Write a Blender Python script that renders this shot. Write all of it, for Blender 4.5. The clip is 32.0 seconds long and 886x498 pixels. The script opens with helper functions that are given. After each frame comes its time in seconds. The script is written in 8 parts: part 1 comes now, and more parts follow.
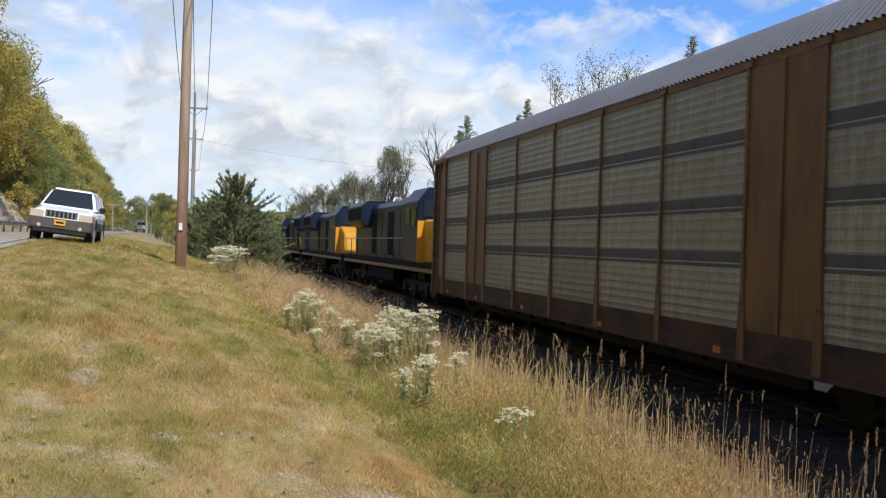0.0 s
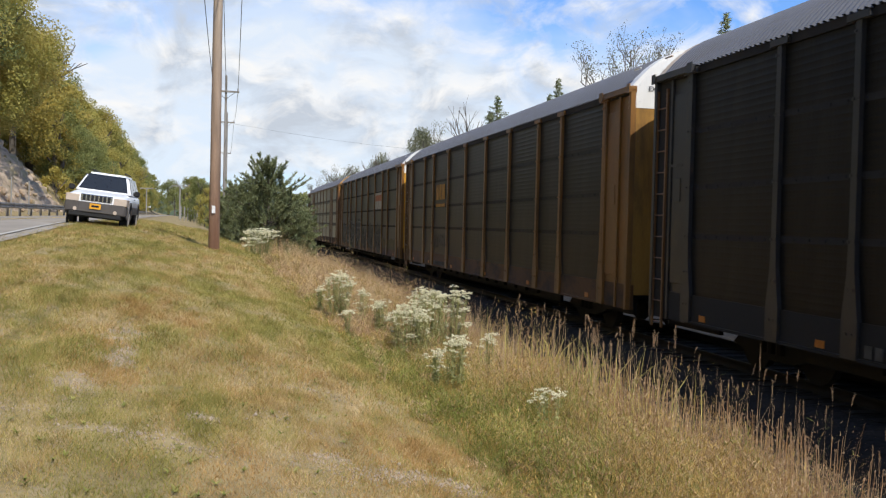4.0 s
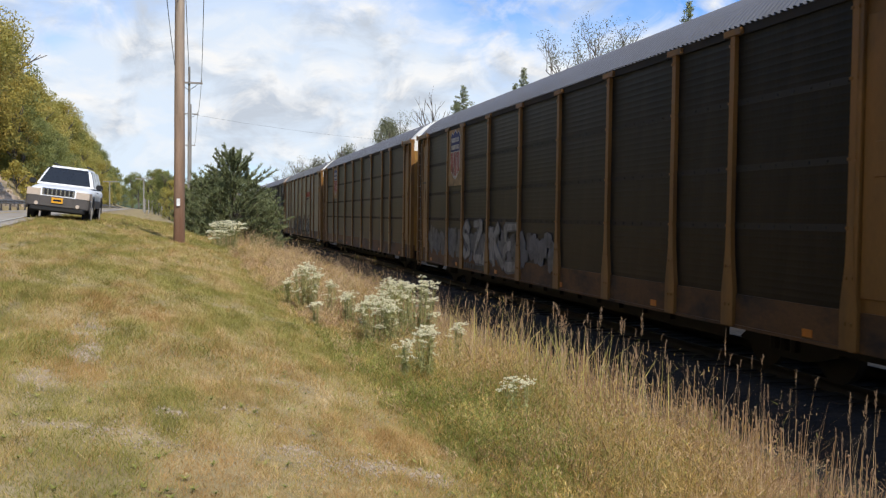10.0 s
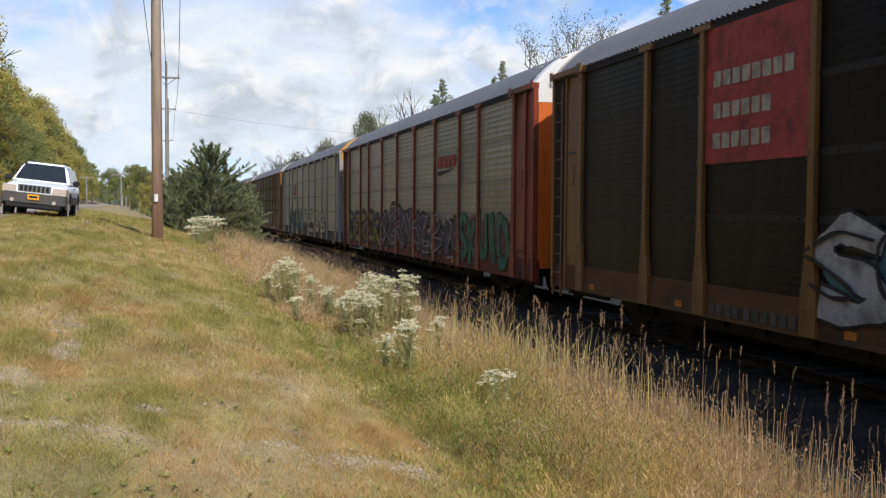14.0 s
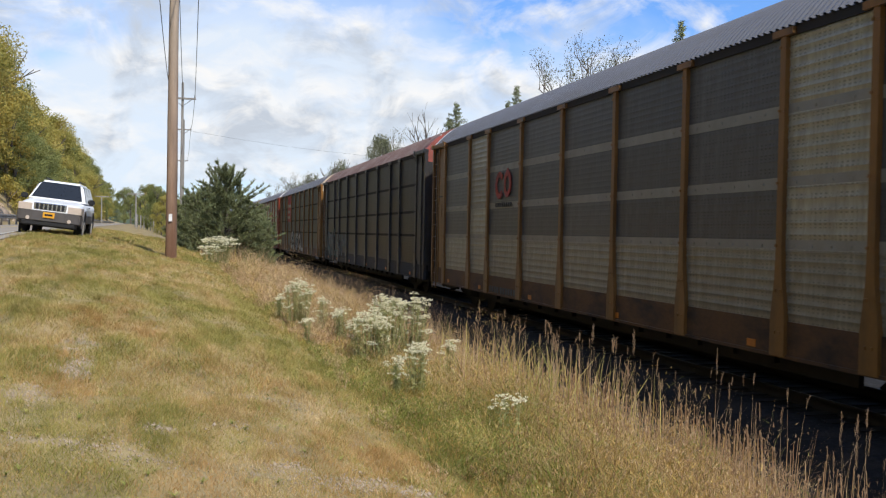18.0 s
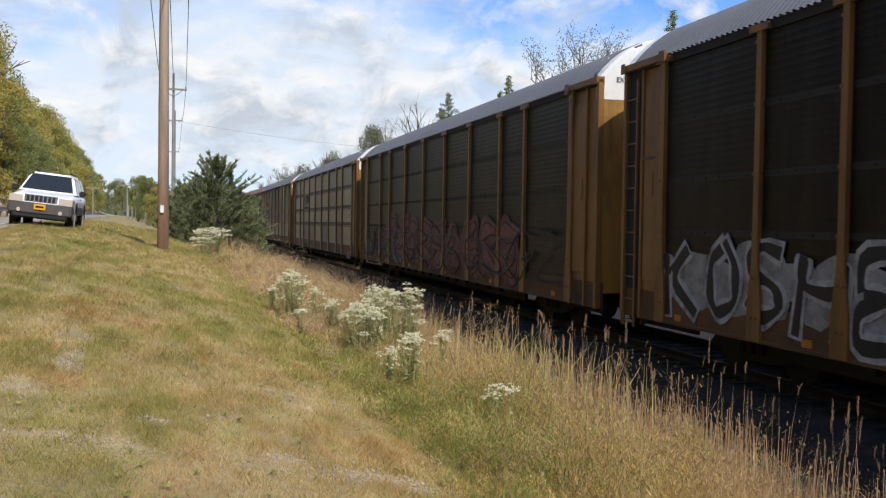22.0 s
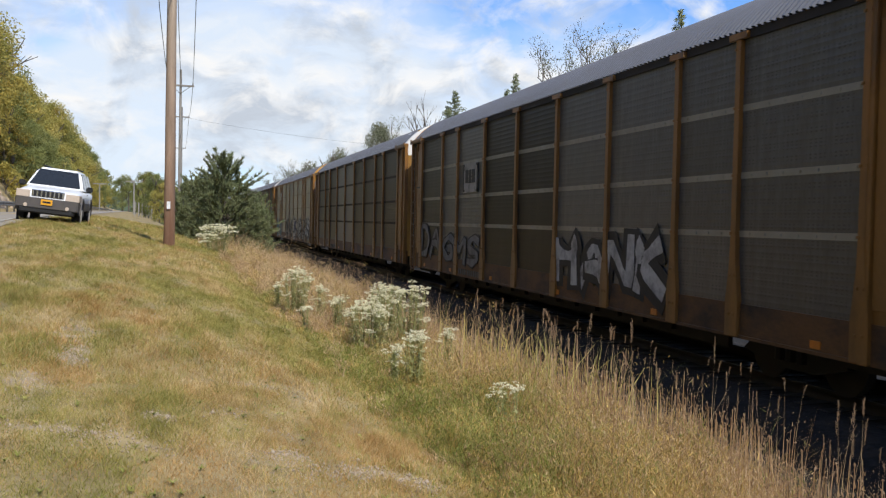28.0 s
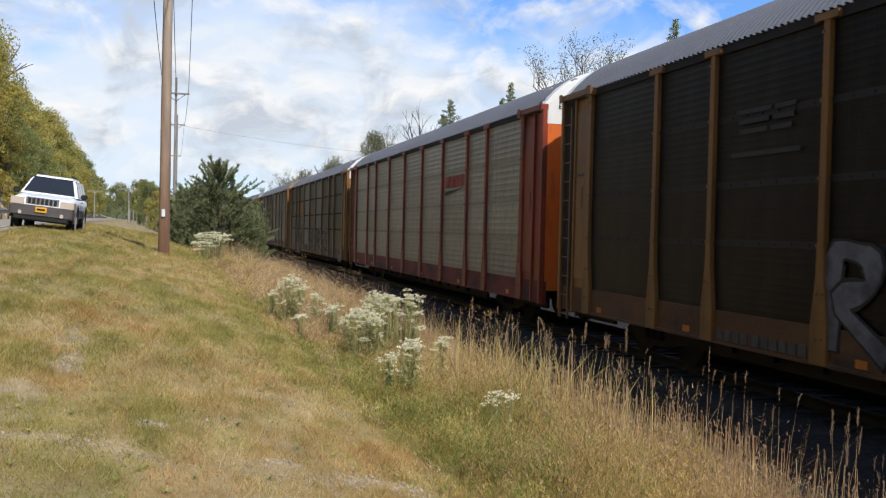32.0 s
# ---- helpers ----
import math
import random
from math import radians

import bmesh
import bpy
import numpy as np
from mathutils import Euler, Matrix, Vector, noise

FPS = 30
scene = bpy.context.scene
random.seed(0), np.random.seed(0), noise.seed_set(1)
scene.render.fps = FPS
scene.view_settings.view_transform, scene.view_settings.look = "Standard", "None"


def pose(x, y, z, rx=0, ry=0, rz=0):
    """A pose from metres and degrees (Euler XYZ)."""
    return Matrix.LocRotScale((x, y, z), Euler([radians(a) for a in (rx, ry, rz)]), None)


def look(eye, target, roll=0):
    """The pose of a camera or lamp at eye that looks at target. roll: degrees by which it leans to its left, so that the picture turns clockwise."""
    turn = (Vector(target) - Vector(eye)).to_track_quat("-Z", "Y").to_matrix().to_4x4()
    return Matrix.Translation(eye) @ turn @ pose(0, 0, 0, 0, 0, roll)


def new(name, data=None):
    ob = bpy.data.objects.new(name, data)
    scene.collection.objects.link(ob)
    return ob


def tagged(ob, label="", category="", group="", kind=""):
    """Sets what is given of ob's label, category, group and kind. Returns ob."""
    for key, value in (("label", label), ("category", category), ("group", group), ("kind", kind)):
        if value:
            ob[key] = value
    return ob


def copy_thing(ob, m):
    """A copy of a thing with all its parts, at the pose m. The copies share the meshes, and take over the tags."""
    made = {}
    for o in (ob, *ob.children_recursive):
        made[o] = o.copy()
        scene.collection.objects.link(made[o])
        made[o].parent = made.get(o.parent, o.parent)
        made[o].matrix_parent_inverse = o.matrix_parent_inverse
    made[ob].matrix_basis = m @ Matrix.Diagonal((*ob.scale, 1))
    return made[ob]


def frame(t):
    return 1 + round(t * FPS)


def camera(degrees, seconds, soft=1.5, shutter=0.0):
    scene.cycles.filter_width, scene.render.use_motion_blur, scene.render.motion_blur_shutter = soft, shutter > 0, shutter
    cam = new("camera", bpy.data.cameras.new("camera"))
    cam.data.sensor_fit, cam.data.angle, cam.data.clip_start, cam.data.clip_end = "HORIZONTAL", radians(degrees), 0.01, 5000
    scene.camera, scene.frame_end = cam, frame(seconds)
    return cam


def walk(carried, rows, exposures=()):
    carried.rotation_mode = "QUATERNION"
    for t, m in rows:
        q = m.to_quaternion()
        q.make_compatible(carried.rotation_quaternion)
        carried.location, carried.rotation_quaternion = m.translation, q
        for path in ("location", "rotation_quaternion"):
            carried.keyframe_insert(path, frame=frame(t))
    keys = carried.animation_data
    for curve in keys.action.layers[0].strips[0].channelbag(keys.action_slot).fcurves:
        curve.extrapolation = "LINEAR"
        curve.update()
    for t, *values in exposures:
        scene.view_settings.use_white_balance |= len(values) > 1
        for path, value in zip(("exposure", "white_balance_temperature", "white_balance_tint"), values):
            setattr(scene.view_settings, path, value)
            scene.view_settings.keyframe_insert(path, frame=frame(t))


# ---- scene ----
# ---- camera and its way ----
EYE = (0.0, 0.0, 2.33)
# seconds, yaw, pitch, roll
TURNS = (
    (0, -14.10, -0.20, -1.80),
    (0.5, -13.11, -0.56, -1.54),
    (1, -12.87, -0.75, -1.83),
    (1.5, -12.59, -0.65, -1.71),
    (2, -12.48, -0.74, -1.71),
    (2.5, -12.26, -0.86, -1.72),
    (3, -12.20, -1.01, -1.55),
    (3.5, -12.26, -1.23, -1.43),
    (5.5, -11.86, -1.72, -1.31),
    (6, -11.78, -1.84, -1.26),
    (6.5, -12.22, -2.01, -1.28),
    (7, -13.89, -2.19, -0.90),
    (7.5, -14.07, -2.10, -0.89),
    (8, -14.16, -1.98, -0.88),
    (8.5, -14.33, -2.01, -1.04),
    (9, -14.32, -2.11, -1.12),
    (9.5, -14.26, -2.06, -1.02),
    (10, -14.20, -1.97, -0.76),
    (10.5, -14.11, -2.10, -0.67),
    (11, -13.95, -2.17, -0.90),
    (11.5, -14.13, -2.15, -0.94),
    (12, -14.31, -2.13, -0.90),
    (12.5, -14.96, -2.29, -0.70),
    (13, -15.33, -2.30, -0.45),
    (13.5, -15.42, -2.42, -0.33),
    (14, -15.43, -2.33, -0.37),
    (14.5, -15.37, -2.12, -0.43),
    (15, -15.11, -1.77, -0.47),
    (15.5, -14.96, -1.45, -0.62),
    (17.5, -14.60, -0.94, -1.10),
    (18, -14.66, -0.93, -1.08),
    (18.5, -14.59, -0.89, -1.08),
    (19, -14.48, -0.73, -1.23),
    (19.5, -14.32, -0.67, -1.33),
    (20, -14.10, -0.78, -1.39),
    (20.5, -14.19, -0.85, -1.48),
    (21, -14.50, -1.11, -1.31),
    (21.5, -14.82, -1.27, -1.05),
    (22, -15.12, -1.51, -0.87),
    (22.5, -15.33, -1.68, -0.78),
    (23, -15.38, -1.71, -0.87),
    (23.5, -15.53, -1.76, -0.88),
    (24, -15.80, -1.80, -0.87),
    (24.5, -15.87, -1.69, -0.73),
    (25, -15.73, -1.56, -0.65),
    (25.5, -15.71, -1.59, -0.72),
    (27.5, -14.97, -1.54, -1.13),
    (28, -14.76, -1.64, -1.24),
    (28.5, -14.76, -1.69, -1.23),
    (29, -14.81, -1.52, -1.41),
    (29.5, -14.51, -1.43, -1.43),
    (30, -14.42, -1.36, -1.36),
    (30.5, -14.49, -1.34, -1.24),
    (31, -14.53, -1.27, -1.03),
    (31.5, -14.91, -1.17, -0.95),
    (32, -15.06, -1.12, -1.38),
)
cam = camera(50.6, 32.0, soft=1.25, shutter=0.06)
walk(cam, [(t, pose(*EYE, 90 + pitch, roll, yaw)) for t, yaw, pitch, roll in TURNS])

# ---- world, sun, exposure ----
SUN_DIR = Vector((0.25, -0.97, 1.12)).normalized()      # towards the sun
SUN_EL = math.asin(SUN_DIR.z)
world = bpy.data.worlds.new("sky")
scene.world = world
world.use_nodes = True
wt = world.node_tree
wt.nodes.clear()


def wnode(kind, **values):
    n = wt.nodes.new(kind)
    for k, v in values.items():
        n.inputs[k].default_value = v
    return n


sky = wt.nodes.new("ShaderNodeTexSky")
sky.sky_type = 'NISHITA'
sky.sun_disc = False
sky.sun_elevation = SUN_EL
sky.sun_rotation = math.atan2(SUN_DIR.x, SUN_DIR.y)
sky.air_density, sky.dust_density, sky.ozone_density = 1.0, 0.3, 4.0
coord = wt.nodes.new("ShaderNodeTexCoord")
split = wt.nodes.new("ShaderNodeSeparateXYZ")
wt.links.new(coord.outputs["Generated"], split.inputs[0])
# project the direction on a flat cloud deck
lift = wt.nodes.new("ShaderNodeMath"); lift.operation = 'MAXIMUM'; lift.inputs[1].default_value = 0.0
wt.links.new(split.outputs["Z"], lift.inputs[0])
lift2 = wt.nodes.new("ShaderNodeMath"); lift2.operation = 'ADD'; lift2.inputs[1].default_value = 0.22
wt.links.new(lift.outputs[0], lift2.inputs[0])
deck = wt.nodes.new("ShaderNodeVectorMath"); deck.operation = 'DIVIDE'
wt.links.new(coord.outputs["Generated"], deck.inputs[0])
triple = wt.nodes.new("ShaderNodeCombineXYZ")
for i in range(3):
    wt.links.new(lift2.outputs[0], triple.inputs[i])
wt.links.new(triple.outputs[0], deck.inputs[1])
warp = wnode("ShaderNodeMapping")
warp.inputs["Location"].default_value = (3.1, 1.7, 0.0)
warp.inputs["Rotation"].default_value = (0, 0, 0.5)
wt.links.new(deck.outputs[0], warp.inputs[0])
big = wnode("ShaderNodeTexNoise", Scale=0.75, Detail=6.0, Roughness=0.55, Distortion=0.6)
wt.links.new(warp.outputs[0], big.inputs["Vector"])
puff = wnode("ShaderNodeTexNoise", Scale=13.0, Detail=8.0, Roughness=0.58, Distortion=0.5)
tall = wnode("ShaderNodeMapping")
tall.inputs["Scale"].default_value = (1.0, 1.0, 1.7)
wt.links.new(coord.outputs["Generated"], tall.inputs[0])
wt.links.new(tall.outputs[0], puff.inputs["Vector"])
# a thin white veil: dense low down, torn into streaks with blue between them higher up
fade = wnode("ShaderNodeMapRange")
fade.inputs["From Min"].default_value, fade.inputs["From Max"].default_value = 0.09, 0.27
fade.inputs["To Min"].default_value, fade.inputs["To Max"].default_value = 0.12, -0.15
wt.links.new(split.outputs["Z"], fade.inputs["Value"])
clear = wnode("ShaderNodeMapRange")
clear.inputs["From Min"].default_value, clear.inputs["From Max"].default_value = 0.05, 0.55
clear.inputs["To Min"].default_value, clear.inputs["To Max"].default_value = 0.0, -0.30
wt.links.new(split.outputs["X"], clear.inputs["Value"])
higher = wnode("ShaderNodeMapRange")
higher.inputs["From Min"].default_value, higher.inputs["From Max"].default_value = 0.12, 0.26
wt.links.new(split.outputs["Z"], higher.inputs["Value"])
thin = wt.nodes.new("ShaderNodeMath"); thin.operation = 'MULTIPLY_ADD'
wt.links.new(clear.outputs[0], thin.inputs[0])
wt.links.new(higher.outputs[0], thin.inputs[1])
wt.links.new(fade.outputs[0], thin.inputs[2])
cover = wt.nodes.new("ShaderNodeMath"); cover.operation = 'ADD'
wt.links.new(big.outputs["Fac"], cover.inputs[0])
wt.links.new(thin.outputs[0], cover.inputs[1])
veil = wt.nodes.new("ShaderNodeValToRGB")
veil.color_ramp.elements[0].position, veil.color_ramp.elements[0].color = 0.34, (0.06, 0.06, 0.06, 1)
veil.color_ramp.elements[1].position, veil.color_ramp.elements[1].color = 0.62, (0.94, 0.94, 0.94, 1)
wt.links.new(cover.outputs[0], veil.inputs[0])
# small puffy clouds in a belt above the horizon
belt = wt.nodes.new("ShaderNodeValToRGB")
while len(belt.color_ramp.elements) < 4:
    belt.color_ramp.elements.new(0.5)
for e, (at, level) in zip(belt.color_ramp.elements, ((0.02, 0.0), (0.09, 0.13), (0.17, 0.12), (0.27, 0.0))):
    e.position, e.color = at, (level, level, level, 1)
wt.links.new(split.outputs["Z"], belt.inputs[0])
heap = wt.nodes.new("ShaderNodeMath"); heap.operation = 'ADD'
wt.links.new(puff.outputs["Fac"], heap.inputs[0])
wt.links.new(belt.outputs[0], heap.inputs[1])
puffs = wt.nodes.new("ShaderNodeValToRGB")
puffs.color_ramp.elements[0].position, puffs.color_ramp.elements[1].position = 0.50, 0.76
wt.links.new(heap.outputs[0], puffs.inputs[0])
# white tops, grey-blue undersides
shade = wt.nodes.new("ShaderNodeValToRGB")
shade.color_ramp.elements[0].position, shade.color_ramp.elements[0].color = 0.44, (1.0, 1.0, 1.0, 1)
shade.color_ramp.elements[1].position, shade.color_ramp.elements[1].color = 0.60, (0.60, 0.66, 0.75, 1)
under = wnode("ShaderNodeTexNoise", Scale=13.0, Detail=8.0, Roughness=0.58, Distortion=0.5)
shift = wnode("ShaderNodeMapping")
shift.inputs["Location"].default_value = (0.0, 0.0, 0.035)
shift.inputs["Scale"].default_value = (1.0, 1.0, 1.7)
wt.links.new(coord.outputs["Generated"], shift.inputs[0])
wt.links.new(shift.outputs[0], under.inputs["Vector"])
wt.links.new(under.outputs["Fac"], shade.inputs[0])
bg_sky = wnode("ShaderNodeBackground", Strength=0.135)
bg_veil = wnode("ShaderNodeBackground", Strength=0.97)
bg_veil.inputs["Color"].default_value = (0.80, 0.89, 1.0, 1)
bg_cloud = wnode("ShaderNodeBackground", Strength=0.96)
hue = wt.nodes.new("ShaderNodeMix"); hue.data_type = 'RGBA'; hue.blend_type = 'MULTIPLY'
hue.inputs["Factor"].default_value = 1.0
hue.inputs["B"].default_value = (0.62, 0.95, 1.36, 1)
wt.links.new(sky.outputs[0], hue.inputs["A"])
wt.links.new(hue.outputs["Result"], bg_sky.inputs["Color"])
wt.links.new(shade.outputs[0], bg_cloud.inputs["Color"])
mixv = wt.nodes.new("ShaderNodeMixShader")
wt.links.new(veil.outputs[0], mixv.inputs[0])
wt.links.new(bg_sky.outputs[0], mixv.inputs[1])
wt.links.new(bg_veil.outputs[0], mixv.inputs[2])
mixw = wt.nodes.new("ShaderNodeMixShader")
wt.links.new(puffs.outputs[0], mixw.inputs[0])
wt.links.new(mixv.outputs[0], mixw.inputs[1])
wt.links.new(bg_cloud.outputs[0], mixw.inputs[2])
outw = wt.nodes.new("ShaderNodeOutputWorld")
wt.links.new(mixw.outputs[0], outw.inputs["Surface"])

sun = new("sun", bpy.data.lights.new("sun", 'SUN'))
sun.data.energy, sun.data.angle, sun.data.color = 4.45, radians(0.6), (1.0, 0.955, 0.88)
sun.matrix_world = look(SUN_DIR * 50, (0, 0, 0))
scene.view_settings.exposure = 0.0


# ---- materials ----
def material(name, colour, rough=0.7, metal=0.0, vary=0.18, scale=6.0, fine=60.0, bump=0.0, dirt=None, dirt_amount=0.0,
             dirt_scale=1.2, stretch=(1, 1, 1), tint=0.0, island=0.0, alt=None, space="Object"):
    """A surface with variation at two scales, optional stains of another colour, and relief."""
    m = bpy.data.materials.new(name)
    m.use_nodes = True
    nt = m.node_tree
    bsdf = nt.nodes["Principled BSDF"]
    bsdf.inputs["Roughness"].default_value = rough
    bsdf.inputs["Metallic"].default_value = metal
    tc = nt.nodes.new("ShaderNodeTexCoord")
    mp = nt.nodes.new("ShaderNodeMapping")
    mp.inputs["Scale"].default_value = stretch
    if space == "World":
        geo = nt.nodes.new("ShaderNodeNewGeometry")
        nt.links.new(geo.outputs["Position"], mp.inputs[0])
    else:
        nt.links.new(tc.outputs["Object"], mp.inputs[0])
    n1 = nt.nodes.new("ShaderNodeTexNoise"); n1.inputs["Scale"].default_value = scale; n1.inputs["Detail"].default_value = 5
    n2 = nt.nodes.new("ShaderNodeTexNoise"); n2.inputs["Scale"].default_value = fine; n2.inputs["Detail"].default_value = 3
    nt.links.new(mp.outputs[0], n1.inputs["Vector"]); nt.links.new(mp.outputs[0], n2.inputs["Vector"])
    add = nt.nodes.new("ShaderNodeMath"); add.operation = 'MULTIPLY_ADD'; add.inputs[1].default_value = 0.5
    nt.links.new(n2.outputs["Fac"], add.inputs[0]); nt.links.new(n1.outputs["Fac"], add.inputs[2])
    lo = [c * (1 - vary) for c in colour]
    hi = [min(1, c * (1 + vary)) for c in (alt or colour)]
    r = nt.nodes.new("ShaderNodeValToRGB")
    r.color_ramp.elements[0].position, r.color_ramp.elements[0].color = 0.50, (*lo, 1)
    r.color_ramp.elements[1].position, r.color_ramp.elements[1].color = 0.98, (*hi, 1)
    nt.links.new(add.outputs[0], r.inputs[0])
    col = r.outputs[0]
    if dirt is not None:
        n3 = nt.nodes.new("ShaderNodeTexNoise"); n3.inputs["Scale"].default_value = dirt_scale; n3.inputs["Detail"].default_value = 8
        n3.inputs["Roughness"].default_value = 0.65
        nt.links.new(mp.outputs[0], n3.inputs["Vector"])
        r3 = nt.nodes.new("ShaderNodeValToRGB")
        r3.color_ramp.elements[0].position = 0.62 - 0.35 * dirt_amount
        r3.color_ramp.elements[1].position = 0.80 - 0.25 * dirt_amount
        nt.links.new(n3.outputs["Fac"], r3.inputs[0])
        mx = nt.nodes.new("ShaderNodeMix"); mx.data_type = 'RGBA'
        nt.links.new(r3.outputs[0], mx.inputs["Factor"])
        nt.links.new(col, mx.inputs["A"])
        mx.inputs["B"].default_value = (*dirt, 1)
        col = mx.outputs["Result"]
    if tint or island:
        hsv = nt.nodes.new("ShaderNodeHueSaturation")
        mr = nt.nodes.new("ShaderNodeMapRange")
        spread = tint or island
        mr.inputs["To Min"].default_value, mr.inputs["To Max"].default_value = 1 - spread, 1 + spread
        if island:
            g = nt.nodes.new("ShaderNodeNewGeometry")
            nt.links.new(g.outputs["Random Per Island"], mr.inputs["Value"])
        else:
            oi = nt.nodes.new("ShaderNodeObjectInfo")
            nt.links.new(oi.outputs["Random"], mr.inputs["Value"])
        nt.links.new(mr.outputs[0], hsv.inputs["Value"])
        nt.links.new(col, hsv.inputs["Color"])
        col = hsv.outputs["Color"]
    nt.links.new(col, bsdf.inputs["Base Color"])
    if bump:
        b = nt.nodes.new("ShaderNodeBump")
        b.inputs["Strength"].default_value = 0.6
        b.inputs["Distance"].default_value = bump
        nt.links.new(add.outputs[0], b.inputs["Height"])
        nt.links.new(b.outputs[0], bsdf.inputs["Normal"])
    return m


def leafy(name, colours, rough=0.6, through_light=0.25, single=0.55, patch=0.7, along=1.0):
    """Leaves and blades: each island takes its own colour out of a row of colours."""
    m = bpy.data.materials.new(name)
    m.use_nodes = True
    nt = m.node_tree
    bsdf = nt.nodes["Principled BSDF"]
    bsdf.inputs["Roughness"].default_value = rough
    bsdf.inputs["Specular IOR Level"].default_value = 0.25
    g = nt.nodes.new("ShaderNodeNewGeometry")
    r = nt.nodes.new("ShaderNodeValToRGB")
    while len(r.color_ramp.elements) < len(colours):
        r.color_ramp.elements.new(0.5)
    for i, c in enumerate(colours):
        r.color_ramp.elements[i].position = i / max(1, len(colours) - 1)
        r.color_ramp.elements[i].color = (*c, 1)
    n = nt.nodes.new("ShaderNodeTexNoise"); n.inputs["Scale"].default_value = patch; n.inputs["Detail"].default_value = 5
    mp = nt.nodes.new("ShaderNodeMapping"); mp.inputs["Scale"].default_value = (1.0, along, 1.0)
    nt.links.new(g.outputs["Position"], mp.inputs[0])
    nt.links.new(mp.outputs[0], n.inputs["Vector"])
    a = nt.nodes.new("ShaderNodeMath"); a.operation = 'MULTIPLY_ADD'; a.inputs[1].default_value = single
    nt.links.new(g.outputs["Random Per Island"], a.inputs[0])
    s = nt.nodes.new("ShaderNodeMapRange")
    s.inputs["From Min"].default_value, s.inputs["From Max"].default_value = 0.3, 0.7
    s.inputs["To Min"].default_value, s.inputs["To Max"].default_value = 0.0, 1.0 - single
    nt.links.new(n.outputs["Fac"], s.inputs["Value"])
    nt.links.new(s.outputs[0], a.inputs[2])
    nt.links.new(a.outputs[0], r.inputs[0])
    nt.links.new(r.outputs[0], bsdf.inputs["Base Color"])
    if through_light:
        tr = nt.nodes.new("ShaderNodeBsdfTranslucent")
        nt.links.new(r.outputs[0], tr.inputs["Color"])
        mx = nt.nodes.new("ShaderNodeMixShader"); mx.inputs[0].default_value = through_light
        out = nt.nodes["Material Output"]
        nt.links.new(bsdf.outputs[0], mx.inputs[1]); nt.links.new(tr.outputs[0], mx.inputs[2])
        nt.links.new(mx.outputs[0], out.inputs["Surface"])
    return m


GREY = (0.27, 0.27, 0.26)
M = {}
M["ochre"] = material("ochre_paint", (0.195, 0.089, 0.019), 0.42, vary=0.2, scale=2.0, fine=30, dirt=(0.075, 0.038, 0.014), dirt_amount=0.35, stretch=(1, 1, 0.3))
M["brown"] = material("brown_paint", (0.165, 0.078, 0.026), 0.42, vary=0.2, scale=2.0, fine=30, dirt=(0.045, 0.024, 0.015), dirt_amount=0.35, stretch=(1, 1, 0.3))
M["yellow"] = material("yellow_paint", (0.62, 0.30, 0.02), 0.5, vary=0.12, scale=2.0, fine=30, dirt=(0.12, 0.07, 0.03), dirt_amount=0.2, stretch=(1, 1, 0.3))
M["orange"] = material("orange_paint", (0.62, 0.13, 0.012), 0.5, vary=0.12, scale=2.0, fine=30, dirt=(0.12, 0.04, 0.02), dirt_amount=0.2, stretch=(1, 1, 0.3))
M["red"] = material("rust_red_paint", (0.215, 0.033, 0.012), 0.42, vary=0.2, scale=2.0, fine=30, dirt=(0.045, 0.0165, 0.012), dirt_amount=0.35, stretch=(1, 1, 0.3))
M["greypaint"] = material("grey_paint", (0.30, 0.29, 0.265), 0.42, vary=0.15, scale=2.0, fine=30, dirt=(0.112, 0.096, 0.08), dirt_amount=0.3, stretch=(1, 1, 0.3))
M["black"] = material("black_paint", (0.028, 0.027, 0.027), 0.42, vary=0.25, scale=2.0, fine=30, dirt=(0.07, 0.049, 0.028), dirt_amount=0.25)
M["white"] = material("white_paint", (0.74, 0.73, 0.69), 0.5, vary=0.06, scale=2.0, fine=30, dirt=(0.35, 0.30, 0.24), dirt_amount=0.15, stretch=(1, 1, 0.3))
M["offwhite"] = material("dirty_white_paint", (0.55, 0.53, 0.47), 0.5, vary=0.08, scale=2.0, fine=30, dirt=(0.25, 0.21, 0.16), dirt_amount=0.3, stretch=(1, 1, 0.3))
M["doorochre"] = material("yellow_ochre_door_paint", (0.33, 0.168, 0.028), 0.5, vary=0.15, scale=2.0, fine=30, dirt=(0.07, 0.04, 0.018), dirt_amount=0.42, stretch=(1, 1, 0.25))
M["doorwhite"] = material("grimy_white_door_paint", (0.38, 0.355, 0.33), 0.5, vary=0.12, scale=2.0, fine=30, dirt=(0.20, 0.17, 0.15), dirt_amount=0.45, stretch=(1, 1, 0.25))
# rail colour lowered to near black to deepen the shade under the train
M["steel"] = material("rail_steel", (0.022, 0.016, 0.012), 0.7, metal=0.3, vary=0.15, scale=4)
M["iron"] = material("dark_iron", (0.014, 0.012, 0.011), 0.8, vary=0.3, scale=4, dirt=(0.025, 0.016, 0.011), dirt_amount=0.35)
M["roof"] = material("galvanised_roof", (0.165, 0.165, 0.175), 0.5, metal=0.25, vary=0.10, scale=1.0, fine=20, dirt=(0.15, 0.14, 0.135), dirt_amount=0.25, stretch=(1, 0.4, 1))
M["roofdark"] = material("weathered_roof", (0.17, 0.17, 0.17), 0.6, metal=0.25, vary=0.14, scale=1.0, fine=20, dirt=(0.11, 0.095, 0.085), dirt_amount=0.4, stretch=(1, 0.4, 1))
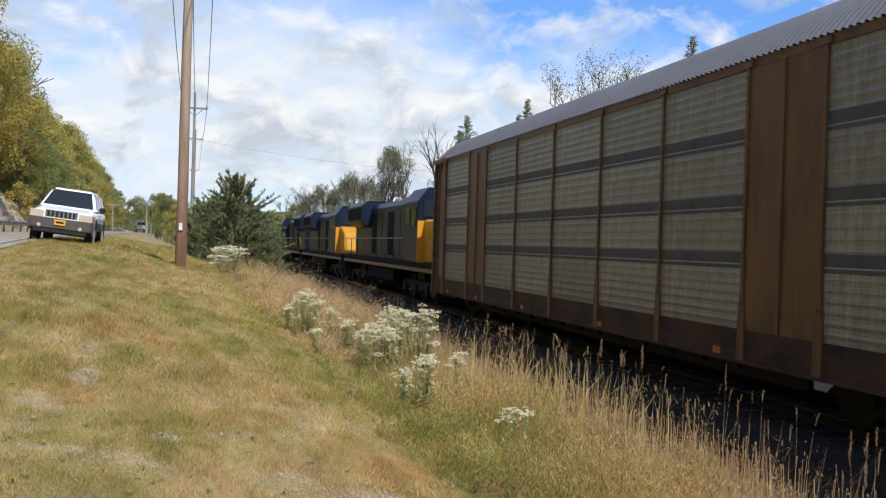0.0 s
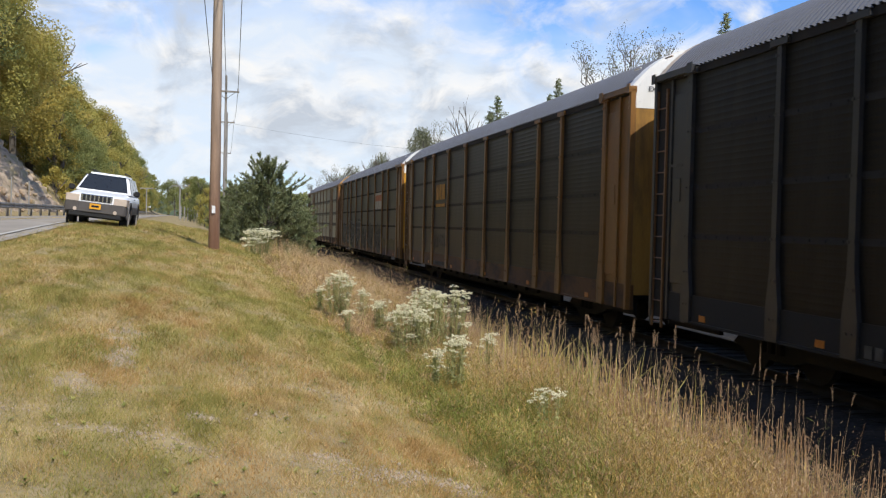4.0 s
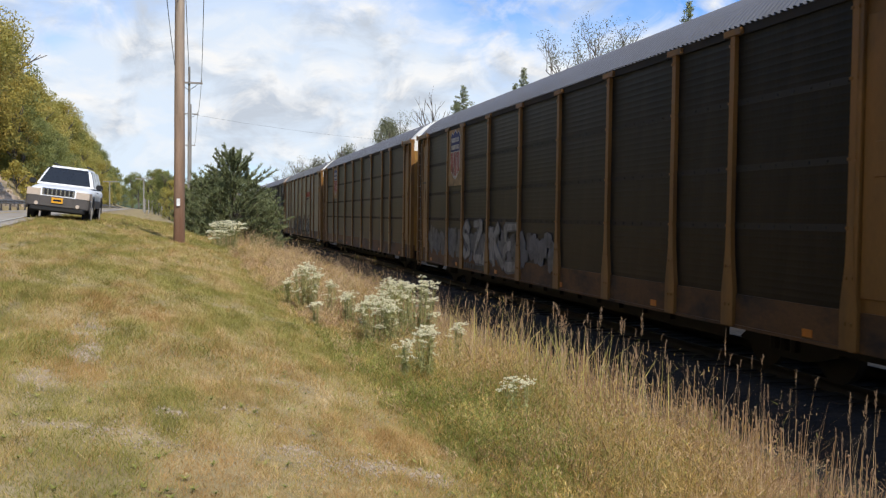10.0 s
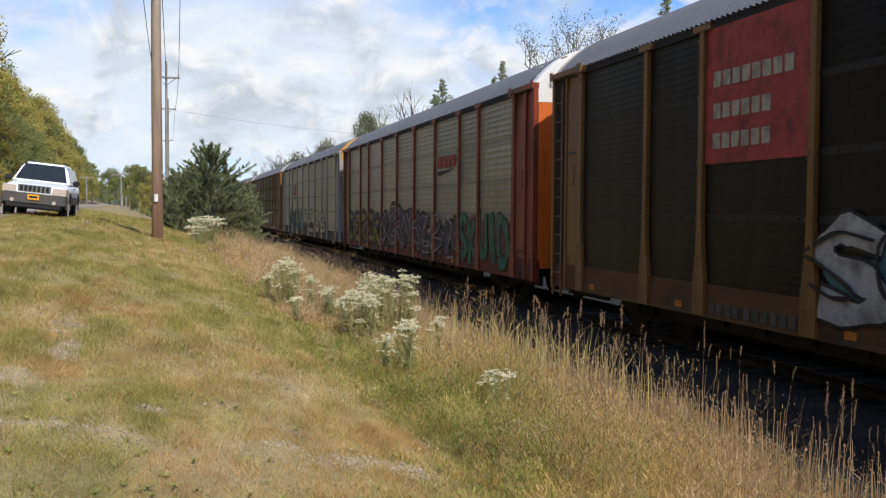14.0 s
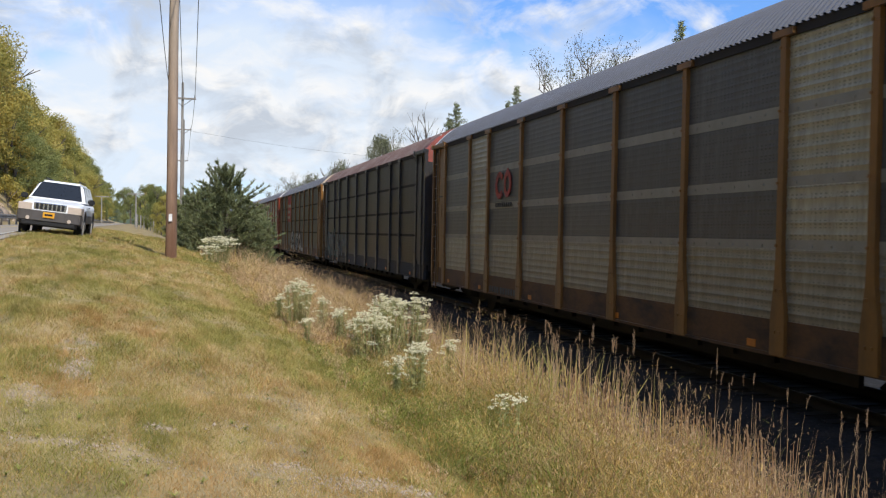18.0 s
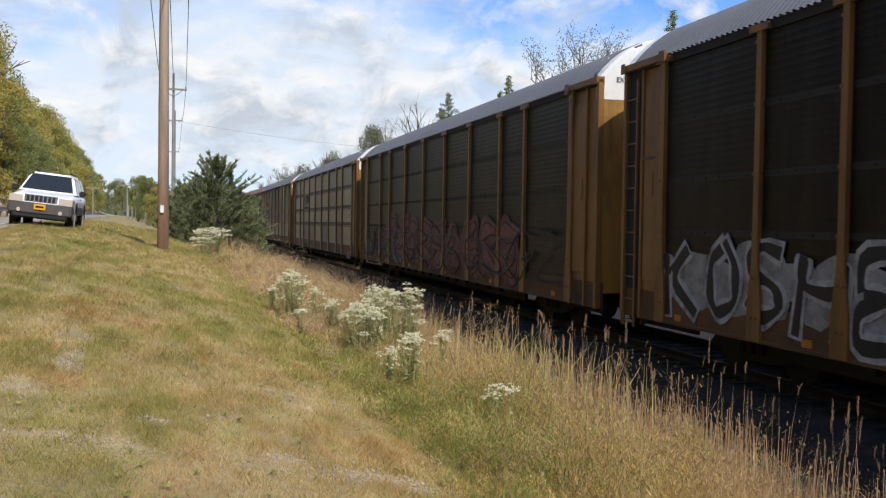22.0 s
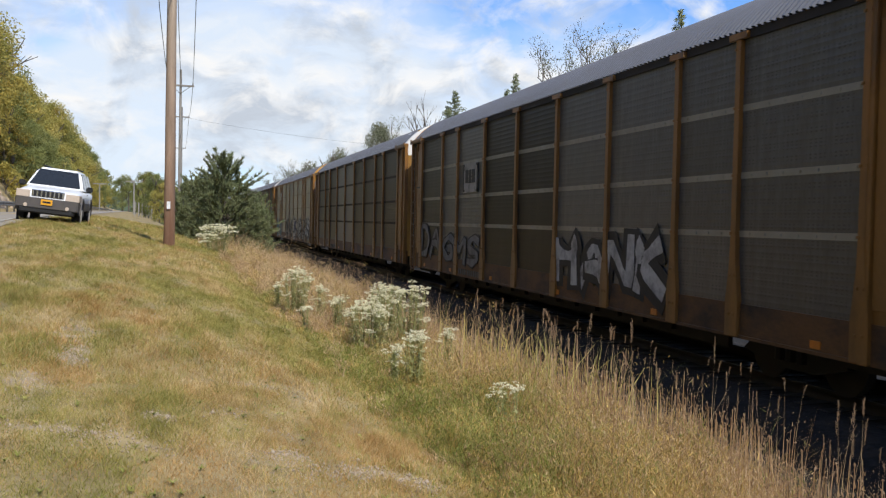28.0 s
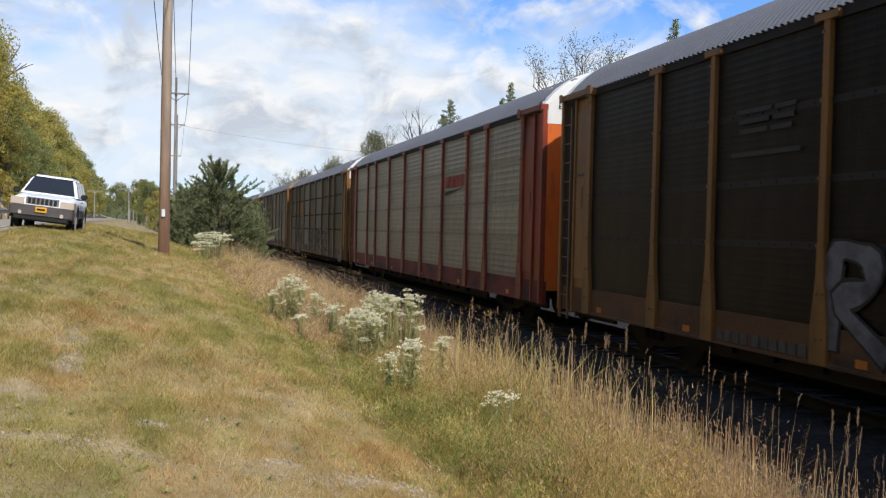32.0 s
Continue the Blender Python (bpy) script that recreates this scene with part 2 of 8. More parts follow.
# near-black: shade put into the colour of inner walls and the ladder sheet
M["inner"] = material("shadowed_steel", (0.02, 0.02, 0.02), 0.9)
# sill paints: grime, plus the deep shade low down put into the colour
for nm, c in (("ochre", (0.115, 0.053, 0.014)), ("brown", (0.085, 0.038, 0.014)), ("red", (0.19, 0.031, 0.011)), ("greypaint", (0.085, 0.078, 0.068)), ("black", (0.009, 0.009, 0.009))):
    M["sill_" + nm] = material("grimy_shaded_sill_" + nm, c, 0.75, vary=0.3, scale=1.2, fine=22, dirt=(0.018, 0.012, 0.008), dirt_amount=0.5, dirt_scale=1.4, stretch=(1, 0.5, 1))
for nm in ("ochre", "brown", "red", "black", "greypaint", "sill_ochre", "sill_red", "sill_black"):
    b = M[nm].node_tree.nodes["Principled BSDF"]          # road dust, plus distance haze put in as sheen at a glancing angle
    b.inputs["Sheen Weight"].default_value, b.inputs["Sheen Roughness"].default_value = 0.15, 0.28
    b.inputs["Sheen Tint"].default_value = (0.86, 0.78, 0.70, 1)
PANEL_STYLES = dict(light=((0.30, 0.285, 0.225), (0.15, 0.14, 0.11)), mid=((0.092, 0.095, 0.098), (0.055, 0.054, 0.049)),
                    dark=((0.0100, 0.0096, 0.0094), (0.020, 0.0165, 0.013)), black=((0.0100, 0.0100, 0.0110), (0.018, 0.016, 0.014)),
                    tan=((0.18, 0.168, 0.125), (0.10, 0.09, 0.065)), bright=((0.33, 0.32, 0.255), (0.17, 0.165, 0.13)))
RIBBED = ("light", "bright", "tan")


def panel_material(name, colour, dirt):
    """Galvanised side panel: pressed sheet with rows of small slots, grime in streaks."""
    m = material(name, colour, 0.40, metal=0.3, vary=0.30, scale=2.2, fine=24, dirt=dirt, dirt_amount=0.42, dirt_scale=2.4,
                 stretch=(1, 1, 0.22), tint=0.15)
    nt = m.node_tree
    bsdf = nt.nodes["Principled BSDF"]
    src = bsdf.inputs["Base Color"].links[0].from_socket
    bsdf.inputs["Specular IOR Level"].default_value = 0.5 if max(colour) > 0.05 else 0.20
    # sheen again stands in for the haze that pales far panels
    bsdf.inputs["Sheen Weight"].default_value, bsdf.inputs["Sheen Roughness"].default_value = 0.15 if max(colour) > 0.05 else 0.08, 0.28
    bsdf.inputs["Sheen Tint"].default_value = (0.86, 0.80, 0.72, 1)
    tc = nt.nodes.new("ShaderNodeTexCoord")
    sep = nt.nodes.new("ShaderNodeSeparateXYZ")
    nt.links.new(tc.outputs["Object"], sep.inputs[0])

    def wave(socket, period, level):
        a = nt.nodes.new("ShaderNodeMath"); a.operation = 'MULTIPLY'; a.inputs[1].default_value = 2 * math.pi / period
        nt.links.new(socket, a.inputs[0])
        b = nt.nodes.new("ShaderNodeMath"); b.operation = 'SINE'
        nt.links.new(a.outputs[0], b.inputs[0])
        c = nt.nodes.new("ShaderNodeMath"); c.operation = 'GREATER_THAN'; c.inputs[1].default_value = level
        nt.links.new(b.outputs[0], c.inputs[0])
        return c.outputs[0]

    def times(a, b):
        c = nt.nodes.new("ShaderNodeMath"); c.operation = 'MULTIPLY'
        nt.links.new(a, c.inputs[0]); nt.links.new(b, c.inputs[1])
        return c.outputs[0]

    slots = times(wave(sep.outputs["Y"], 0.105, 0.2), wave(sep.outputs["Z"], 0.052, 0.1))
    rows = times(slots, wave(sep.outputs["Z"], 0.19, -0.3))
    groups = times(rows, wave(sep.outputs["Y"], 0.53, -0.75))
    amount = nt.nodes.new("ShaderNodeMath"); amount.operation = 'MULTIPLY'; amount.inputs[1].default_value = 0.72
    nt.links.new(groups, amount.inputs[0])
    mx = nt.nodes.new("ShaderNodeMix"); mx.data_type = 'RGBA'
    nt.links.new(amount.outputs[0], mx.inputs["Factor"])
    nt.links.new(src, mx.inputs["A"])
    mx.inputs["B"].default_value = (*[c * 0.45 for c in colour], 1)
    nt.links.new(mx.outputs["Result"], bsdf.inputs["Base Color"])
    return m


for style, (c, d) in PANEL_STYLES.items():
    M["panel_" + style] = panel_material("perforated_panel_" + style, c, d)


# ---- mesh helpers ----
def box(bm, x0, x1, y0, y1, z0, z1):
    v = [bm.verts.new((x, y, z)) for x in (x0, x1) for y in (y0, y1) for z in (z0, z1)]
    for f in ((0, 1, 3, 2), (4, 6, 7, 5), (0, 4, 5, 1), (2, 3, 7, 6), (0, 2, 6, 4), (1, 5, 7, 3)):
        bm.faces.new([v[i] for i in f])


def rod(bm, a, b, r0, r1=None, sides=8, caps=True):
    a, b = Vector(a), Vector(b)
    r1 = r0 if r1 is None else r1
    q = (b - a).to_track_quat("Z", "Y")
    rings = []
    for p, r in ((a, r0), (b, r1)):
        rings.append([bm.verts.new(p + q @ Vector((r * math.cos(i * 2 * math.pi / sides), r * math.sin(i * 2 * math.pi / sides), 0)))
                      for i in range(sides)])
    for i in range(sides):
        j = (i + 1) % sides
        bm.faces.new((rings[0][i], rings[0][j], rings[1][j], rings[1][i]))
    if caps:
        bm.faces.new(rings[0][::-1])
        bm.faces.new(rings[1])


def prism(bm, outline, axis, a, b):
    """Extrudes an outline of 2D points along an axis (0: outline is y,z; 1: x,z; 2: x,y)."""
    def at(p, s):
        return {0: (s, p[0], p[1]), 1: (p[0], s, p[1]), 2: (p[0], p[1], s)}[axis]
    r0 = [bm.verts.new(at(p, a)) for p in outline]
    r1 = [bm.verts.new(at(p, b)) for p in outline]
    n = len(outline)
    for i in range(n):
        j = (i + 1) % n
        bm.faces.new((r0[i], r0[j], r1[j], r1[i]))
    bm.faces.new(r0[::-1])
    bm.faces.new(r1)


def bevelled(bm, width, segments=1):
    bmesh.ops.bevel(bm, geom=bm.edges[:], offset=width, segments=segments, affect='EDGES', clamp_overlap=True)


def finish(name, bm, smooth=False):
    bmesh.ops.recalc_face_normals(bm, faces=bm.faces[:])
    me = bpy.data.meshes.new(name)
    bm.to_mesh(me)
    bm.free()
    if smooth:
        me.polygons.foreach_set("use_smooth", [True] * len(me.polygons))
    return me


def part(name, bm, mat, parent, label="", smooth=False):
    """Links a bmesh (or a mesh) as one object under a thing or a part."""
    me = bm if isinstance(bm, bpy.types.Mesh) else finish(name, bm, smooth)
    ob = new(name, me)
    if not me.materials:
        me.materials.append(None)
    ob.material_slots[0].link = 'OBJECT'
    ob.material_slots[0].material = mat
    ob.parent = parent
    if label:
        ob["label"] = label
    return ob


def raw_mesh(name, verts, faces, mat, mat_index=None, smooth=False):
    """A mesh straight from arrays: verts n x 3, faces m x k."""
    me = bpy.data.meshes.new(name)
    verts = np.asarray(verts, dtype=np.float32)
    faces = np.asarray(faces, dtype=np.int32)
    me.vertices.add(len(verts))
    me.vertices.foreach_set("co", verts.ravel())
    me.loops.add(faces.size)
    me.loops.foreach_set("vertex_index", faces.ravel())
    me.polygons.add(len(faces))
    k = faces.shape[1]
    me.polygons.foreach_set("loop_start", np.arange(0, faces.size, k, dtype=np.int32))
    me.polygons.foreach_set("loop_total", np.full(len(faces), k, dtype=np.int32))
    for m in (mat if isinstance(mat, (list, tuple)) else [mat]):
        me.materials.append(m)
    if mat_index is not None:
        me.polygons.foreach_set("material_index", np.asarray(mat_index, dtype=np.int32))
    if smooth:
        me.polygons.foreach_set("use_smooth", np.ones(len(faces), dtype=bool))
    me.update(calc_edges=True)
    me.validate()
    return me


def thing(name, label, category, group="", m=None):
    ob = new(name)
    ob.empty_display_size = 0.2
    if m is not None:
        ob.matrix_world = m
    return tagged(ob, label, category, group)


# ---- the lie of the land ----
SIDE_X = 8.17                  # near side of the train, abreast of the camera
TRACK_X = SIDE_X + 1.57
CURVE = 4900.0                 # radius of the gentle bend to the left
BEND_END = 150.0


def bend(y):
    """How far the track has swung to the left at y."""
    y = np.maximum(y, 0.0)
    near = np.minimum(y, BEND_END)
    return near ** 2 / (2 * CURVE) + (y - near) * BEND_END / CURVE


def smooth(a, b, x):
    s = np.clip((x - a) / (b - a), 0, 1)
    return s * s * (3 - 2 * s)


ROAD_SWING = 0.05
U = np.array((-400, -120, -60, -34, -22, -15, -11.5, -10.2, -9.4, -3.6, -2.0, -1.0, 0.0, 0.7, 1.3, 2.0, 3.5, 5.0, 6.4, 7.4, 16, 24, 60, 400))
Z = np.array((60, 36, 24, 15, 9.5, 5.0, 1.7, 1.36, 1.33, 1.36, 1.22, 1.08, 0.92, 0.80, 0.68, 0.50, 0.10, -0.25, -0.55, -0.60, -0.6, 0.2, 1.5, 6.0))


def road_shift(y):
    return ROAD_SWING * np.maximum(y, 0.0)


def ground_z(x, y):
    x, y = np.asarray(x, float), np.asarray(y, float)
    left = x + road_shift(y)
    right = x + bend(y)
    k = smooth(0.0, 5.0, x + 0.5 * (road_shift(y) + bend(y)))
    u = left * (1 - k) + right * k
    z = np.interp(u, U, Z)
    # the hillside rises only some way down the road
    hill = np.maximum(z - 1.6, 0) * (u < -10)
    z = z - hill * 0.6 * smooth(300, 480, y)
    z = z + (0.026 * np.clip(y, -5, 30) + 0.006 * np.clip(y - 30, 0, 170)) * (1 - k)
    wob = 0.035 * np.sin(1.3 * x + 0.7 * y) * np.sin(0.9 * y - 0.4 * x) + 0.02 * np.sin(3.1 * x - 1.7 * y)
    on_road = (u > -10.4) & (u < -2.6)
    return z + np.where(on_road, 0.0, wob) * (np.abs(u) < 40)


def gz(x, y):
    return float(ground_z(x, y))


def spread(fine0, fine1, step, far, growth=1.18):
    mid = list(np.arange(fine0, fine1 + 1e-6, step))
    out, d, s = [], 0.0, step
    while d < far:
        s *= growth
        d += s
        out.append(d)
    return np.array([fine0 - d for d in out[::-1]] + mid + [fine1 + d for d in out])


def sheet(xs, ys, zfun, mat, name):
    X, Y = np.meshgrid(xs, ys)
    V = np.stack([X, Y, zfun(X, Y)], -1).reshape(-1, 3)
    n, m = len(xs), len(ys)
    i = np.arange(n - 1)
    j = np.arange(m - 1)
    I, J = np.meshgrid(i, j)
    a = (J * n + I).ravel()
    F = np.stack([a, a + 1, a + n + 1, a + n], -1)
    return raw_mesh(name, V, F, mat, smooth=True)


# soil, thatch and bare gravel spots under the grass
m = material("dry_turf", (0.30, 0.235, 0.115), 0.95, vary=0.4, scale=2.2, fine=26.0, bump=0.03, dirt=(0.34, 0.28, 0.21), dirt_amount=0.2,
             dirt_scale=2.6, alt=(0.29, 0.225, 0.115), space="World")
M["turf"] = m
ground = tagged(new("ground", sheet(spread(-18, 16, 0.4, 2400), spread(-12, 70, 0.5, 2400), ground_z, M["turf"], "ground")),
                "rolling roadside ground with dry patchy turf and bare spots", "ground", kind="structure")

# road
M["asphalt"] = material("worn_asphalt", (0.31, 0.275, 0.23), 0.9, vary=0.15, scale=0.6, fine=40, bump=0.004, dirt=(0.34, 0.31, 0.27), dirt_amount=0.3, space="World")
M["roadwhite"] = material("road_marking_white", (0.46, 0.43, 0.38), 0.7, vary=0.15, scale=8)
M["roadyellow"] = material("road_marking_yellow", (0.55, 0.36, 0.05), 0.7, vary=0.15, scale=8)


def strip(name, u0, u1, y0, y1, lift, mat, steps=80, nu=6):
    ys = y0 + (y1 - y0) * np.linspace(0, 1, steps) ** 1.6
    us = np.linspace(u0, u1, nu)
    UU, YY = np.meshgrid(us, ys)
    XX = UU - road_shift(YY)
    ZZ = ground_z(XX, YY) + lift
    V = np.stack([XX, YY, ZZ], -1).reshape(-1, 3)
    I, J = np.meshgrid(np.arange(nu - 1), np.arange(steps - 1))
    a = (J * nu + I).ravel()
    return raw_mesh(name, V, np.stack([a, a + 1, a + nu + 1, a + nu], -1), mat, smooth=True)


road = tagged(new("road", strip("road", -9.3, -3.35, -60, 420, 0.03, M["asphalt"])), "two-lane grey asphalt highway", "road", kind="structure")
for nm, u, mat in (("edge_line", -3.85, M["roadwhite"]), ("edge_line", -8.9, M["roadwhite"]), ("centre_line", -6.3, M["roadyellow"]), ("centre_line", -6.55, M["roadyellow"])):
    ob = tagged(new(nm, strip(nm, u, u + 0.12, -60, 420, 0.036, mat, nu=2)), kind="structure")
    ob.parent = road

# stone coloured near black: the train's shade is put into the colour
M["ballast"] = material("shade_black_ballast", (0.02, 0.018, 0.016), 0.95, vary=0.4, scale=9, fine=28, bump=0.05, dirt=(0.045, 0.034, 0.024), dirt_amount=0.3, space="World")
for nm in ("asphalt", "turf", "ballast"):
    M[nm].node_tree.nodes["Principled BSDF"].inputs["Specular IOR Level"].default_value = 0.15

# ballast bed, sleepers and rails


def along_track(name, profile, y0, y1, mat, steps=60, closed=False):
    ys = np.linspace(y0, y1, steps)
    pts = np.array(profile)
    n = len(pts)
    V = []
    for y in ys:
        b = float(bend(y))
        V += [(TRACK_X + p[0] - b, y, p[1]) for p in pts]
    F = []
    for j in range(steps - 1):
        for i in range(n if closed else n - 1):
            k = (i + 1) % n
            F.append((j * n + i, j * n + k, (j + 1) * n + k, (j + 1) * n + i))
    return raw_mesh(name, V, F, mat)


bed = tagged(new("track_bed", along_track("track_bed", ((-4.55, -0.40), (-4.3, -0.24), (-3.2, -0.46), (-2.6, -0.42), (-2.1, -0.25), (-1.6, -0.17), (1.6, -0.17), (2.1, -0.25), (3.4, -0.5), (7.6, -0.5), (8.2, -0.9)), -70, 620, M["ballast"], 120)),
             "raised bed of crushed-stone ballast, coloured near black for the train's shade", "track bed", kind="structure")
for dx in (-0.75, 0.75):
    rp = [(dx + a, b) for a, b in ((-0.07, -0.17), (-0.012, -0.15), (-0.012, -0.05), (-0.036, -0.04), (-0.036, 0.0), (0.036, 0.0), (0.036, -0.04), (0.012, -0.05), (0.012, -0.15), (0.07, -0.17))]
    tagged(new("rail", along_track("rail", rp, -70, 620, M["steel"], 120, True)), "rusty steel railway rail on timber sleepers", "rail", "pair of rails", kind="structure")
# creosoted wood, darkened further so it sinks into the train's shade
M["sleeper"] = material("creosoted_timber_shaded", (0.012, 0.009, 0.007), 0.95, vary=0.35, scale=8, fine=60, bump=0.004, stretch=(1, 0.2, 1))
bm = bmesh.new()
box(bm, -1.3, 1.3, -0.11, 0.11, -0.09, 0.09)
sleeper_mesh = finish("sleeper", bm)
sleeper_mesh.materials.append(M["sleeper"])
for i in range(150):
    y = -4 + i * 0.56
    ob = new("sleeper", sleeper_mesh)
    ob.matrix_world = pose(TRACK_X - float(bend(y)), y, -0.245, 0, 0, math.degrees(min(y, 150) / CURVE) if y > 0 else 0)
    ob.parent = bed


# ---- the train ----
FRONT0 = 33.38                 # y of the first auto carrier's front at the start
CAR = 27.8                     # over the couplers
BODY = 26.6
SILL, FLOOR, EAVE, HALF = 0.64, 1.17, 5.36, 1.57
BAYS = (2.9, 1.9, 2.8, 2.8, 2.8, 2.8, 2.8, 1.9, 2.9)
END = (BODY - sum(BAYS)) / 2
ROWS = ((FLOOR, 2.22), (2.28, 3.12), (3.18, 4.16), (4.22, EAVE - 0.12))
ARCH = [(-HALF + 2 * HALF * i / 16, EAVE + 0.88 * (1 - abs(-1 + i / 8) ** 2.3)) for i in range(17)]
shapes = {}


def shape(key, make):
    if key not in shapes:
        shapes[key] = make()
    return shapes[key]


def roof_shape():
    pitch = 0.155
    n = int(BODY / pitch)
    arch = [(x * 1.02, z + 0.012) for x, z in ARCH]
    V, F = [], []
    k = len(arch)
    stations = []
    for j in range(n):
        for f, lift in ((0.0, 0.0), (0.36, 0.0), (0.50, 0.055), (0.86, 0.055)):
            stations.append((-BODY / 2 + 0.28 + (BODY - 0.56) * (j + f) / n, lift))
    stations.append((BODY / 2 - 0.28, 0.0))
    for y, lift in stations:
        for x, z in arch:
            nx, nz = math.copysign(min(1.0, abs(x / HALF) ** 3), x), 1.0 - 0.6 * abs(x / HALF) ** 3
            V.append((x + lift * nx, y, z + lift * nz))
    for j in range(len(stations) - 1):
        for i in range(k - 1):
            a = j * k + i
            F.append((a, a + 1, a + k + 1, a + k))
    return raw_mesh("roof", V, F, None)


def gable_shape(z0, z1, thick, inset=0.0):
    """A slice of the end wall between two heights, with the arched top."""
    bm = bmesh.new()
    w = HALF - inset
    if z1 is None:
        line = [(-w, z0)] + [(x * w / HALF, z - inset) for x, z in ARCH] + [(w, z0)]
        prism(bm, line, 1, -thick / 2, thick / 2)
    else:
        box(bm, -w, w, -thick / 2, thick / 2, z0, z1)
    for z in np.arange(z0 + 0.15, (z1 or 5.9) - 0.05, 0.35):      # rivets in two columns
        for x in (-w + 0.12, -w + 0.62, w - 0.12, w - 0.62):
            box(bm, x - 0.014, x + 0.014, -thick / 2 - 0.012, thick / 2 + 0.012, z - 0.014, z + 0.014)
    return finish("end_wall", bm)


def hoop_shape():
    """The arched edge trim at the end of the roof."""
    bm = bmesh.new()
    out = [(x * 1.035, z + 0.05) for x, z in ARCH]
    inn = [(x * 0.93, z - 0.07) for x, z in ARCH]
    prism(bm, out + inn[::-1], 1, -0.16, 0.16)
    return finish("roof_hoop", bm)


def post_shape():
    """A side post: a folded channel with a cap over the eave and a flared foot."""
    bm = bmesh.new()
    x0 = -HALF - 0.075
    line = [(-0.062, EAVE - 0.05), (0.062, EAVE - 0.05), (0.068, 2.3), (0.085, 1.8), (0.17, 1.2), (0.17, SILL + 0.02), (-0.17, SILL + 0.02), (-0.17, 1.2), (-0.085, 1.8), (-0.068, 2.3)]
    prism(bm, line, 0, x0, -HALF + 0.03)
    box(bm, x0 - 0.02, -HALF + 0.03, -0.24, 0.24, EAVE - 0.11, EAVE - 0.01)
    for z in (1.0, 1.6, 2.25, 3.15, 4.19, 5.1):
        for y in (-0.06, 0.06):
            box(bm, x0 - 0.015, x0, y - 0.02, y + 0.02, z - 0.02, z + 0.02)
    return finish("post", bm)


def panel_shape(w, z0, z1, rib=0.012):
    """A pressed sheet with horizontal ribs, its origin at its middle."""
    h = z1 - z0
    ribs = max(4, int(h / (0.145 if rib > 0.008 else 0.105)))
    prof = []
    for i in range(ribs):
        a = -h / 2 + h * i / ribs
        s = h / ribs
        prof += [(0.0, a), (0.0, a + 0.68 * s), (-rib, a + 0.76 * s), (-rib * 0.9, a + 0.82 * s)]
    prof.append((0.0, h / 2))
    V = [(x, y, z) for x, z in prof for y in (-w / 2, w / 2)]
    F = [(2 * i, 2 * i + 1, 2 * i + 3, 2 * i + 2) for i in range(len(prof) - 1)]
    return raw_mesh("panel", V, F, None)


def plate_shape(w):
    """A flat plate that fills a bay from floor to eave, with folded edges."""
    bm = bmesh.new()
    box(bm, -HALF - 0.02, -HALF + 0.02, -w / 2, w / 2, FLOOR, EAVE - 0.1)
    box(bm, -HALF - 0.05, -HALF - 0.02, -0.03, 0.03, FLOOR, EAVE - 0.12)
    return finish("cover_plate", bm)


def corner_shape():
    """The closed end bay: sheet with vertical folds, a door leaf and a deep edge channel (front end; mirrored for the rear)."""
    y1 = BODY / 2
    out = []
    for nm, dims in (("corner_panel", (-HALF, -HALF + 0.05, y1 - END, y1, SILL, EAVE - 0.05)), ("corner_channel", (-HALF - 0.07, -HALF, y1 - END, y1 - END + 0.14, SILL, EAVE - 0.05)),
                     ("corner_door", (-HALF - 0.03, -HALF, y1 - 1.34, y1 - 0.76, 1.35, EAVE - 0.4)), ("corner_rib", (-HALF - 0.05, -HALF, y1 - 0.72, y1 - 0.64, SILL, EAVE - 0.1)),
                     ("edge_post", (-HALF - 0.09, -HALF + 0.02, y1 - 0.09, y1 + 0.02, SILL, EAVE)), ("placard_frame", (-HALF - 0.045, -HALF - 0.03, y1 - 1.12, y1 - 0.84, 2.9, 3.35))):
        bm = bmesh.new()
        box(bm, *dims)
        bevelled(bm, 0.006)
        out.append((nm, finish(nm, bm)))
    return out


def bracket_shape():
    bm = bmesh.new()
    y1 = BODY / 2
    box(bm, -HALF - 0.13, -HALF + 0.04, y1 - END - 0.15, y1 + 0.02, EAVE - 0.07, EAVE + 0.05)
    box(bm, -HALF - 0.15, -HALF - 0.13, y1 - END - 0.15, y1 - END + 0.05, EAVE - 0.1, EAVE + 0.09)
    box(bm, -HALF - 0.15, -HALF - 0.13, y1 - 0.1, y1 + 0.05, EAVE - 0.1, EAVE + 0.09)
    return finish("top_bracket", bm)


def ladder_shape(wide=0.42):
    bm = bmesh.new()
    for y in (0.0, wide):
        box(bm, -0.02, 0.02, y - 0.025, y + 0.025, 0.45, EAVE - 0.25)
    z = 0.55
    while z < EAVE - 0.3:
        rod(bm, (0, 0, z), (0, wide, z), 0.014, sides=5)
        z += 0.42
    return finish("ladder", bm)


def sill_shape():
    bm = bmesh.new()
    prism(bm, [(-HALF - 0.02, SILL), (-HALF - 0.02, FLOOR), (-HALF + 0.10, FLOOR), (-HALF + 0.10, SILL)], 1, -BODY / 2, BODY / 2)
    box(bm, -HALF - 0.05, -HALF - 0.02, -BODY / 2 + END, BODY / 2 - END, SILL, SILL + 0.05)
    return finish("side_sill", bm)


def eave_shape():
    bm = bmesh.new()
    box(bm, -HALF - 0.03, -HALF + 0.05, -BODY / 2, BODY / 2, EAVE - 0.12, EAVE + 0.02)
    return finish("eave_rail", bm)


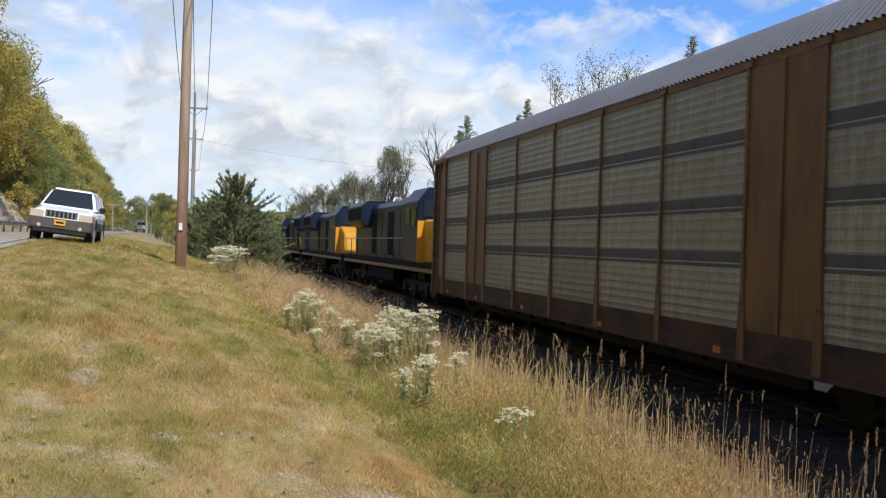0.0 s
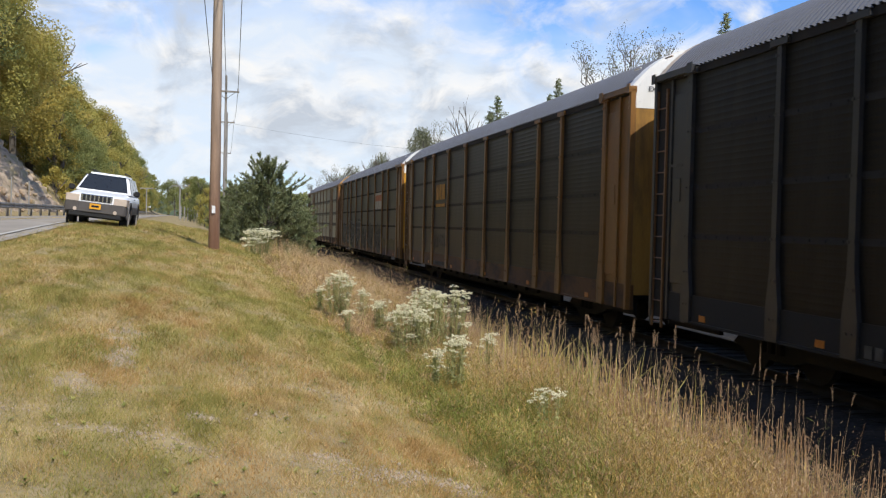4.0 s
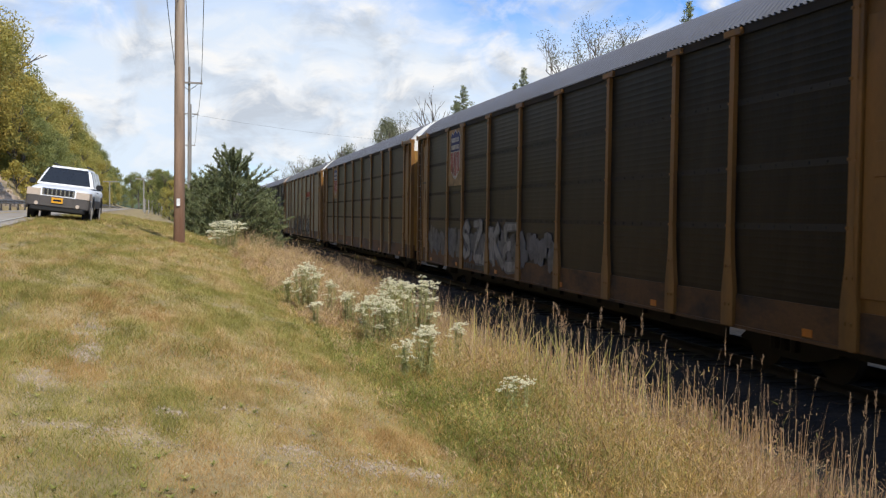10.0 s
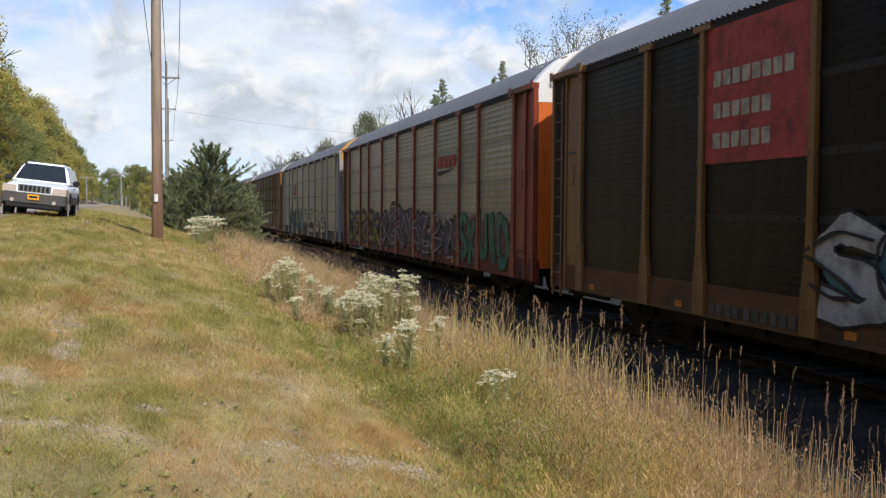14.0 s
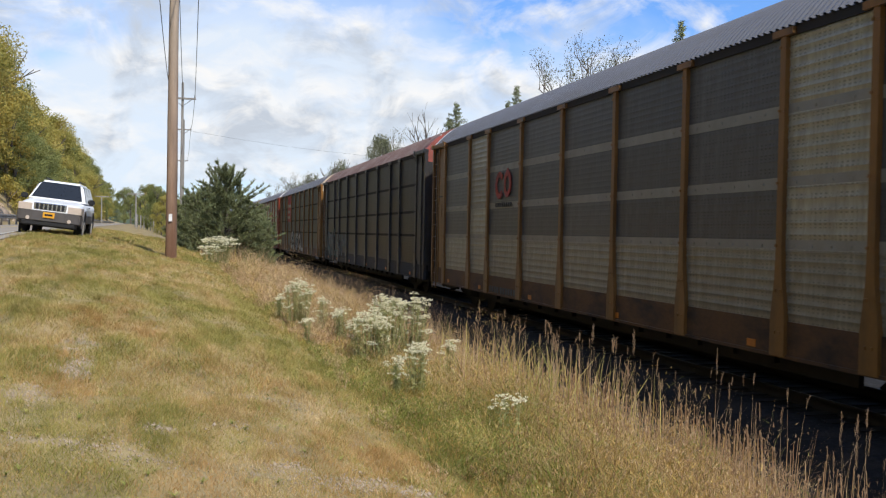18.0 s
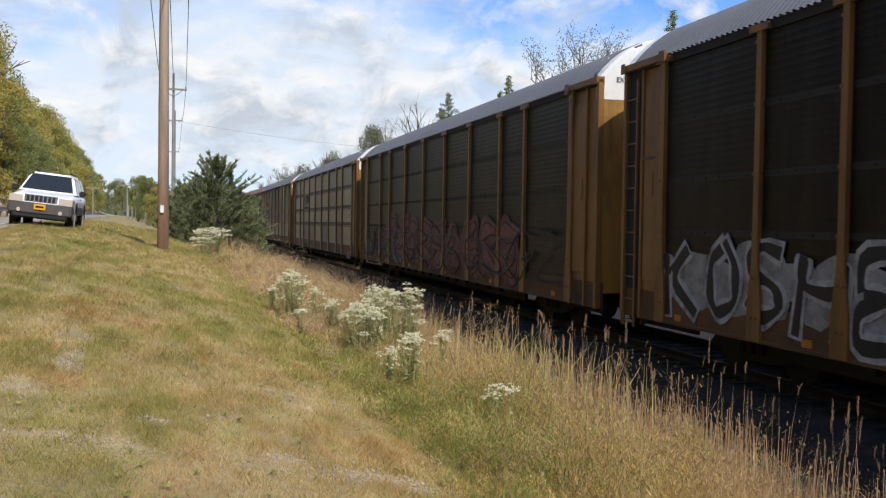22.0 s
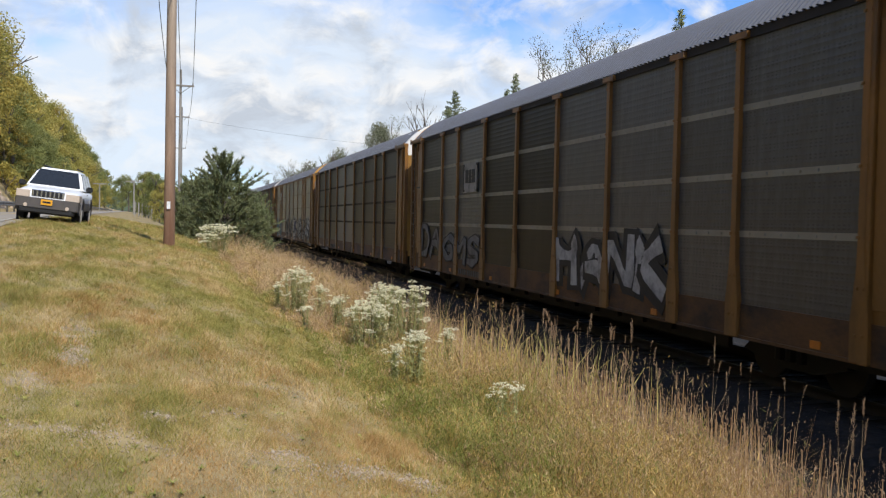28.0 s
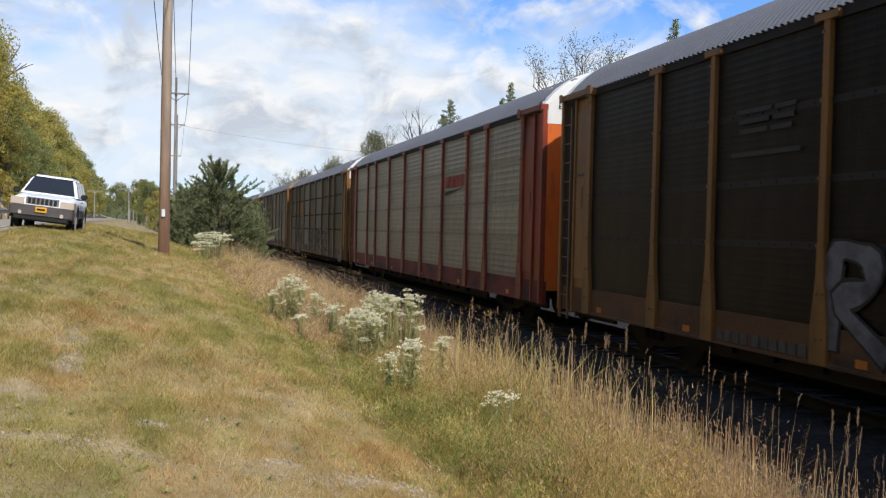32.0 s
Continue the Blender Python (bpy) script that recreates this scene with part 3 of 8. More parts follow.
def core_shape():
    bm = bmesh.new()
    box(bm, -HALF + 0.08, HALF - 0.08, -BODY / 2 + 0.25, BODY / 2 - 0.25, 0.95, EAVE)
    box(bm, -HALF + 0.3, HALF - 0.3, -BODY / 2 + 0.6, BODY / 2 - 0.6, 0.80, 0.95)
    box(bm, -0.25, 0.25, -BODY / 2 + 0.1, BODY / 2 - 0.1, 0.62, 0.95)
    return finish("inner_wall", bm)


def far_shape():
    bm = bmesh.new()
    box(bm, HALF - 0.06, HALF, -BODY / 2, BODY / 2, SILL, EAVE)
    for i in range(10):
        y = -BODY / 2 + END + sum(BAYS[:i])
        box(bm, HALF, HALF + 0.06, y - 0.08, y + 0.08, SILL, EAVE)
    return finish("far_side_wall", bm)


def band_shape(half=0.05):
    bm = bmesh.new()
    box(bm, -HALF - 0.006, -HALF + 0.02, -BODY / 2 + END, BODY / 2 - END, -half, half)
    for i in range(60):
        y = -BODY / 2 + END + (BODY - 2 * END) * (i + 0.5) / 60
        box(bm, -HALF - 0.02, -HALF - 0.006, y - 0.018, y + 0.018, -0.02, 0.02)
    return finish("lap_strip", bm)


def wheel_shape():
    bm = bmesh.new()
    for x0, x1, r in ((-0.07, 0.06, 0.46), (0.06, 0.09, 0.485), (-0.09, 0.11, 0.12)):
        rod(bm, (x0, 0, 0), (x1, 0, 0), r, sides=20)
    return finish("wheel", bm)


def bogie_shape():
    bm = bmesh.new()
    for s in (-1, 1):
        prism(bm, [(-1.25, 0.42), (-1.0, 0.62), (-0.45, 0.78), (0.45, 0.78), (1.0, 0.62), (1.25, 0.42), (0.95, 0.34), (0.5, 0.24), (-0.5, 0.24), (-0.95, 0.34)], 0, s * 1.02 - 0.07, s * 1.02 + 0.07)
        for i in range(3):
            rod(bm, (s * 1.1, -0.26 + 0.26 * i, 0.36), (s * 1.1, -0.26 + 0.26 * i, 0.68), 0.09, sides=8)
    box(bm, -1.0, 1.0, -0.2, 0.2, 0.5, 0.75)
    return finish("bogie_frame", bm)


def coupler_shape():
    bm = bmesh.new()
    y1 = BODY / 2
    box(bm, -0.09, 0.09, y1 - 0.3, y1 + 0.42, 0.72, 0.9)
    prism(bm, [(-0.16, y1 + 0.36), (-0.16, y1 + 0.6), (0.02, y1 + 0.62), (0.05, y1 + 0.5), (0.16, y1 + 0.52), (0.16, y1 + 0.38)], 2, 0.66, 0.96)
    rod(bm, (-0.35, y1 + 0.05, 0.8), (-0.3, y1 + 0.4, 0.45), 0.03, sides=6)
    return finish("coupler", bm)


def under_gear_shape():
    """Brake cylinder, air tank, pipes and the low inner girders slung below the floor."""
    bm = bmesh.new()
    for s in (-1, 1):
        box(bm, s * 1.28 - 0.04, s * 1.28 + 0.04, -8.35, 8.35, 0.40, 0.96)
        for e in (-1, 1):
            box(bm, s * 1.28 - 0.04, s * 1.28 + 0.04, min(e * 11.05, e * 13.0), max(e * 11.05, e * 13.0), 0.50, 0.96)
        for y in np.arange(-6.6, 6.7, 1.1):
            box(bm, s * 1.36 - 0.05, s * 1.36 + 0.05, y - 0.03, y + 0.03, 0.5, 0.94)
    rod(bm, (-0.55, 1.0, 0.58), (-0.55, 2.6, 0.58), 0.2, sides=10)
    rod(bm, (-0.6, -2.6, 0.60), (-0.6, -1.9, 0.60), 0.15, sides=10)
    rod(bm, (-0.95, -9.0, 0.66), (-0.95, 9.0, 0.66), 0.025, sides=5)
    return finish("brake_gear", bm)


def reflector_shape():
    bm = bmesh.new()
    box(bm, -HALF - 0.03, -HALF - 0.02, -0.11, 0.11, 0.72, 0.83)
    return finish("reflector", bm)


# logos become plain shapes in their colours
def bars(widths, height, gap):
    """Plain bars in one row, on the plane x = 0, as seen from outside (-x), reading from the rear of the car to its front end reversed."""
    bm = bmesh.new()
    total = sum(widths) + gap * (len(widths) - 1)
    y = total / 2
    for w in widths:
        box(bm, -0.006, 0.0, y - w, y, -height / 2, height / 2)
        y -= w + gap
    return bm


def stroke_blob(bm, y, z, w, h, rnd, depth):
    """One chunky spray-painted shape: a wavy closed outline."""
    n = 14
    pts = []
    lean = rnd.uniform(-0.15, 0.15)
    pw = rnd.choice((2.5, 3.5, 5.0))
    for i in range(n):
        a = 2 * math.pi * i / n
        c, s = math.cos(a), math.sin(a)
        k = 1.0 / (abs(c) ** pw + abs(s) ** pw) ** (1 / pw)
        k *= 1 + rnd.uniform(-0.13, 0.13)
        pts.append((y + w / 2 * k * c + lean * h / 2 * k * s, z + h / 2 * k * s))
    prism(bm, pts, 0, -depth, 0.0)
    return pts


GLYPH = {"A": "0,0 50,100 100,0 76,42 22,40", "B": "0,0 0,100 70,90 70,60 0,52 80,40 80,8 0,0", "C": "90,85 50,100 8,70 8,30 50,0 90,15", "D": "0,0 0,100 60,95 90,60 90,35 55,4 0,0",
         "E": "85,100 0,100 0,55 65,50 0,45 0,0 85,0", "G": "90,85 50,100 8,70 8,30 50,0 90,20 90,48 55,48", "H": "0,0 0,100 0,50 90,50 90,100 90,0", "I": "45,0 45,100", "K": "0,0 0,100 2,50 90,100 8,48 90,0",
         "L": "0,100 0,0 80,0", "M": "0,0 0,100 45,45 90,100 90,0", "N": "0,0 0,100 90,0 90,100", "O": "45,100 8,75 8,25 45,0 85,25 85,75 45,100", "R": "0,0 0,100 75,95 75,60 0,50 85,0",
         "S": "85,85 45,100 8,75 20,55 75,42 85,20 45,0 5,15", "T": "0,100 45,98 45,0 47,98 90,100", "U": "0,100 8,20 45,0 82,20 90,100", "W": "0,100 20,0 45,60 70,0 90,100", "Z": "0,100 90,100 0,0 90,0",
         "Q": "95,-8 60,30 85,60 70,95 45,100 8,75 8,25 45,0 85,25", "X": "0,0 90,100 45,50 0,100 90,0", "Y": "0,100 45,52 45,0 47,52 90,100", "J": "80,100 80,20 45,0 8,20", "P": "0,0 0,100 75,95 80,62 0,48"}


def stroke_letters(text, y0, y1, z0, z1, width, depth, seed, wob=0.06):
    """Spray letters as thick curved ribbons on the plane x = 0; read from -x they run from +y to -y."""
    rnd = random.Random(seed)
    bm = bmesh.new()
    cell = (y1 - y0) / len(text)
    for k, ch in enumerate(text):
        lw = cell * 0.80
        ya = y1 - k * cell - cell * 0.08
        dz = rnd.uniform(-0.06, 0.06) * (z1 - z0)
        lean = rnd.uniform(-0.2, 0.2) if wob else 0.0
        P = []
        for p in GLYPH.get(ch, "0,0 0,100").split():
            a, b = (float(c) for c in p.split(","))
            zz = z0 + dz + (z1 - z0) * b / 100 + rnd.uniform(-1, 1) * wob * (z1 - z0)
            P.append(Vector((ya - lw * a / 100 - lean * (zz - z0) + rnd.uniform(-1, 1) * wob * lw, zz)))
        # round the corners a little
        Q = [P[0]]
        for i in range(1, len(P) - 1):
            f = 0.30 + 0.12 * rnd.random()
            a, b = P[i].lerp(P[i - 1], f), P[i].lerp(P[i + 1], f)
            for s in (0.0, 0.33, 0.67, 1.0):
                Q.append(a * (1 - s) ** 2 + P[i] * 2 * s * (1 - s) + b * s * s)
        Q.append(P[-1])
        rows = []
        n = len(Q)
        swell = rnd.uniform(0, 6.28)
        for i, q in enumerate(Q):
            d = Q[min(i + 1, n - 1)] - Q[max(i - 1, 0)]
            if d.length < 1e-5:
                d = Vector((0, 1))
            d.normalize()
            w = width / 2 * (1 + (0.28 * math.sin(1.1 * i + swell) if wob else 0.0))
            c = q - d * width * 0.3 if i == 0 else q + d * width * 0.3 if i == n - 1 else q
            m = Vector((-d.y, d.x)) * w
            x = -depth - 0.0006 * i
            rows.append([bm.verts.new((x, c.x + m.x, c.y + m.y)), bm.verts.new((x, c.x - m.x, c.y - m.y)), bm.verts.new((0, c.x - m.x, c.y - m.y)), bm.verts.new((0, c.x + m.x, c.y + m.y))])
        for u, v in zip(rows[:-1], rows[1:]):
            for i in range(4):
                j = (i + 1) % 4
                bm.faces.new((u[i], u[j], v[j], v[i]))
        bm.faces.new(rows[0])
        bm.faces.new(rows[-1][::-1])
    return bm


def bay_middle(i):
    return BODY / 2 - END - sum(BAYS[:i]) - BAYS[i] / 2


def bay_edge(i):
    return BODY / 2 - END - sum(BAYS[:i])


def sprayed(car, text, bay0, bay1, z0, z1, fill, line, seed, label, width=0.22, cloud=None, edge=0.10, overlap=1.12):
    """Graffiti: a sprayed cloud, the letters' edges over it, and their fill on top."""
    ya, yb = bay_edge(bay0) - 0.15, bay_edge(bay1) + 0.15
    cell = (ya - yb) / len(text)
    z0 = max(z0, SILL + 0.10 * (z1 - z0) + (width + edge + (0.30 if cloud else 0.0)) / 2)
    for k, ch in enumerate(text):
        y1 = ya - k * cell + (overlap - 1) * cell / 2
        y0 = y1 - overlap * cell
        for name, mat, grow, depth, words in (("graffiti_cloud", cloud, edge + 0.30, 0.002, " sprayed background"), ("graffiti_outline", line, edge, 0.005, " outline"), ("graffiti_letter", fill, 0.0, 0.009, "")):
            if mat:
                ob = part(name, stroke_letters(ch, y0, y1, z0, z1, width + grow, depth, seed + 31 * k), M[mat], car, label + words)
                ob.location = (-HALF - 0.026 - 0.0004 * (k % 2), 0, 0)


def smear(car, bay0, bay1, z0, z1, mat, seed, label, count=10):
    """A patch of sprayed or washed-out colour under the letters."""
    rnd = random.Random(seed)
    ya, yb = bay_edge(bay0) - 0.1, bay_edge(bay1) + 0.1
    for i in range(2 * count):
        y = ya + (yb - ya) * (0.5 * i + 0.5) / count
        bm = bmesh.new()
        tall = (z1 - z0) * rnd.uniform(0.30, 0.95)
        stroke_blob(bm, y, z0 + tall / 2 + (z1 - z0 - tall) * rnd.random(), abs(yb - ya) / count * rnd.uniform(0.6, 1.2), tall, rnd, 0.002 + 0.00018 * i)
        ob = part("graffiti_patch", bm, M[mat], car, label)
        ob.location = (-HALF - 0.0225, 0, 0)


def sign(car, name, bm, mat, bay, z, label, dx=0.03):
    ob = part(name, bm, M[mat], car, label)
    ob.location = (-HALF - dx, bay_middle(bay), z)
    return ob


def plate(w, h):
    bm = bmesh.new()
    box(bm, -0.006, 0, -w / 2, w / 2, -h / 2, h / 2)
    return bm


def shield_outline(w, h):
    pts = [(-w / 2, 0.36 * h), (-0.36 * w, 0.46 * h), (-0.2 * w, 0.41 * h), (0, 0.5 * h), (0.2 * w, 0.41 * h), (0.36 * w, 0.46 * h), (w / 2, 0.36 * h), (0.46 * w, 0.1 * h),
           (0.5 * w, -0.15 * h), (0.42 * w, -0.34 * h), (0.2 * w, -0.44 * h), (0, -0.5 * h), (-0.2 * w, -0.44 * h), (-0.42 * w, -0.34 * h), (-0.5 * w, -0.15 * h), (-0.46 * w, 0.1 * h)]
    return pts


def put_logo(car, kind):
    if kind == "shield":
        sign(car, "sign_plate", plate(1.85, 1.88), "signochre", 1, 4.31, "ochre backing plate of a shield emblem", 0.028)
        bm = bmesh.new(); prism(bm, shield_outline(1.2, 1.66), 0, -0.006, 0)
        sign(car, "emblem", bm, "signwhite", 1, 4.40, "white shield emblem", 0.036)
        bm = bmesh.new()
        for i in range(6):
            y = -0.465 + i * 0.186
            box(bm, -0.006, 0, y - 0.047, y + 0.047, -0.73 + abs(y) * 0.36, 0.08)
        sign(car, "emblem_stripes", bm, "signred", 1, 4.40, "red stripes", 0.043)
        bm = bmesh.new()
        prism(bm, [(-0.56, 0.58), (-0.40, 0.73), (-0.21, 0.66), (0, 0.79), (0.21, 0.66), (0.40, 0.73), (0.56, 0.58), (0.52, 0.11), (-0.52, 0.11)], 0, -0.006, 0)
        sign(car, "emblem_field", bm, "signblue", 1, 4.40, "blue field", 0.043)
        for z in (4.89, 4.65):
            sign(car, "lettering", bars((0.115,) * 6, 0.15, 0.04), "signwhite", 1, z, "white lettering bars", 0.05)
    elif kind == "redswoosh":
        for i in range(4):
            y = 0.80 - i * 0.52
            bm = bmesh.new(); prism(bm, [(y + 0.26, -0.18), (y - 0.18, -0.18), (y - 0.26, 0.18), (y + 0.18, 0.18)], 0, -0.006, 0)
            sign(car, "emblem_block", bm, "signred", 6, 3.9, "red slanted block shape", 0.030)
        bm = bmesh.new(); prism(bm, [(1.05, -0.12), (1.05, 0.02), (-1.05, 0.1)], 0, -0.006, 0)
        sign(car, "emblem_stripe", bm, "signblack", 6, 3.58, "black tapering stripe", 0.030)
    elif kind in ("yellowblocks", "orangeblocks"):
        mat = "signyellow" if kind == "yellowblocks" else "signorange"
        sign(car, "lettering", bars((0.48, 0.42, 0.52), 0.62, 0.1), mat, 2, 3.72, "yellow block lettering shapes")
        sign(car, "emblem_stripe", plate(1.7, 0.12), mat, 2, 3.18, "yellow underline stripe")
    elif kind == "redpair":
        bm = stroke_letters("CO", -0.75, 0.75, -0.33, 0.33, 0.15, 0.01, 3, wob=0.0)
        sign(car, "emblem", bm, "signred", 2, 3.72, "red curved emblem shape")
        sign(car, "lettering", bars((0.12,) * 8, 0.12, 0.06), "signblack", 2, 3.16, "small black lettering bars")
    elif kind == "whitepair":
        bm = stroke_letters("CO", -0.7, 0.7, -0.3, 0.3, 0.14, 0.01, 3, wob=0.0)
        sign(car, "emblem", bm, "signwhite", 1, 4.3, "white curved emblem shape", 0.06)
        sign(car, "lettering", bars((0.1,) * 7, 0.1, 0.06), "signwhite", 1, 3.75, "small white lettering bars", 0.06)
    elif kind == "redplate":
        sign(car, "sign_plate", plate(2.6, 2.15), "signred", 2, 4.18, "red sign plate", 0.028)
        for z, w in ((4.43, (0.20,) * 8), (3.93, (0.20,) * 6), (3.46, (0.20,) * 6)):
            bm = bars(w, 0.24, 0.06)
            ob = sign(car, "lettering", bm, "signpale", 2, z, "pale lettering bars", 0.036)
            ob.location.y += 0.5 * (2.2 - (len(w) * 0.26))
    elif kind == "horse":
        sign(car, "sign_plate", plate(2.4, 1.15), "signgrey", 2, 3.72, "pale grey emblem plate", 0.028)
        bm = bmesh.new()
        for i in range(5):
            z = 0.34 - i * 0.15
            box(bm, -0.006, 0, 0.35 - 0.05 * i, 1.05 - 0.08 * i, z - 0.035, z + 0.035)
        prism(bm, [(0.3, -0.3), (0.22, 0.2), (0.02, 0.42), (-0.12, 0.3), (0.02, 0.1), (0.05, -0.3)], 0, -0.006, 0)
        box(bm, -0.006, 0, -0.55, -0.15, -0.2, 0.35)
        box(bm, -0.006, 0, -1.05, -0.62, -0.2, 0.35)
        sign(car, "emblem", bm, "signblack", 2, 3.8, "black striped emblem shapes", 0.036)
        sign(car, "lettering", bars((0.14,) * 7 + (0.02,) + (0.14,) * 5, 0.17, 0.025), "signblack", 2, 3.3, "black lettering bars", 0.036)
    elif kind == "orangepatch":
        sign(car, "sign_plate", plate(2.5, 0.95), "signpale", 6, 3.7, "faded pale emblem plate", 0.028)
        sign(car, "emblem_stripe", plate(2.2, 0.34), "signorange", 6, 3.86, "faded orange stripe", 0.036)
    elif kind == "bracket":
        sign(car, "sign_plate", plate(1.5, 0.9), "signgrey", 2, 3.7, "pale emblem plate", 0.028)
        sign(car, "lettering", bars((0.3, 0.26, 0.32), 0.40, 0.06), "signblack", 2, 3.75, "black block lettering shapes", 0.036)
        bm = bmesh.new()
        for s in (-1, 1):
            box(bm, -0.006, 0, s * 0.72 - 0.04, s * 0.72 + 0.04, -0.42, 0.42)
            box(bm, -0.006, 0, min(s * 0.6, s * 0.72), max(s * 0.6, s * 0.72), 0.36, 0.42)
            box(bm, -0.006, 0, min(s * 0.6, s * 0.72), max(s * 0.6, s * 0.72), -0.42, -0.36)
        sign(car, "emblem", bm, "signblack", 2, 3.7, "black bracket shapes", 0.036)
    elif kind == "fadedblack":
        for z, w in ((4.25, (0.9, 0.5)), (4.1, (0.8, 0.5)), (3.95, (0.7, 0.5)), (3.6, (1.7,))):
            sign(car, "lettering", bars(w, 0.07, 0.08), "signblack", 2, z, "faded black stripes")


for nm, c in (("signwhite", (0.55, 0.53, 0.48)), ("signred", (0.36, 0.045, 0.03)), ("signblue", (0.03, 0.045, 0.16)), ("signpale", (0.42, 0.38, 0.29)), ("signblack", (0.02, 0.02, 0.022)),
              ("signochre", (0.36, 0.235, 0.11)), ("signyellow", (0.50, 0.24, 0.03)), ("signorange", (0.42, 0.12, 0.03)), ("signgrey", (0.30, 0.29, 0.27)), ("spraywhite", (0.27, 0.27, 0.265)), ("sprayblack", (0.012, 0.012, 0.014)),
              ("sprayteal", (0.05, 0.16, 0.18)), ("sprayblue", (0.03, 0.05, 0.20)), ("sprayyellow", (0.25, 0.22, 0.04)), ("spraypink", (0.17, 0.06, 0.065)), ("spraypurple", (0.07, 0.045, 0.08)),
              ("spraygreen", (0.03, 0.15, 0.10)), ("sprayred", (0.24, 0.03, 0.03)), ("spraygrey", (0.13, 0.135, 0.15)), ("spraysky", (0.14, 0.22, 0.28)), ("spraypale", (0.075, 0.073, 0.068)), ("spraybright", (0.40, 0.40, 0.40)), ("sprayochre", (0.085, 0.062, 0.012))):
    M[nm] = material(nm, c, 0.6, vary=0.22, scale=3, fine=25, dirt=[k * 0.35 for k in c], dirt_amount=0.5, dirt_scale=2.5)



def auto_carrier(k, trim, panel, label, roof="roof", ends=("white", "ochre"), bands=None, covers=(), odd={}, low_row=None, logos=(), eave=None, wide=0.05):
    """One covered auto-rack wagon. k: its place in the train, from 1."""
    car = thing("auto_rack_car", label, "rail car", "auto rack cars of the train")
    if covers:
        eave = trim
    sill = "sill_" + trim
    cap_z = 4.95
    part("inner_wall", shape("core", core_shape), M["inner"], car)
    part("far_side_wall", shape("far", far_shape), M["panel_" + panel], car)
    part("roof", shape("roof", roof_shape), M[roof], car, "corrugated metal roof")
    for s in (-1, 1):
        top, low = ends
        low = {"white": "doorwhite", "ochre": "doorochre"}.get(low, low)
        ob = part("end_cap", shape(("cap", cap_z), lambda: gable_shape(cap_z, None, 0.3)), M[top], car, "arched painted end cap")
        ob.location.y = s * (BODY / 2 - 0.15)
        ob = part("end_door", shape(("door", cap_z), lambda: gable_shape(0.95, cap_z, 0.28)), M[low], car, "painted end door")
        ob.location.y = s * (BODY / 2 - 0.15)
        hp = shape("hoop", hoop_shape)
        ob = part("roof_hoop", hp, M[top], car)
        ob.location.y = s * (BODY / 2 - 0.17)
        corner = shape("corner", corner_shape) if s > 0 else shape("corner_rear", lambda: [(nm, mirrored(me)) for nm, me in shape("corner", corner_shape)])
        for nm, me in corner:
            part(nm, me, M[trim], car)
        br = part("top_bracket", shape("bracket", bracket_shape) if s > 0 else shape("bracket_rear", lambda: mirrored(shape("bracket", bracket_shape))), M[trim], car)
        if s > 0:
            # darker ladder on a flat black sheet: the recess's shade is painted
            ld = part("ladder", shape("ladder", ladder_shape), M["brown"], car, "brown ladder, coloured darker for the shade of its recess")
            ld.location = (-HALF - 0.05, BODY / 2 - 0.50, 0)
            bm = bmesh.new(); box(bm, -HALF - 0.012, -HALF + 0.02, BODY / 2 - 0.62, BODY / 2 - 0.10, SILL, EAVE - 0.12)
            part("ladder_recess", bm, M["inner"], car, "flat near-black sheet painting the shade of the recess behind the ladder")
        if s > 0:
            el = part("end_ladder", shape("ladder", ladder_shape), M[trim], car)
            el.rotation_euler.z = math.radians(-90)
            el.location = (-HALF - 0.02, BODY / 2 + 0.05, 0)
        cp = part("coupler", shape("coupler", coupler_shape) if s > 0 else shape("coupler_rear", lambda: mirrored(shape("coupler", coupler_shape))), M["iron"], car)
        bg = part("bogie", shape("bogie", bogie_shape), M["iron"], car)
        bg.location.y = s * 9.7
        for dy in (-0.88, 0.88):
            for dx in (-0.76, 0.76):
                w = part("wheel", shape("wheel", wheel_shape), M["iron"], bg)
                w.location = (dx, dy, 0.46)
                w.rotation_euler.z = 0 if dx > 0 else math.pi
    for s in (-1, 1):
        sl = part("side_sill", shape("sill", sill_shape), M[sill], car)
        ev = part("eave_rail", shape("eave", eave_shape), M[eave or "iron"], car)
        if s > 0:
            sl.rotation_euler.z = ev.rotation_euler.z = math.pi
    part("brake_gear", shape("gear", under_gear_shape), M["iron"], car)
    for i in range(len(BAYS) + 1):
        ob = part("post", shape("post", post_shape), M[trim], car)
        ob.location.y = bay_edge(i)
        if covers:
            ob.scale = (0.8, 0.55, 1.0)
            ob.location.x = -0.3
    for i, w in enumerate(BAYS):
        if i in covers:
            ob = part("cover_plate", shape(("plate", w), lambda: plate_shape(w)), M[trim], car, "plain painted cover plate")
            ob.location.y = bay_middle(i)
            continue
        for j, (z0, z1) in enumerate(ROWS):
            style = odd.get((i, j), odd.get(i, panel))
            if low_row and j == 0:
                style = low_row
            ob = part("panel", shape(("panel", w, j, style in RIBBED), lambda: panel_shape(w, z0, z1, 0.010 if style in RIBBED else 0.003)), M["panel_" + style], car)
            ob.location = (-HALF, bay_middle(i), (z0 + z1) / 2)
    for z in (2.25, 3.15, 4.19):
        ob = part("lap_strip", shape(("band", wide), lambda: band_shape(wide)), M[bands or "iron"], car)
        ob.location.z = z
    for y in (-10.9, -6.3, -1.6, 3.4, 7.7, 11.2):
        ob = part("reflector", shape("reflector", reflector_shape), M["reflector"], car, "orange reflector")
        ob.location.y = y
    ob = part("number_marking", bars((0.16,) * 4 + (0.02,) + (0.16,) * 6, 0.17, 0.06), M["spraypale"], car, "pale number bars")
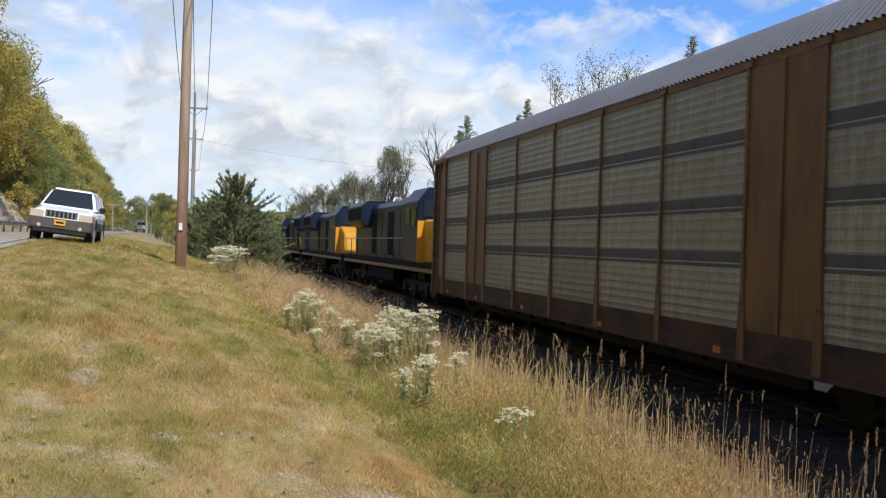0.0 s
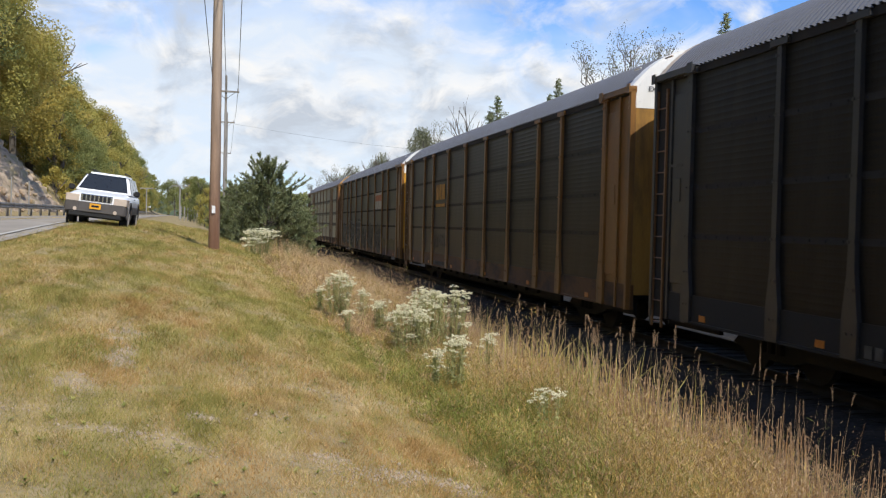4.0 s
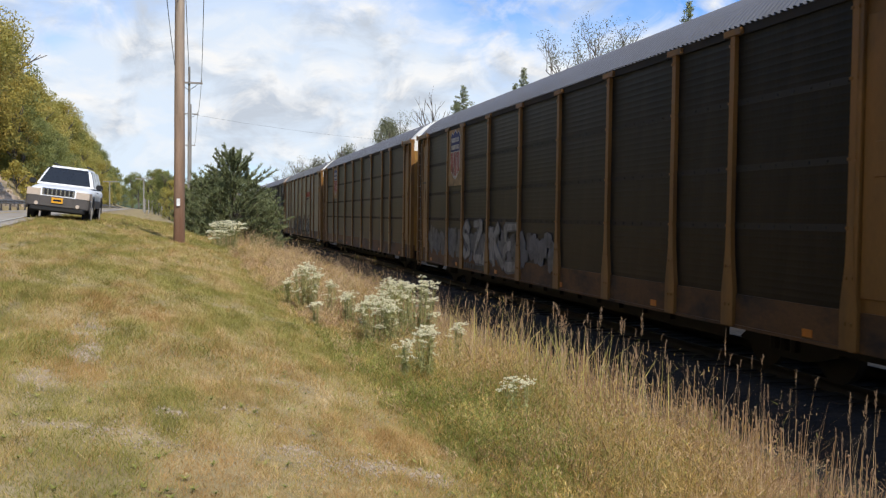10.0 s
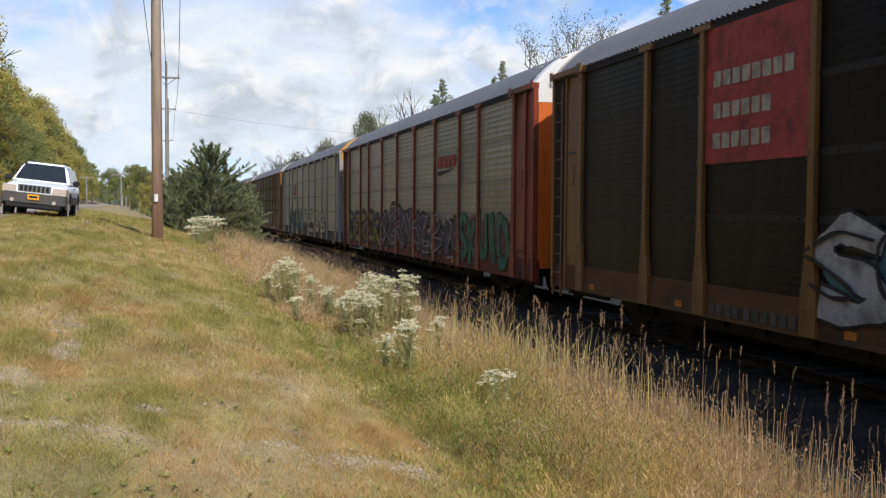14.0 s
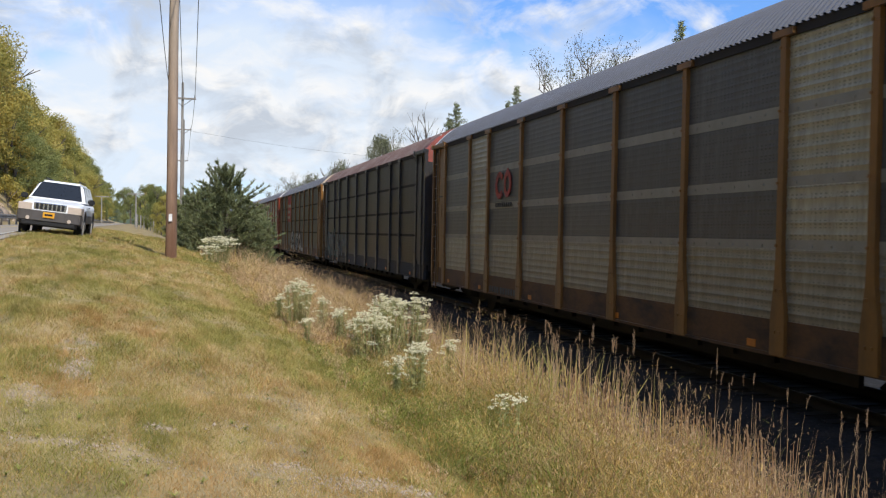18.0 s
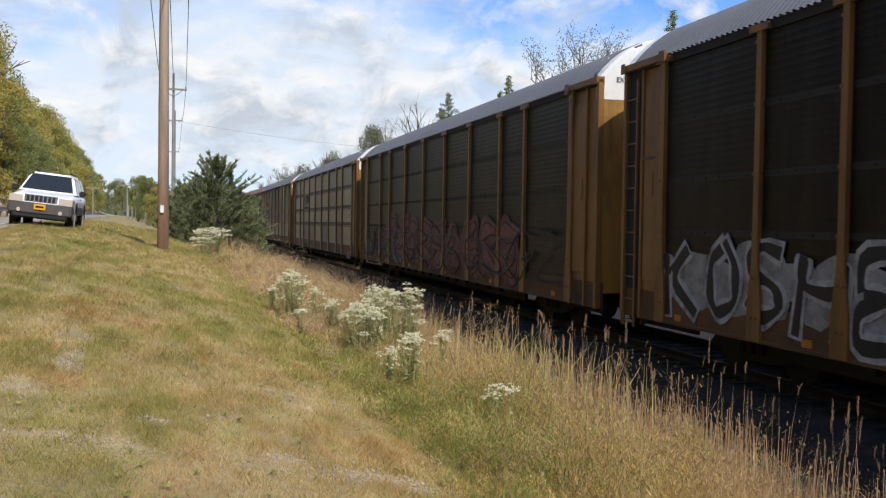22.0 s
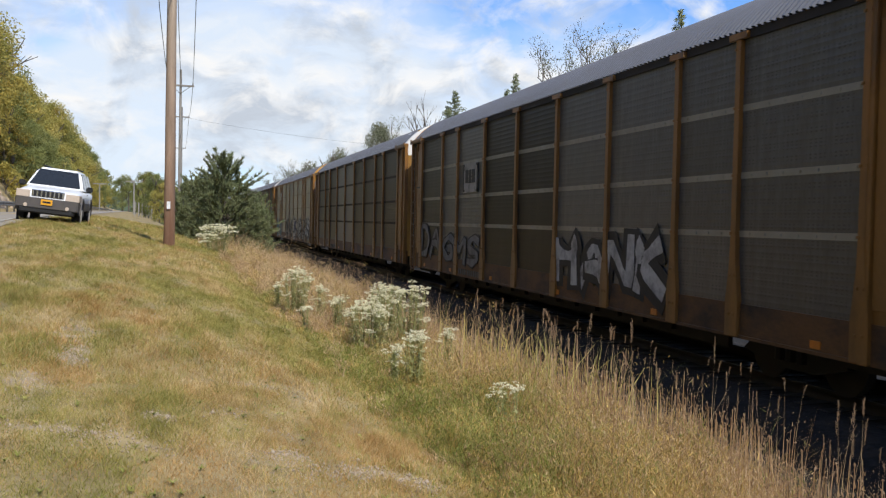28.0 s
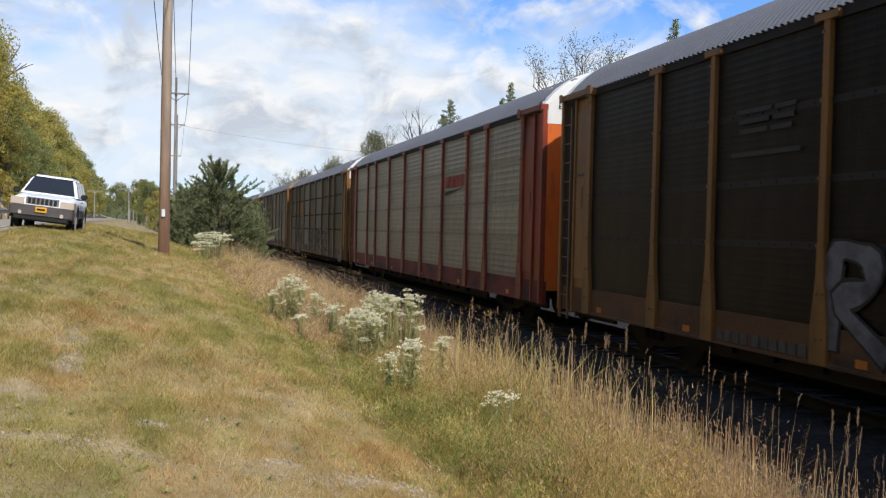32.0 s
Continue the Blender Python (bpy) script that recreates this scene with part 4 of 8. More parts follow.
    ob.location = (-HALF - 0.03, bay_middle(2), 0.80)
    ob["kind"] = "stuff"
    ob = part("data_marking", bars((0.5,), 0.05, 0.1), M["spraypale"], car, "small stencilled data bars")
    ob.location = (-HALF - 0.04, BODY / 2 - 0.95, 3.6)
    bm = bmesh.new()
    box(bm, -0.09, 0.09, -BODY / 2 - 0.12, -BODY / 2, -0.04, 0.04)
    ob = part("door_latch", bm, M["iron"], car, "black door latch")
    ob.location = (-0.95, 0.0, 4.05 if ends[0] == "white" else 3.7)
    if ends[0] in ("white", "yellow", "cream"):
        zt = 5.36
        if ends[0] == "yellow":
            bm = bmesh.new()
            box(bm, -1.33, 0.2, -BODY / 2 - 0.012, -BODY / 2, zt - 0.07, zt + 0.07)
            part("stencil_plate", bm, M["offwhite"], car, "white plate behind the stencilled words")
        tx = text_part("EXCESS HEIGHT CAR", 0.15, M["signblack"], car)
        tx.matrix_basis = pose(-0.56, -BODY / 2 - 0.016, zt, 90, 0, 0)
    for kind in logos:
        put_logo(car, kind)
    return car


def mirrored(me):
    c = me.copy()
    v = np.empty(len(c.vertices) * 3, np.float32)
    c.vertices.foreach_get("co", v)
    v = v.reshape(-1, 3)
    v[:, 1] *= -1
    c.vertices.foreach_set("co", v.ravel())
    c.flip_normals()
    c.update()
    return c


def text_part(words, size, mat, parent):
    cu = bpy.data.curves.new("stencil", 'FONT')
    cu.body = words
    cu.size = size
    cu.align_x, cu.align_y = 'CENTER', 'CENTER'
    cu.extrude = 0.003
    cu.materials.append(mat)
    ob = new("stencil", cu)
    ob.parent = parent
    ob["label"] = "black stencilled words"
    return ob


M["reflector"] = material("orange_reflector", (0.45, 0.14, 0.01), 0.4, vary=0.2, scale=8)
M["rustroof"] = material("rusty_red_roof", (0.17, 0.105, 0.09), 0.75, vary=0.25, scale=1.2, fine=16, dirt=(0.20, 0.17, 0.15), dirt_amount=0.4)
M["cream"] = material("cream_paint", (0.62, 0.50, 0.36), 0.5, vary=0.1, scale=2, dirt=(0.3, 0.2, 0.12), dirt_amount=0.25)
M["pinkish"] = material("faded_red_paint", (0.30, 0.07, 0.05), 0.6, vary=0.15, scale=2, dirt=(0.12, 0.05, 0.03), dirt_amount=0.3)
M["light_strip"] = material("clean_galvanised_strip", (0.25, 0.24, 0.20), 0.5, metal=0.1, vary=0.12, scale=3)
M["grey_strip"] = material("grey_painted_strip", (0.085, 0.083, 0.075), 0.6, vary=0.2, scale=3, dirt=(0.045, 0.042, 0.036), dirt_amount=0.3)
M["dark_strip"] = material("grimy_strip", (0.014, 0.013, 0.012), 0.7, vary=0.2, scale=3)

CARS = []
add = CARS.append
add(auto_carrier(1, "brown", "bright", "brown-framed auto rack car with clean perforated panels and dark strips", ends=("yellow", "iron"), bands="grey_strip", covers=(1, 7), wide=0.13))
add(auto_carrier(2, "ochre", "black", "ochre-framed auto rack car with black side panels and graffiti", ends=("white", "yellow"), bands="inner", logos=("orangepatch",), roof="roof"))
smear(CARS[-1], 0, 9, 0.95, 1.6, "sprayochre", 3, "faded yellow sprayed background", 16)
sprayed(CARS[-1], "O", 0, 1, 1.1, 2.0, "sprayblack", "spraygrey", 5, "black graffiti shapes", 0.22, "sprayblack", 0.07)
sprayed(CARS[-1], "GEMKT", 1, 4, 0.75, 2.25, "sprayblack", "spraybright", 6, "black graffiti letters with pale edges", 0.30, "sprayblack", 0.07)
sprayed(CARS[-1], "XASWE", 4, 7, 0.8, 2.1, "sprayblack", "sprayochre", 7, "dark graffiti shapes", 0.26, "sprayblack", 0.07)
add(auto_carrier(3, "ochre", "dark", "ochre-framed auto rack car with dark grimy panels and yellow lettering shapes", ends=("white", "ochre"), bands="dark_strip", logos=("yellowblocks",)))
sprayed(CARS[-1], "ZNS", 2, 3, 1.5, 2.0, "spraypale", None, 8, "thin pale graffiti", 0.06)
add(auto_carrier(4, "black", "black", "all-black auto rack car with faint pale graffiti", ends=("cream", "black"), bands="inner", eave="iron"))
sprayed(CARS[-1], "RHLZNH", 3, 6, 1.1, 2.1, "spraypale", None, 9, "faint pale graffiti", 0.08)
add(auto_carrier(5, "ochre", "tan", "ochre-framed auto rack car with greenish tan panels and silver graffiti", bands="light_strip", ends=("white", "ochre"), logos=("redswoosh",), roof="roofdark"))
sprayed(CARS[-1], "MEKRY", 3, 5, 0.95, 2.1, "spraygrey", "sprayblack", 12, "silver graffiti letters", 0.20)
sprayed(CARS[-1], "HEIAKE", 5, 7, 0.80, 2.15, "spraywhite", "sprayblack", 13, "silver graffiti letters", 0.20)
add(auto_carrier(6, "ochre", "dark", "ochre-framed auto rack car with dark panels and a shield emblem", ends=("white", "ochre"), bands="dark_strip", logos=("shield",)))
add(auto_carrier(7, "ochre", "dark", "ochre-framed auto rack car with shield emblem and washed-out graffiti", ends=("white", "ochre"), bands="dark_strip", logos=("shield",)))
smear(CARS[-1], 0, 5, 0.95, 2.0, "spraygrey", 21, "washed-out pale sprayed patch", 24)
sprayed(CARS[-1], "SZAKE", 2, 4, 1.0, 2.1, "spraywhite", "spraygrey", 22, "white graffiti letters", 0.22)
add(auto_carrier(8, "greypaint", "bright", "grey-framed auto rack car with clean panels and teal graffiti", ends=("yellow", "white"), bands="light_strip", logos=("redpair",)))
smear(CARS[-1], 1, 4, 0.85, 1.5, "sprayteal", 31, "teal sprayed background", 7)
sprayed(CARS[-1], "NAKUI", 1, 4, 1.05, 2.35, "sprayteal", "sprayblack", 32, "teal graffiti letters", 0.24)
smear(CARS[-1], 4, 8, 0.82, 1.6, "sprayblack", 33, "black sprayed clouds", 8)
sprayed(CARS[-1], "TEGB", 4, 8, 1.1, 2.2, "panel_bright", "sprayblack", 34, "outlined graffiti letters", 0.24, None, 0.09)
add(auto_carrier(9, "red", "bright", "rust-red framed auto rack car with clean panels and many-coloured graffiti", ends=("white", "orange"), bands="light_strip", logos=("redswoosh",)))
smear(CARS[-1], 0, 3, 1.25, 2.1, "sprayblack", 41, "black sprayed outline", 7)
sprayed(CARS[-1], "DEREK", 0, 3, 0.95, 2.0, "sprayyellow", "sprayblack", 42, "yellow graffiti letters", 0.26, "sprayblack")
sprayed(CARS[-1], "PTWO", 0, 3, 1.6, 2.15, "sprayblue", None, 43, "blue graffiti tops", 0.14)
smear(CARS[-1], 3, 6, 1.1, 2.0, "sprayred", 44, "red sprayed background", 6)
sprayed(CARS[-1], "KERN", 3, 5, 0.72, 2.3, "spraypurple", "spraybright", 45, "dark purple graffiti letters", 0.34, "sprayblack", 0.07)
sprayed(CARS[-1], "GEAHN", 5, 7, 0.72, 2.0, "spraypurple", "spraybright", 46, "dark purple graffiti letters", 0.30, "sprayblack", 0.06)
smear(CARS[-1], 7, 9, 1.0, 2.2, "spraypink", 47, "pink sprayed background", 5)
sprayed(CARS[-1], "SKUID", 7, 9, 0.95, 2.15, "spraygreen", "sprayblack", 48, "green graffiti letters", 0.26)
add(auto_carrier(10, "ochre", "dark", "ochre-framed auto rack car with dark panels and a red sign plate", ends=("cream", "ochre"), bands="dark_strip", logos=("redplate",)))
smear(CARS[-1], 3, 5, 1.0, 2.1, "sprayteal", 51, "teal sprayed shading", 5)
sprayed(CARS[-1], "SRGKL", 3, 6, 0.75, 2.05, "spraybright", "sprayblack", 52, "white graffiti letters", 0.34, None, 0.08)
add(auto_carrier(11, "black", "black", "dark rusty auto rack car with faded red-brown roof, pale graffiti", ends=("pinkish", "black"), roof="rustroof", bands="inner"))
sprayed(CARS[-1], "RESM", 0, 3, 1.05, 2.2, "spraygrey", "sprayteal", 55, "pale graffiti letters", 0.22)
add(auto_carrier(12, "ochre", "mid", "ochre-framed auto rack car with blue-grey and clean panels", ends=("white", "ochre"), bands="light_strip", odd={1: "bright", 7: "bright"}, low_row="light", logos=("redpair",), wide=0.085))
add(auto_carrier(13, "ochre", "bright", "ochre-framed auto rack car with pale panels and black emblem", ends=("white", "ochre"), bands="grey_strip", wide=0.12, odd={4: "light", 6: "light", (2, 0): "mid", (3, 0): "mid", (5, 0): "mid", (7, 0): "mid"}, logos=("horse",)))
add(auto_carrier(14, "ochre", "dark", "ochre-framed auto rack car with dark panels and long pink graffiti", ends=("white", "ochre"), bands="dark_strip"))
smear(CARS[-1], 1, 8, 0.85, 2.1, "spraypink", 61, "pink sprayed background", 18)
sprayed(CARS[-1], "ZEBRSAQRS", 2, 8, 0.75, 2.2, "spraypink", "sprayblack", 62, "pink graffiti letters", 0.36, "spraypink", 0.10)
sprayed(CARS[-1], "WURE", 0, 3, 0.95, 2.1, "spraygrey", "spraypurple", 63, "grey graffiti letters", 0.16)
add(auto_carrier(15, "ochre", "dark", "ochre-framed auto rack car with dark panels and white graffiti", ends=("white", "ochre"), bands="dark_strip"))
smear(CARS[-1], 0, 3, 0.95, 2.2, "spraywhite", 65, "white sprayed background", 7)
sprayed(CARS[-1], "KOSHER", 0, 3, 0.95, 2.1, "sprayblack", "spraybright", 66, "dark graffiti letters with white edges", 0.17, None, 0.15, 1.0)
smear(CARS[-1], 3, 5, 0.95, 2.0, "spraysky", 67, "pale blue sprayed background", 5)
sprayed(CARS[-1], "DJHR", 3, 5, 1.0, 2.2, "spraywhite", "spraygrey", 68, "white and blue graffiti letters", 0.28)
sprayed(CARS[-1], "RVIS", 5, 7, 0.95, 2.2, "spraybright", "sprayblack", 69, "grey and white graffiti letters", 0.34, "sprayblack", 0.08)
add(auto_carrier(16, "ochre", "light", "ochre auto rack car with cover plates and bold outlined graffiti", ends=("yellow", "white"), bands="light_strip", covers=(1, 7), logos=("whitepair",), odd={3: "tan", 4: "tan"}))
sprayed(CARS[-1], "OMLK", 0, 2, 1.0, 2.1, "sprayteal", "sprayblack", 71, "teal graffiti letters", 0.26, "spraysky")
sprayed(CARS[-1], "DEAL", 3, 5, 1.05, 2.15, "sprayblack", "spraybright", 72, "black block graffiti letters", 0.26, None, 0.08, 0.95)
bm = bmesh.new(); prism(bm, shield_outline(0.9, 1.2), 0, -0.006, 0)
sign(CARS[-1], "sprayed_shield", bm, "sprayblue", 5, 1.6, "blue and red sprayed shield")
sprayed(CARS[-1], "ENGLUS", 5, 9, 0.75, 2.15, "spraybright", "sprayblack", 73, "white bubble graffiti letters", 0.30, "spraywhite", 0.11)
add(auto_carrier(17, "ochre", "dark", "ochre-framed auto rack car with dark green-grey panels", ends=("white", "ochre"), bands="dark_strip", odd={3: "mid", 4: "mid"}))
add(auto_carrier(18, "ochre", "mid", "ochre-framed auto rack car with grey panels, pale strips and silver graffiti", ends=("yellow", "offwhite"), bands="light_strip", odd={0: "dark", 3: "dark", 4: "dark"}, logos=("bracket",)))
sprayed(CARS[-1], "DA", 0, 1, 1.2, 2.2, "spraygrey", "sprayblack", 75, "grey graffiti letters", 0.2)
sprayed(CARS[-1], "GMS", 1, 3, 1.1, 1.9, "spraygrey", "sprayblack", 76, "blue-grey graffiti letters", 0.20)
sprayed(CARS[-1], "HANK", 5, 7, 0.7, 2.15, "spraybright", "sprayblack", 77, "silver graffiti letters", 0.28, "sprayblack", 0.06)
add(auto_carrier(19, "ochre", "dark", "ochre-framed auto rack car with dark panels and bold graffiti", ends=("white", "ochre"), bands="dark_strip", logos=("orangeblocks",), odd={3: "mid", 5: "mid"}))
sprayed(CARS[-1], "TUAK", 1, 3, 1.0, 2.15, "sprayblack", "spraywhite", 78, "black and white graffiti letters", 0.26)
sprayed(CARS[-1], "BUNRES", 4, 7, 0.95, 2.1, "sprayblack", "spraywhite", 79, "black and white graffiti letters", 0.26)
add(auto_carrier(20, "red", "bright", "rust-red framed auto rack car with clean pale panels", ends=("white", "orange"), bands="light_strip", logos=("redswoosh",)))
add(auto_carrier(21, "ochre", "dark", "ochre-framed auto rack car with dark panels and faded black stripes", ends=("white", "ochre"), bands="dark_strip", logos=("fadedblack",)))
sprayed(CARS[-1], "RE", 3, 4, 0.9, 2.2, "spraygrey", "sprayblack", 81, "grey graffiti letters", 0.28)

# thin sprayed lines over the larger letters
for k, text, b0, b1, z0, z1, mat, seed, label in ((13, "SQZGSRBSQSGZ", 0, 9, 0.9, 2.2, "sprayblack", 91, "thin black sprayed lines"), (13, "GSQSZRS", 1, 8, 1.0, 2.0, "spraypale", 92, "thin pale sprayed lines"),
                                                  (8, "SGRNSQBZ", 3, 7, 1.0, 2.2, "spraywhite", 93, "thin white sprayed lines"), (8, "SZQS", 0, 3, 1.2, 2.0, "sprayblack", 94, "thin black sprayed lines"),
                                                  (14, "ZSGQSZRS", 3, 8, 1.0, 2.1, "sprayblack", 95, "thin black sprayed lines"), (1, "SGNTSQZS", 1, 7, 1.1, 2.2, "spraypale", 96, "thin pale sprayed lines"),
                                                  (7, "SGQZ", 1, 4, 1.0, 2.2, "sprayblack", 97, "thin black sprayed lines"), (15, "GSQBS", 5, 9, 1.0, 2.2, "sprayblack", 98, "thin black sprayed lines"),
                                                  (4, "SGZQSS", 3, 7, 1.0, 2.2, "sprayblack", 99, "thin black sprayed lines"), (9, "SQGS", 3, 5, 1.0, 2.1, "sprayblack", 90, "thin black sprayed lines")):
    ya, yb = bay_edge(b0) - 0.1, bay_edge(b1) + 0.1
    cell = (ya - yb) / len(text)
    for i, ch in enumerate(text):
        y1 = ya - i * cell + 0.2 * cell
        ob = part("graffiti_line", stroke_letters(ch, y1 - 1.3 * cell, y1, z0, z1, 0.055, 0.004, seed * 7 + i, wob=0.16), M[mat], CARS[k], label)
        ob.location = (-HALF - 0.068 - 0.001 * (i % 3), 0, 0)


# ---- locomotives ----
M["locoblue"] = material("dark_blue_paint", (0.009, 0.018, 0.042), 0.40, vary=0.2, scale=2, dirt=(0.010, 0.010, 0.011), dirt_amount=0.45, stretch=(1, 1, 0.4))
M["locograte"] = material("sooty_grille", (0.006, 0.006, 0.007), 0.85, vary=0.3, scale=20)
M["locoyellow"] = material("golden_yellow_paint", (0.62, 0.29, 0.015), 0.45, vary=0.1, scale=2, dirt=(0.25, 0.12, 0.03), dirt_amount=0.2)
M["cabglass"] = material("dark_cab_glass", (0.02, 0.03, 0.04), 0.08, vary=0.1)


for nm in ("locoblue", "locograte"):
    M[nm].node_tree.nodes["Principled BSDF"].inputs["Specular IOR Level"].default_value = 0.2


def locomotive(label):
    """A six-axle diesel engine, its nose towards +y."""
    loco = thing("locomotive", label, "locomotive", "locomotives of the train")
    bm = bmesh.new(); box(bm, -1.5, 1.5, -10.9, 10.9, 1.25, 1.62); bevelled(bm, 0.03)
    part("walkway_frame", bm, M["locograte"], loco)
    for s in (-1, 1):
        bm = bmesh.new(); box(bm, s * 1.52 - 0.015, s * 1.52 + 0.015, -10.9, 10.9, 1.28, 1.42)
        part("frame_stripe", bm, M["brown"], loco, "grimy sill stripe")
    bm = bmesh.new(); prism(bm, [(-0.95, 1.62), (-0.95, 4.15), (-0.75, 4.42), (0.75, 4.42), (0.95, 4.15), (0.95, 1.62)], 1, -5.2, 5.6)
    part("engine_hood", bm, M["locoblue"], loco, "dark blue engine hood")
    bm = bmesh.new(); prism(bm, [(-0.95, 1.62), (-0.95, 3.2), (-1.5, 3.5), (-1.5, 4.35), (-1.2, 4.62), (1.2, 4.62), (1.5, 4.35), (1.5, 3.5), (0.95, 3.2), (0.95, 1.62)], 1, -10.2, -5.2)
    part("radiator_hood", bm, M["locoblue"], loco, "flared radiator hood")
    for s in (-1, 1):
        for i in range(3):
            bm = bmesh.new(); box(bm, s * 1.5 - 0.02, s * 1.5 + 0.02, -10.0 + i * 1.6, -8.6 + i * 1.6, 3.6, 4.25)
            part("radiator_grille", bm, M["locograte"], loco)
        for i in range(7):
            bm = bmesh.new(); box(bm, s * 0.95 - 0.015, s * 0.95 + 0.015, -4.9 + i * 1.48, -3.6 + i * 1.48, 1.8, 3.9)
            part("hood_door", bm, M["locoblue"] if i % 3 else M["locograte"], loco)
    bm = bmesh.new(); prism(bm, [(-1.52, 1.62), (-1.52, 4.1), (-1.1, 4.66), (1.1, 4.66), (1.52, 4.1), (1.52, 1.62)], 1, 5.6, 8.3); bevelled(bm, 0.04)
    part("cab", bm, M["locoblue"], loco, "wide dark blue cab")
    bm = bmesh.new(); prism(bm, [(8.3, 1.62), (8.3, 3.35), (8.6, 3.35), (10.1, 2.9), (10.35, 1.62)], 0, -1.25, 1.25); bevelled(bm, 0.06)
    part("nose", bm, M["locoyellow"], loco, "golden yellow nose")
    bm = bmesh.new(); box(bm, -1.53, 1.53, 8.28, 8.33, 1.62, 3.3)
    part("cab_front", bm, M["locoyellow"], loco, "yellow cab front")
    for x in (-0.75, 0.75):
        bm = bmesh.new(); box(bm, x - 0.55, x + 0.55, 8.29, 8.35, 3.45, 4.1); bevelled(bm, 0.02)
        part("windscreen", bm, M["cabglass"], loco, "dark windscreen")
    for s in (-1, 1):
        for y in (6.1, 7.2):
            bm = bmesh.new(); box(bm, s * 1.53 - 0.02, s * 1.53 + 0.02, y, y + 0.8, 3.1, 3.85)
            part("side_window", bm, M["cabglass"], loco)
    bm = bmesh.new()
    prism(bm, [(-1.4, 1.2), (-1.4, 0.7), (-1.1, 0.4), (1.1, 0.4), (1.4, 0.7), (1.4, 1.2)], 1, -3.2, 3.2)
    part("fuel_tank", bm, M["locograte"], loco)
    for s in (-1, 1):
        for i in range(9):
            bm = bmesh.new(); rod(bm, (s * 1.46, -10.6 + i * 2.0, 1.6), (s * 1.46, -10.6 + i * 2.0, 2.6), 0.022, sides=5)
            part("handrail_post", bm, M["locoyellow"] if i == 0 else M["iron"], loco)
        bm = bmesh.new(); rod(bm, (s * 1.46, -10.6, 2.6), (s * 1.46, 5.4, 2.6), 0.02, sides=5)
        part("handrail", bm, M["greypaint"], loco)
    for y in (-10.9, 10.9):
        bm = bmesh.new(); prism(bm, [(-1.45, 0.35), (-1.45, 1.3), (1.45, 1.3), (1.45, 0.35), (0.6, 0.2), (-0.6, 0.2)], 1, y - 0.08, y + 0.08)
        part("pilot_plate", bm, M["iron"], loco)
    for y in (-7.0, 7.0):
        bg = part("bogie", shape("loco_bogie", loco_bogie_shape), M["iron"], loco)
        bg.location.y = y
        for dy in (-2.0, 0.0, 2.0):
            for dx in (-0.76, 0.76):
                w = part("wheel", shape("wheel", wheel_shape), M["iron"], bg)
                w.location = (dx, dy, 0.52)
                w.scale = (1, 1.1, 1.1)
                w.rotation_euler.z = 0 if dx > 0 else math.pi
    for y, r in ((0.5, 0.35), (3.0, 0.25)):
        bm = bmesh.new(); rod(bm, (0, y, 4.4), (0, y, 4.62), r, sides=12)
        part("exhaust_fan", bm, M["greypaint"], loco)
    bm = bmesh.new(); box(bm, -0.35, 0.35, 6.5, 7.3, 4.64, 4.8)
    part("roof_unit", bm, M["greypaint"], loco)
    return loco


def loco_bogie_shape():
    bm = bmesh.new()
    for s in (-1, 1):
        prism(bm, [(-2.6, 0.5), (-2.4, 0.85), (2.4, 0.85), (2.6, 0.5), (2.2, 0.4), (1.4, 0.62), (0.6, 0.4), (-0.6, 0.4), (-1.4, 0.62), (-2.2, 0.4)], 0, s * 1.1 - 0.08, s * 1.1 + 0.08)
        for y in (-2.0, 0.0, 2.0):
            box(bm, s * 1.2 - 0.08, s * 1.2 + 0.08, y - 0.22, y + 0.22, 0.35, 0.72)
    box(bm, -1.0, 1.0, -0.6, 0.6, 0.6, 1.2)
    return finish("bogie_frame", bm)


engine = locomotive("dark blue diesel locomotive with a golden yellow nose")
engine_b = copy_thing(engine, Matrix())
engine_c = copy_thing(engine, Matrix())
LOCOS = [(engine, 180.0), (engine_b, 180.0), (engine_c, 0.0)]


# ---- parked car ----
M["carwhite"] = material("white_car_paint", (0.78, 0.78, 0.77), 0.25, vary=0.03, scale=3)
M["cargrey"] = material("grey_plastic", (0.085, 0.075, 0.068), 0.6, vary=0.12, scale=6)
M["carglass"] = material("tinted_glass", (0.022, 0.025, 0.028), 0.07, vary=0.05)
M["carglass"].node_tree.nodes["Principled BSDF"].inputs["Specular IOR Level"].default_value = 0.5
M["chrome"] = material("chrome", (0.6, 0.6, 0.6), 0.18, metal=1.0, vary=0.05)
M["rubber"] = material("tyre_rubber", (0.018, 0.018, 0.018), 0.85, vary=0.2, scale=20)
M["lamp"] = material("yellowed_headlamp_lens", (0.56, 0.46, 0.37), 0.2, vary=0.08, scale=10)
M["numberplate"] = material("orange_number_plate", (0.75, 0.36, 0.02), 0.5, vary=0.05)


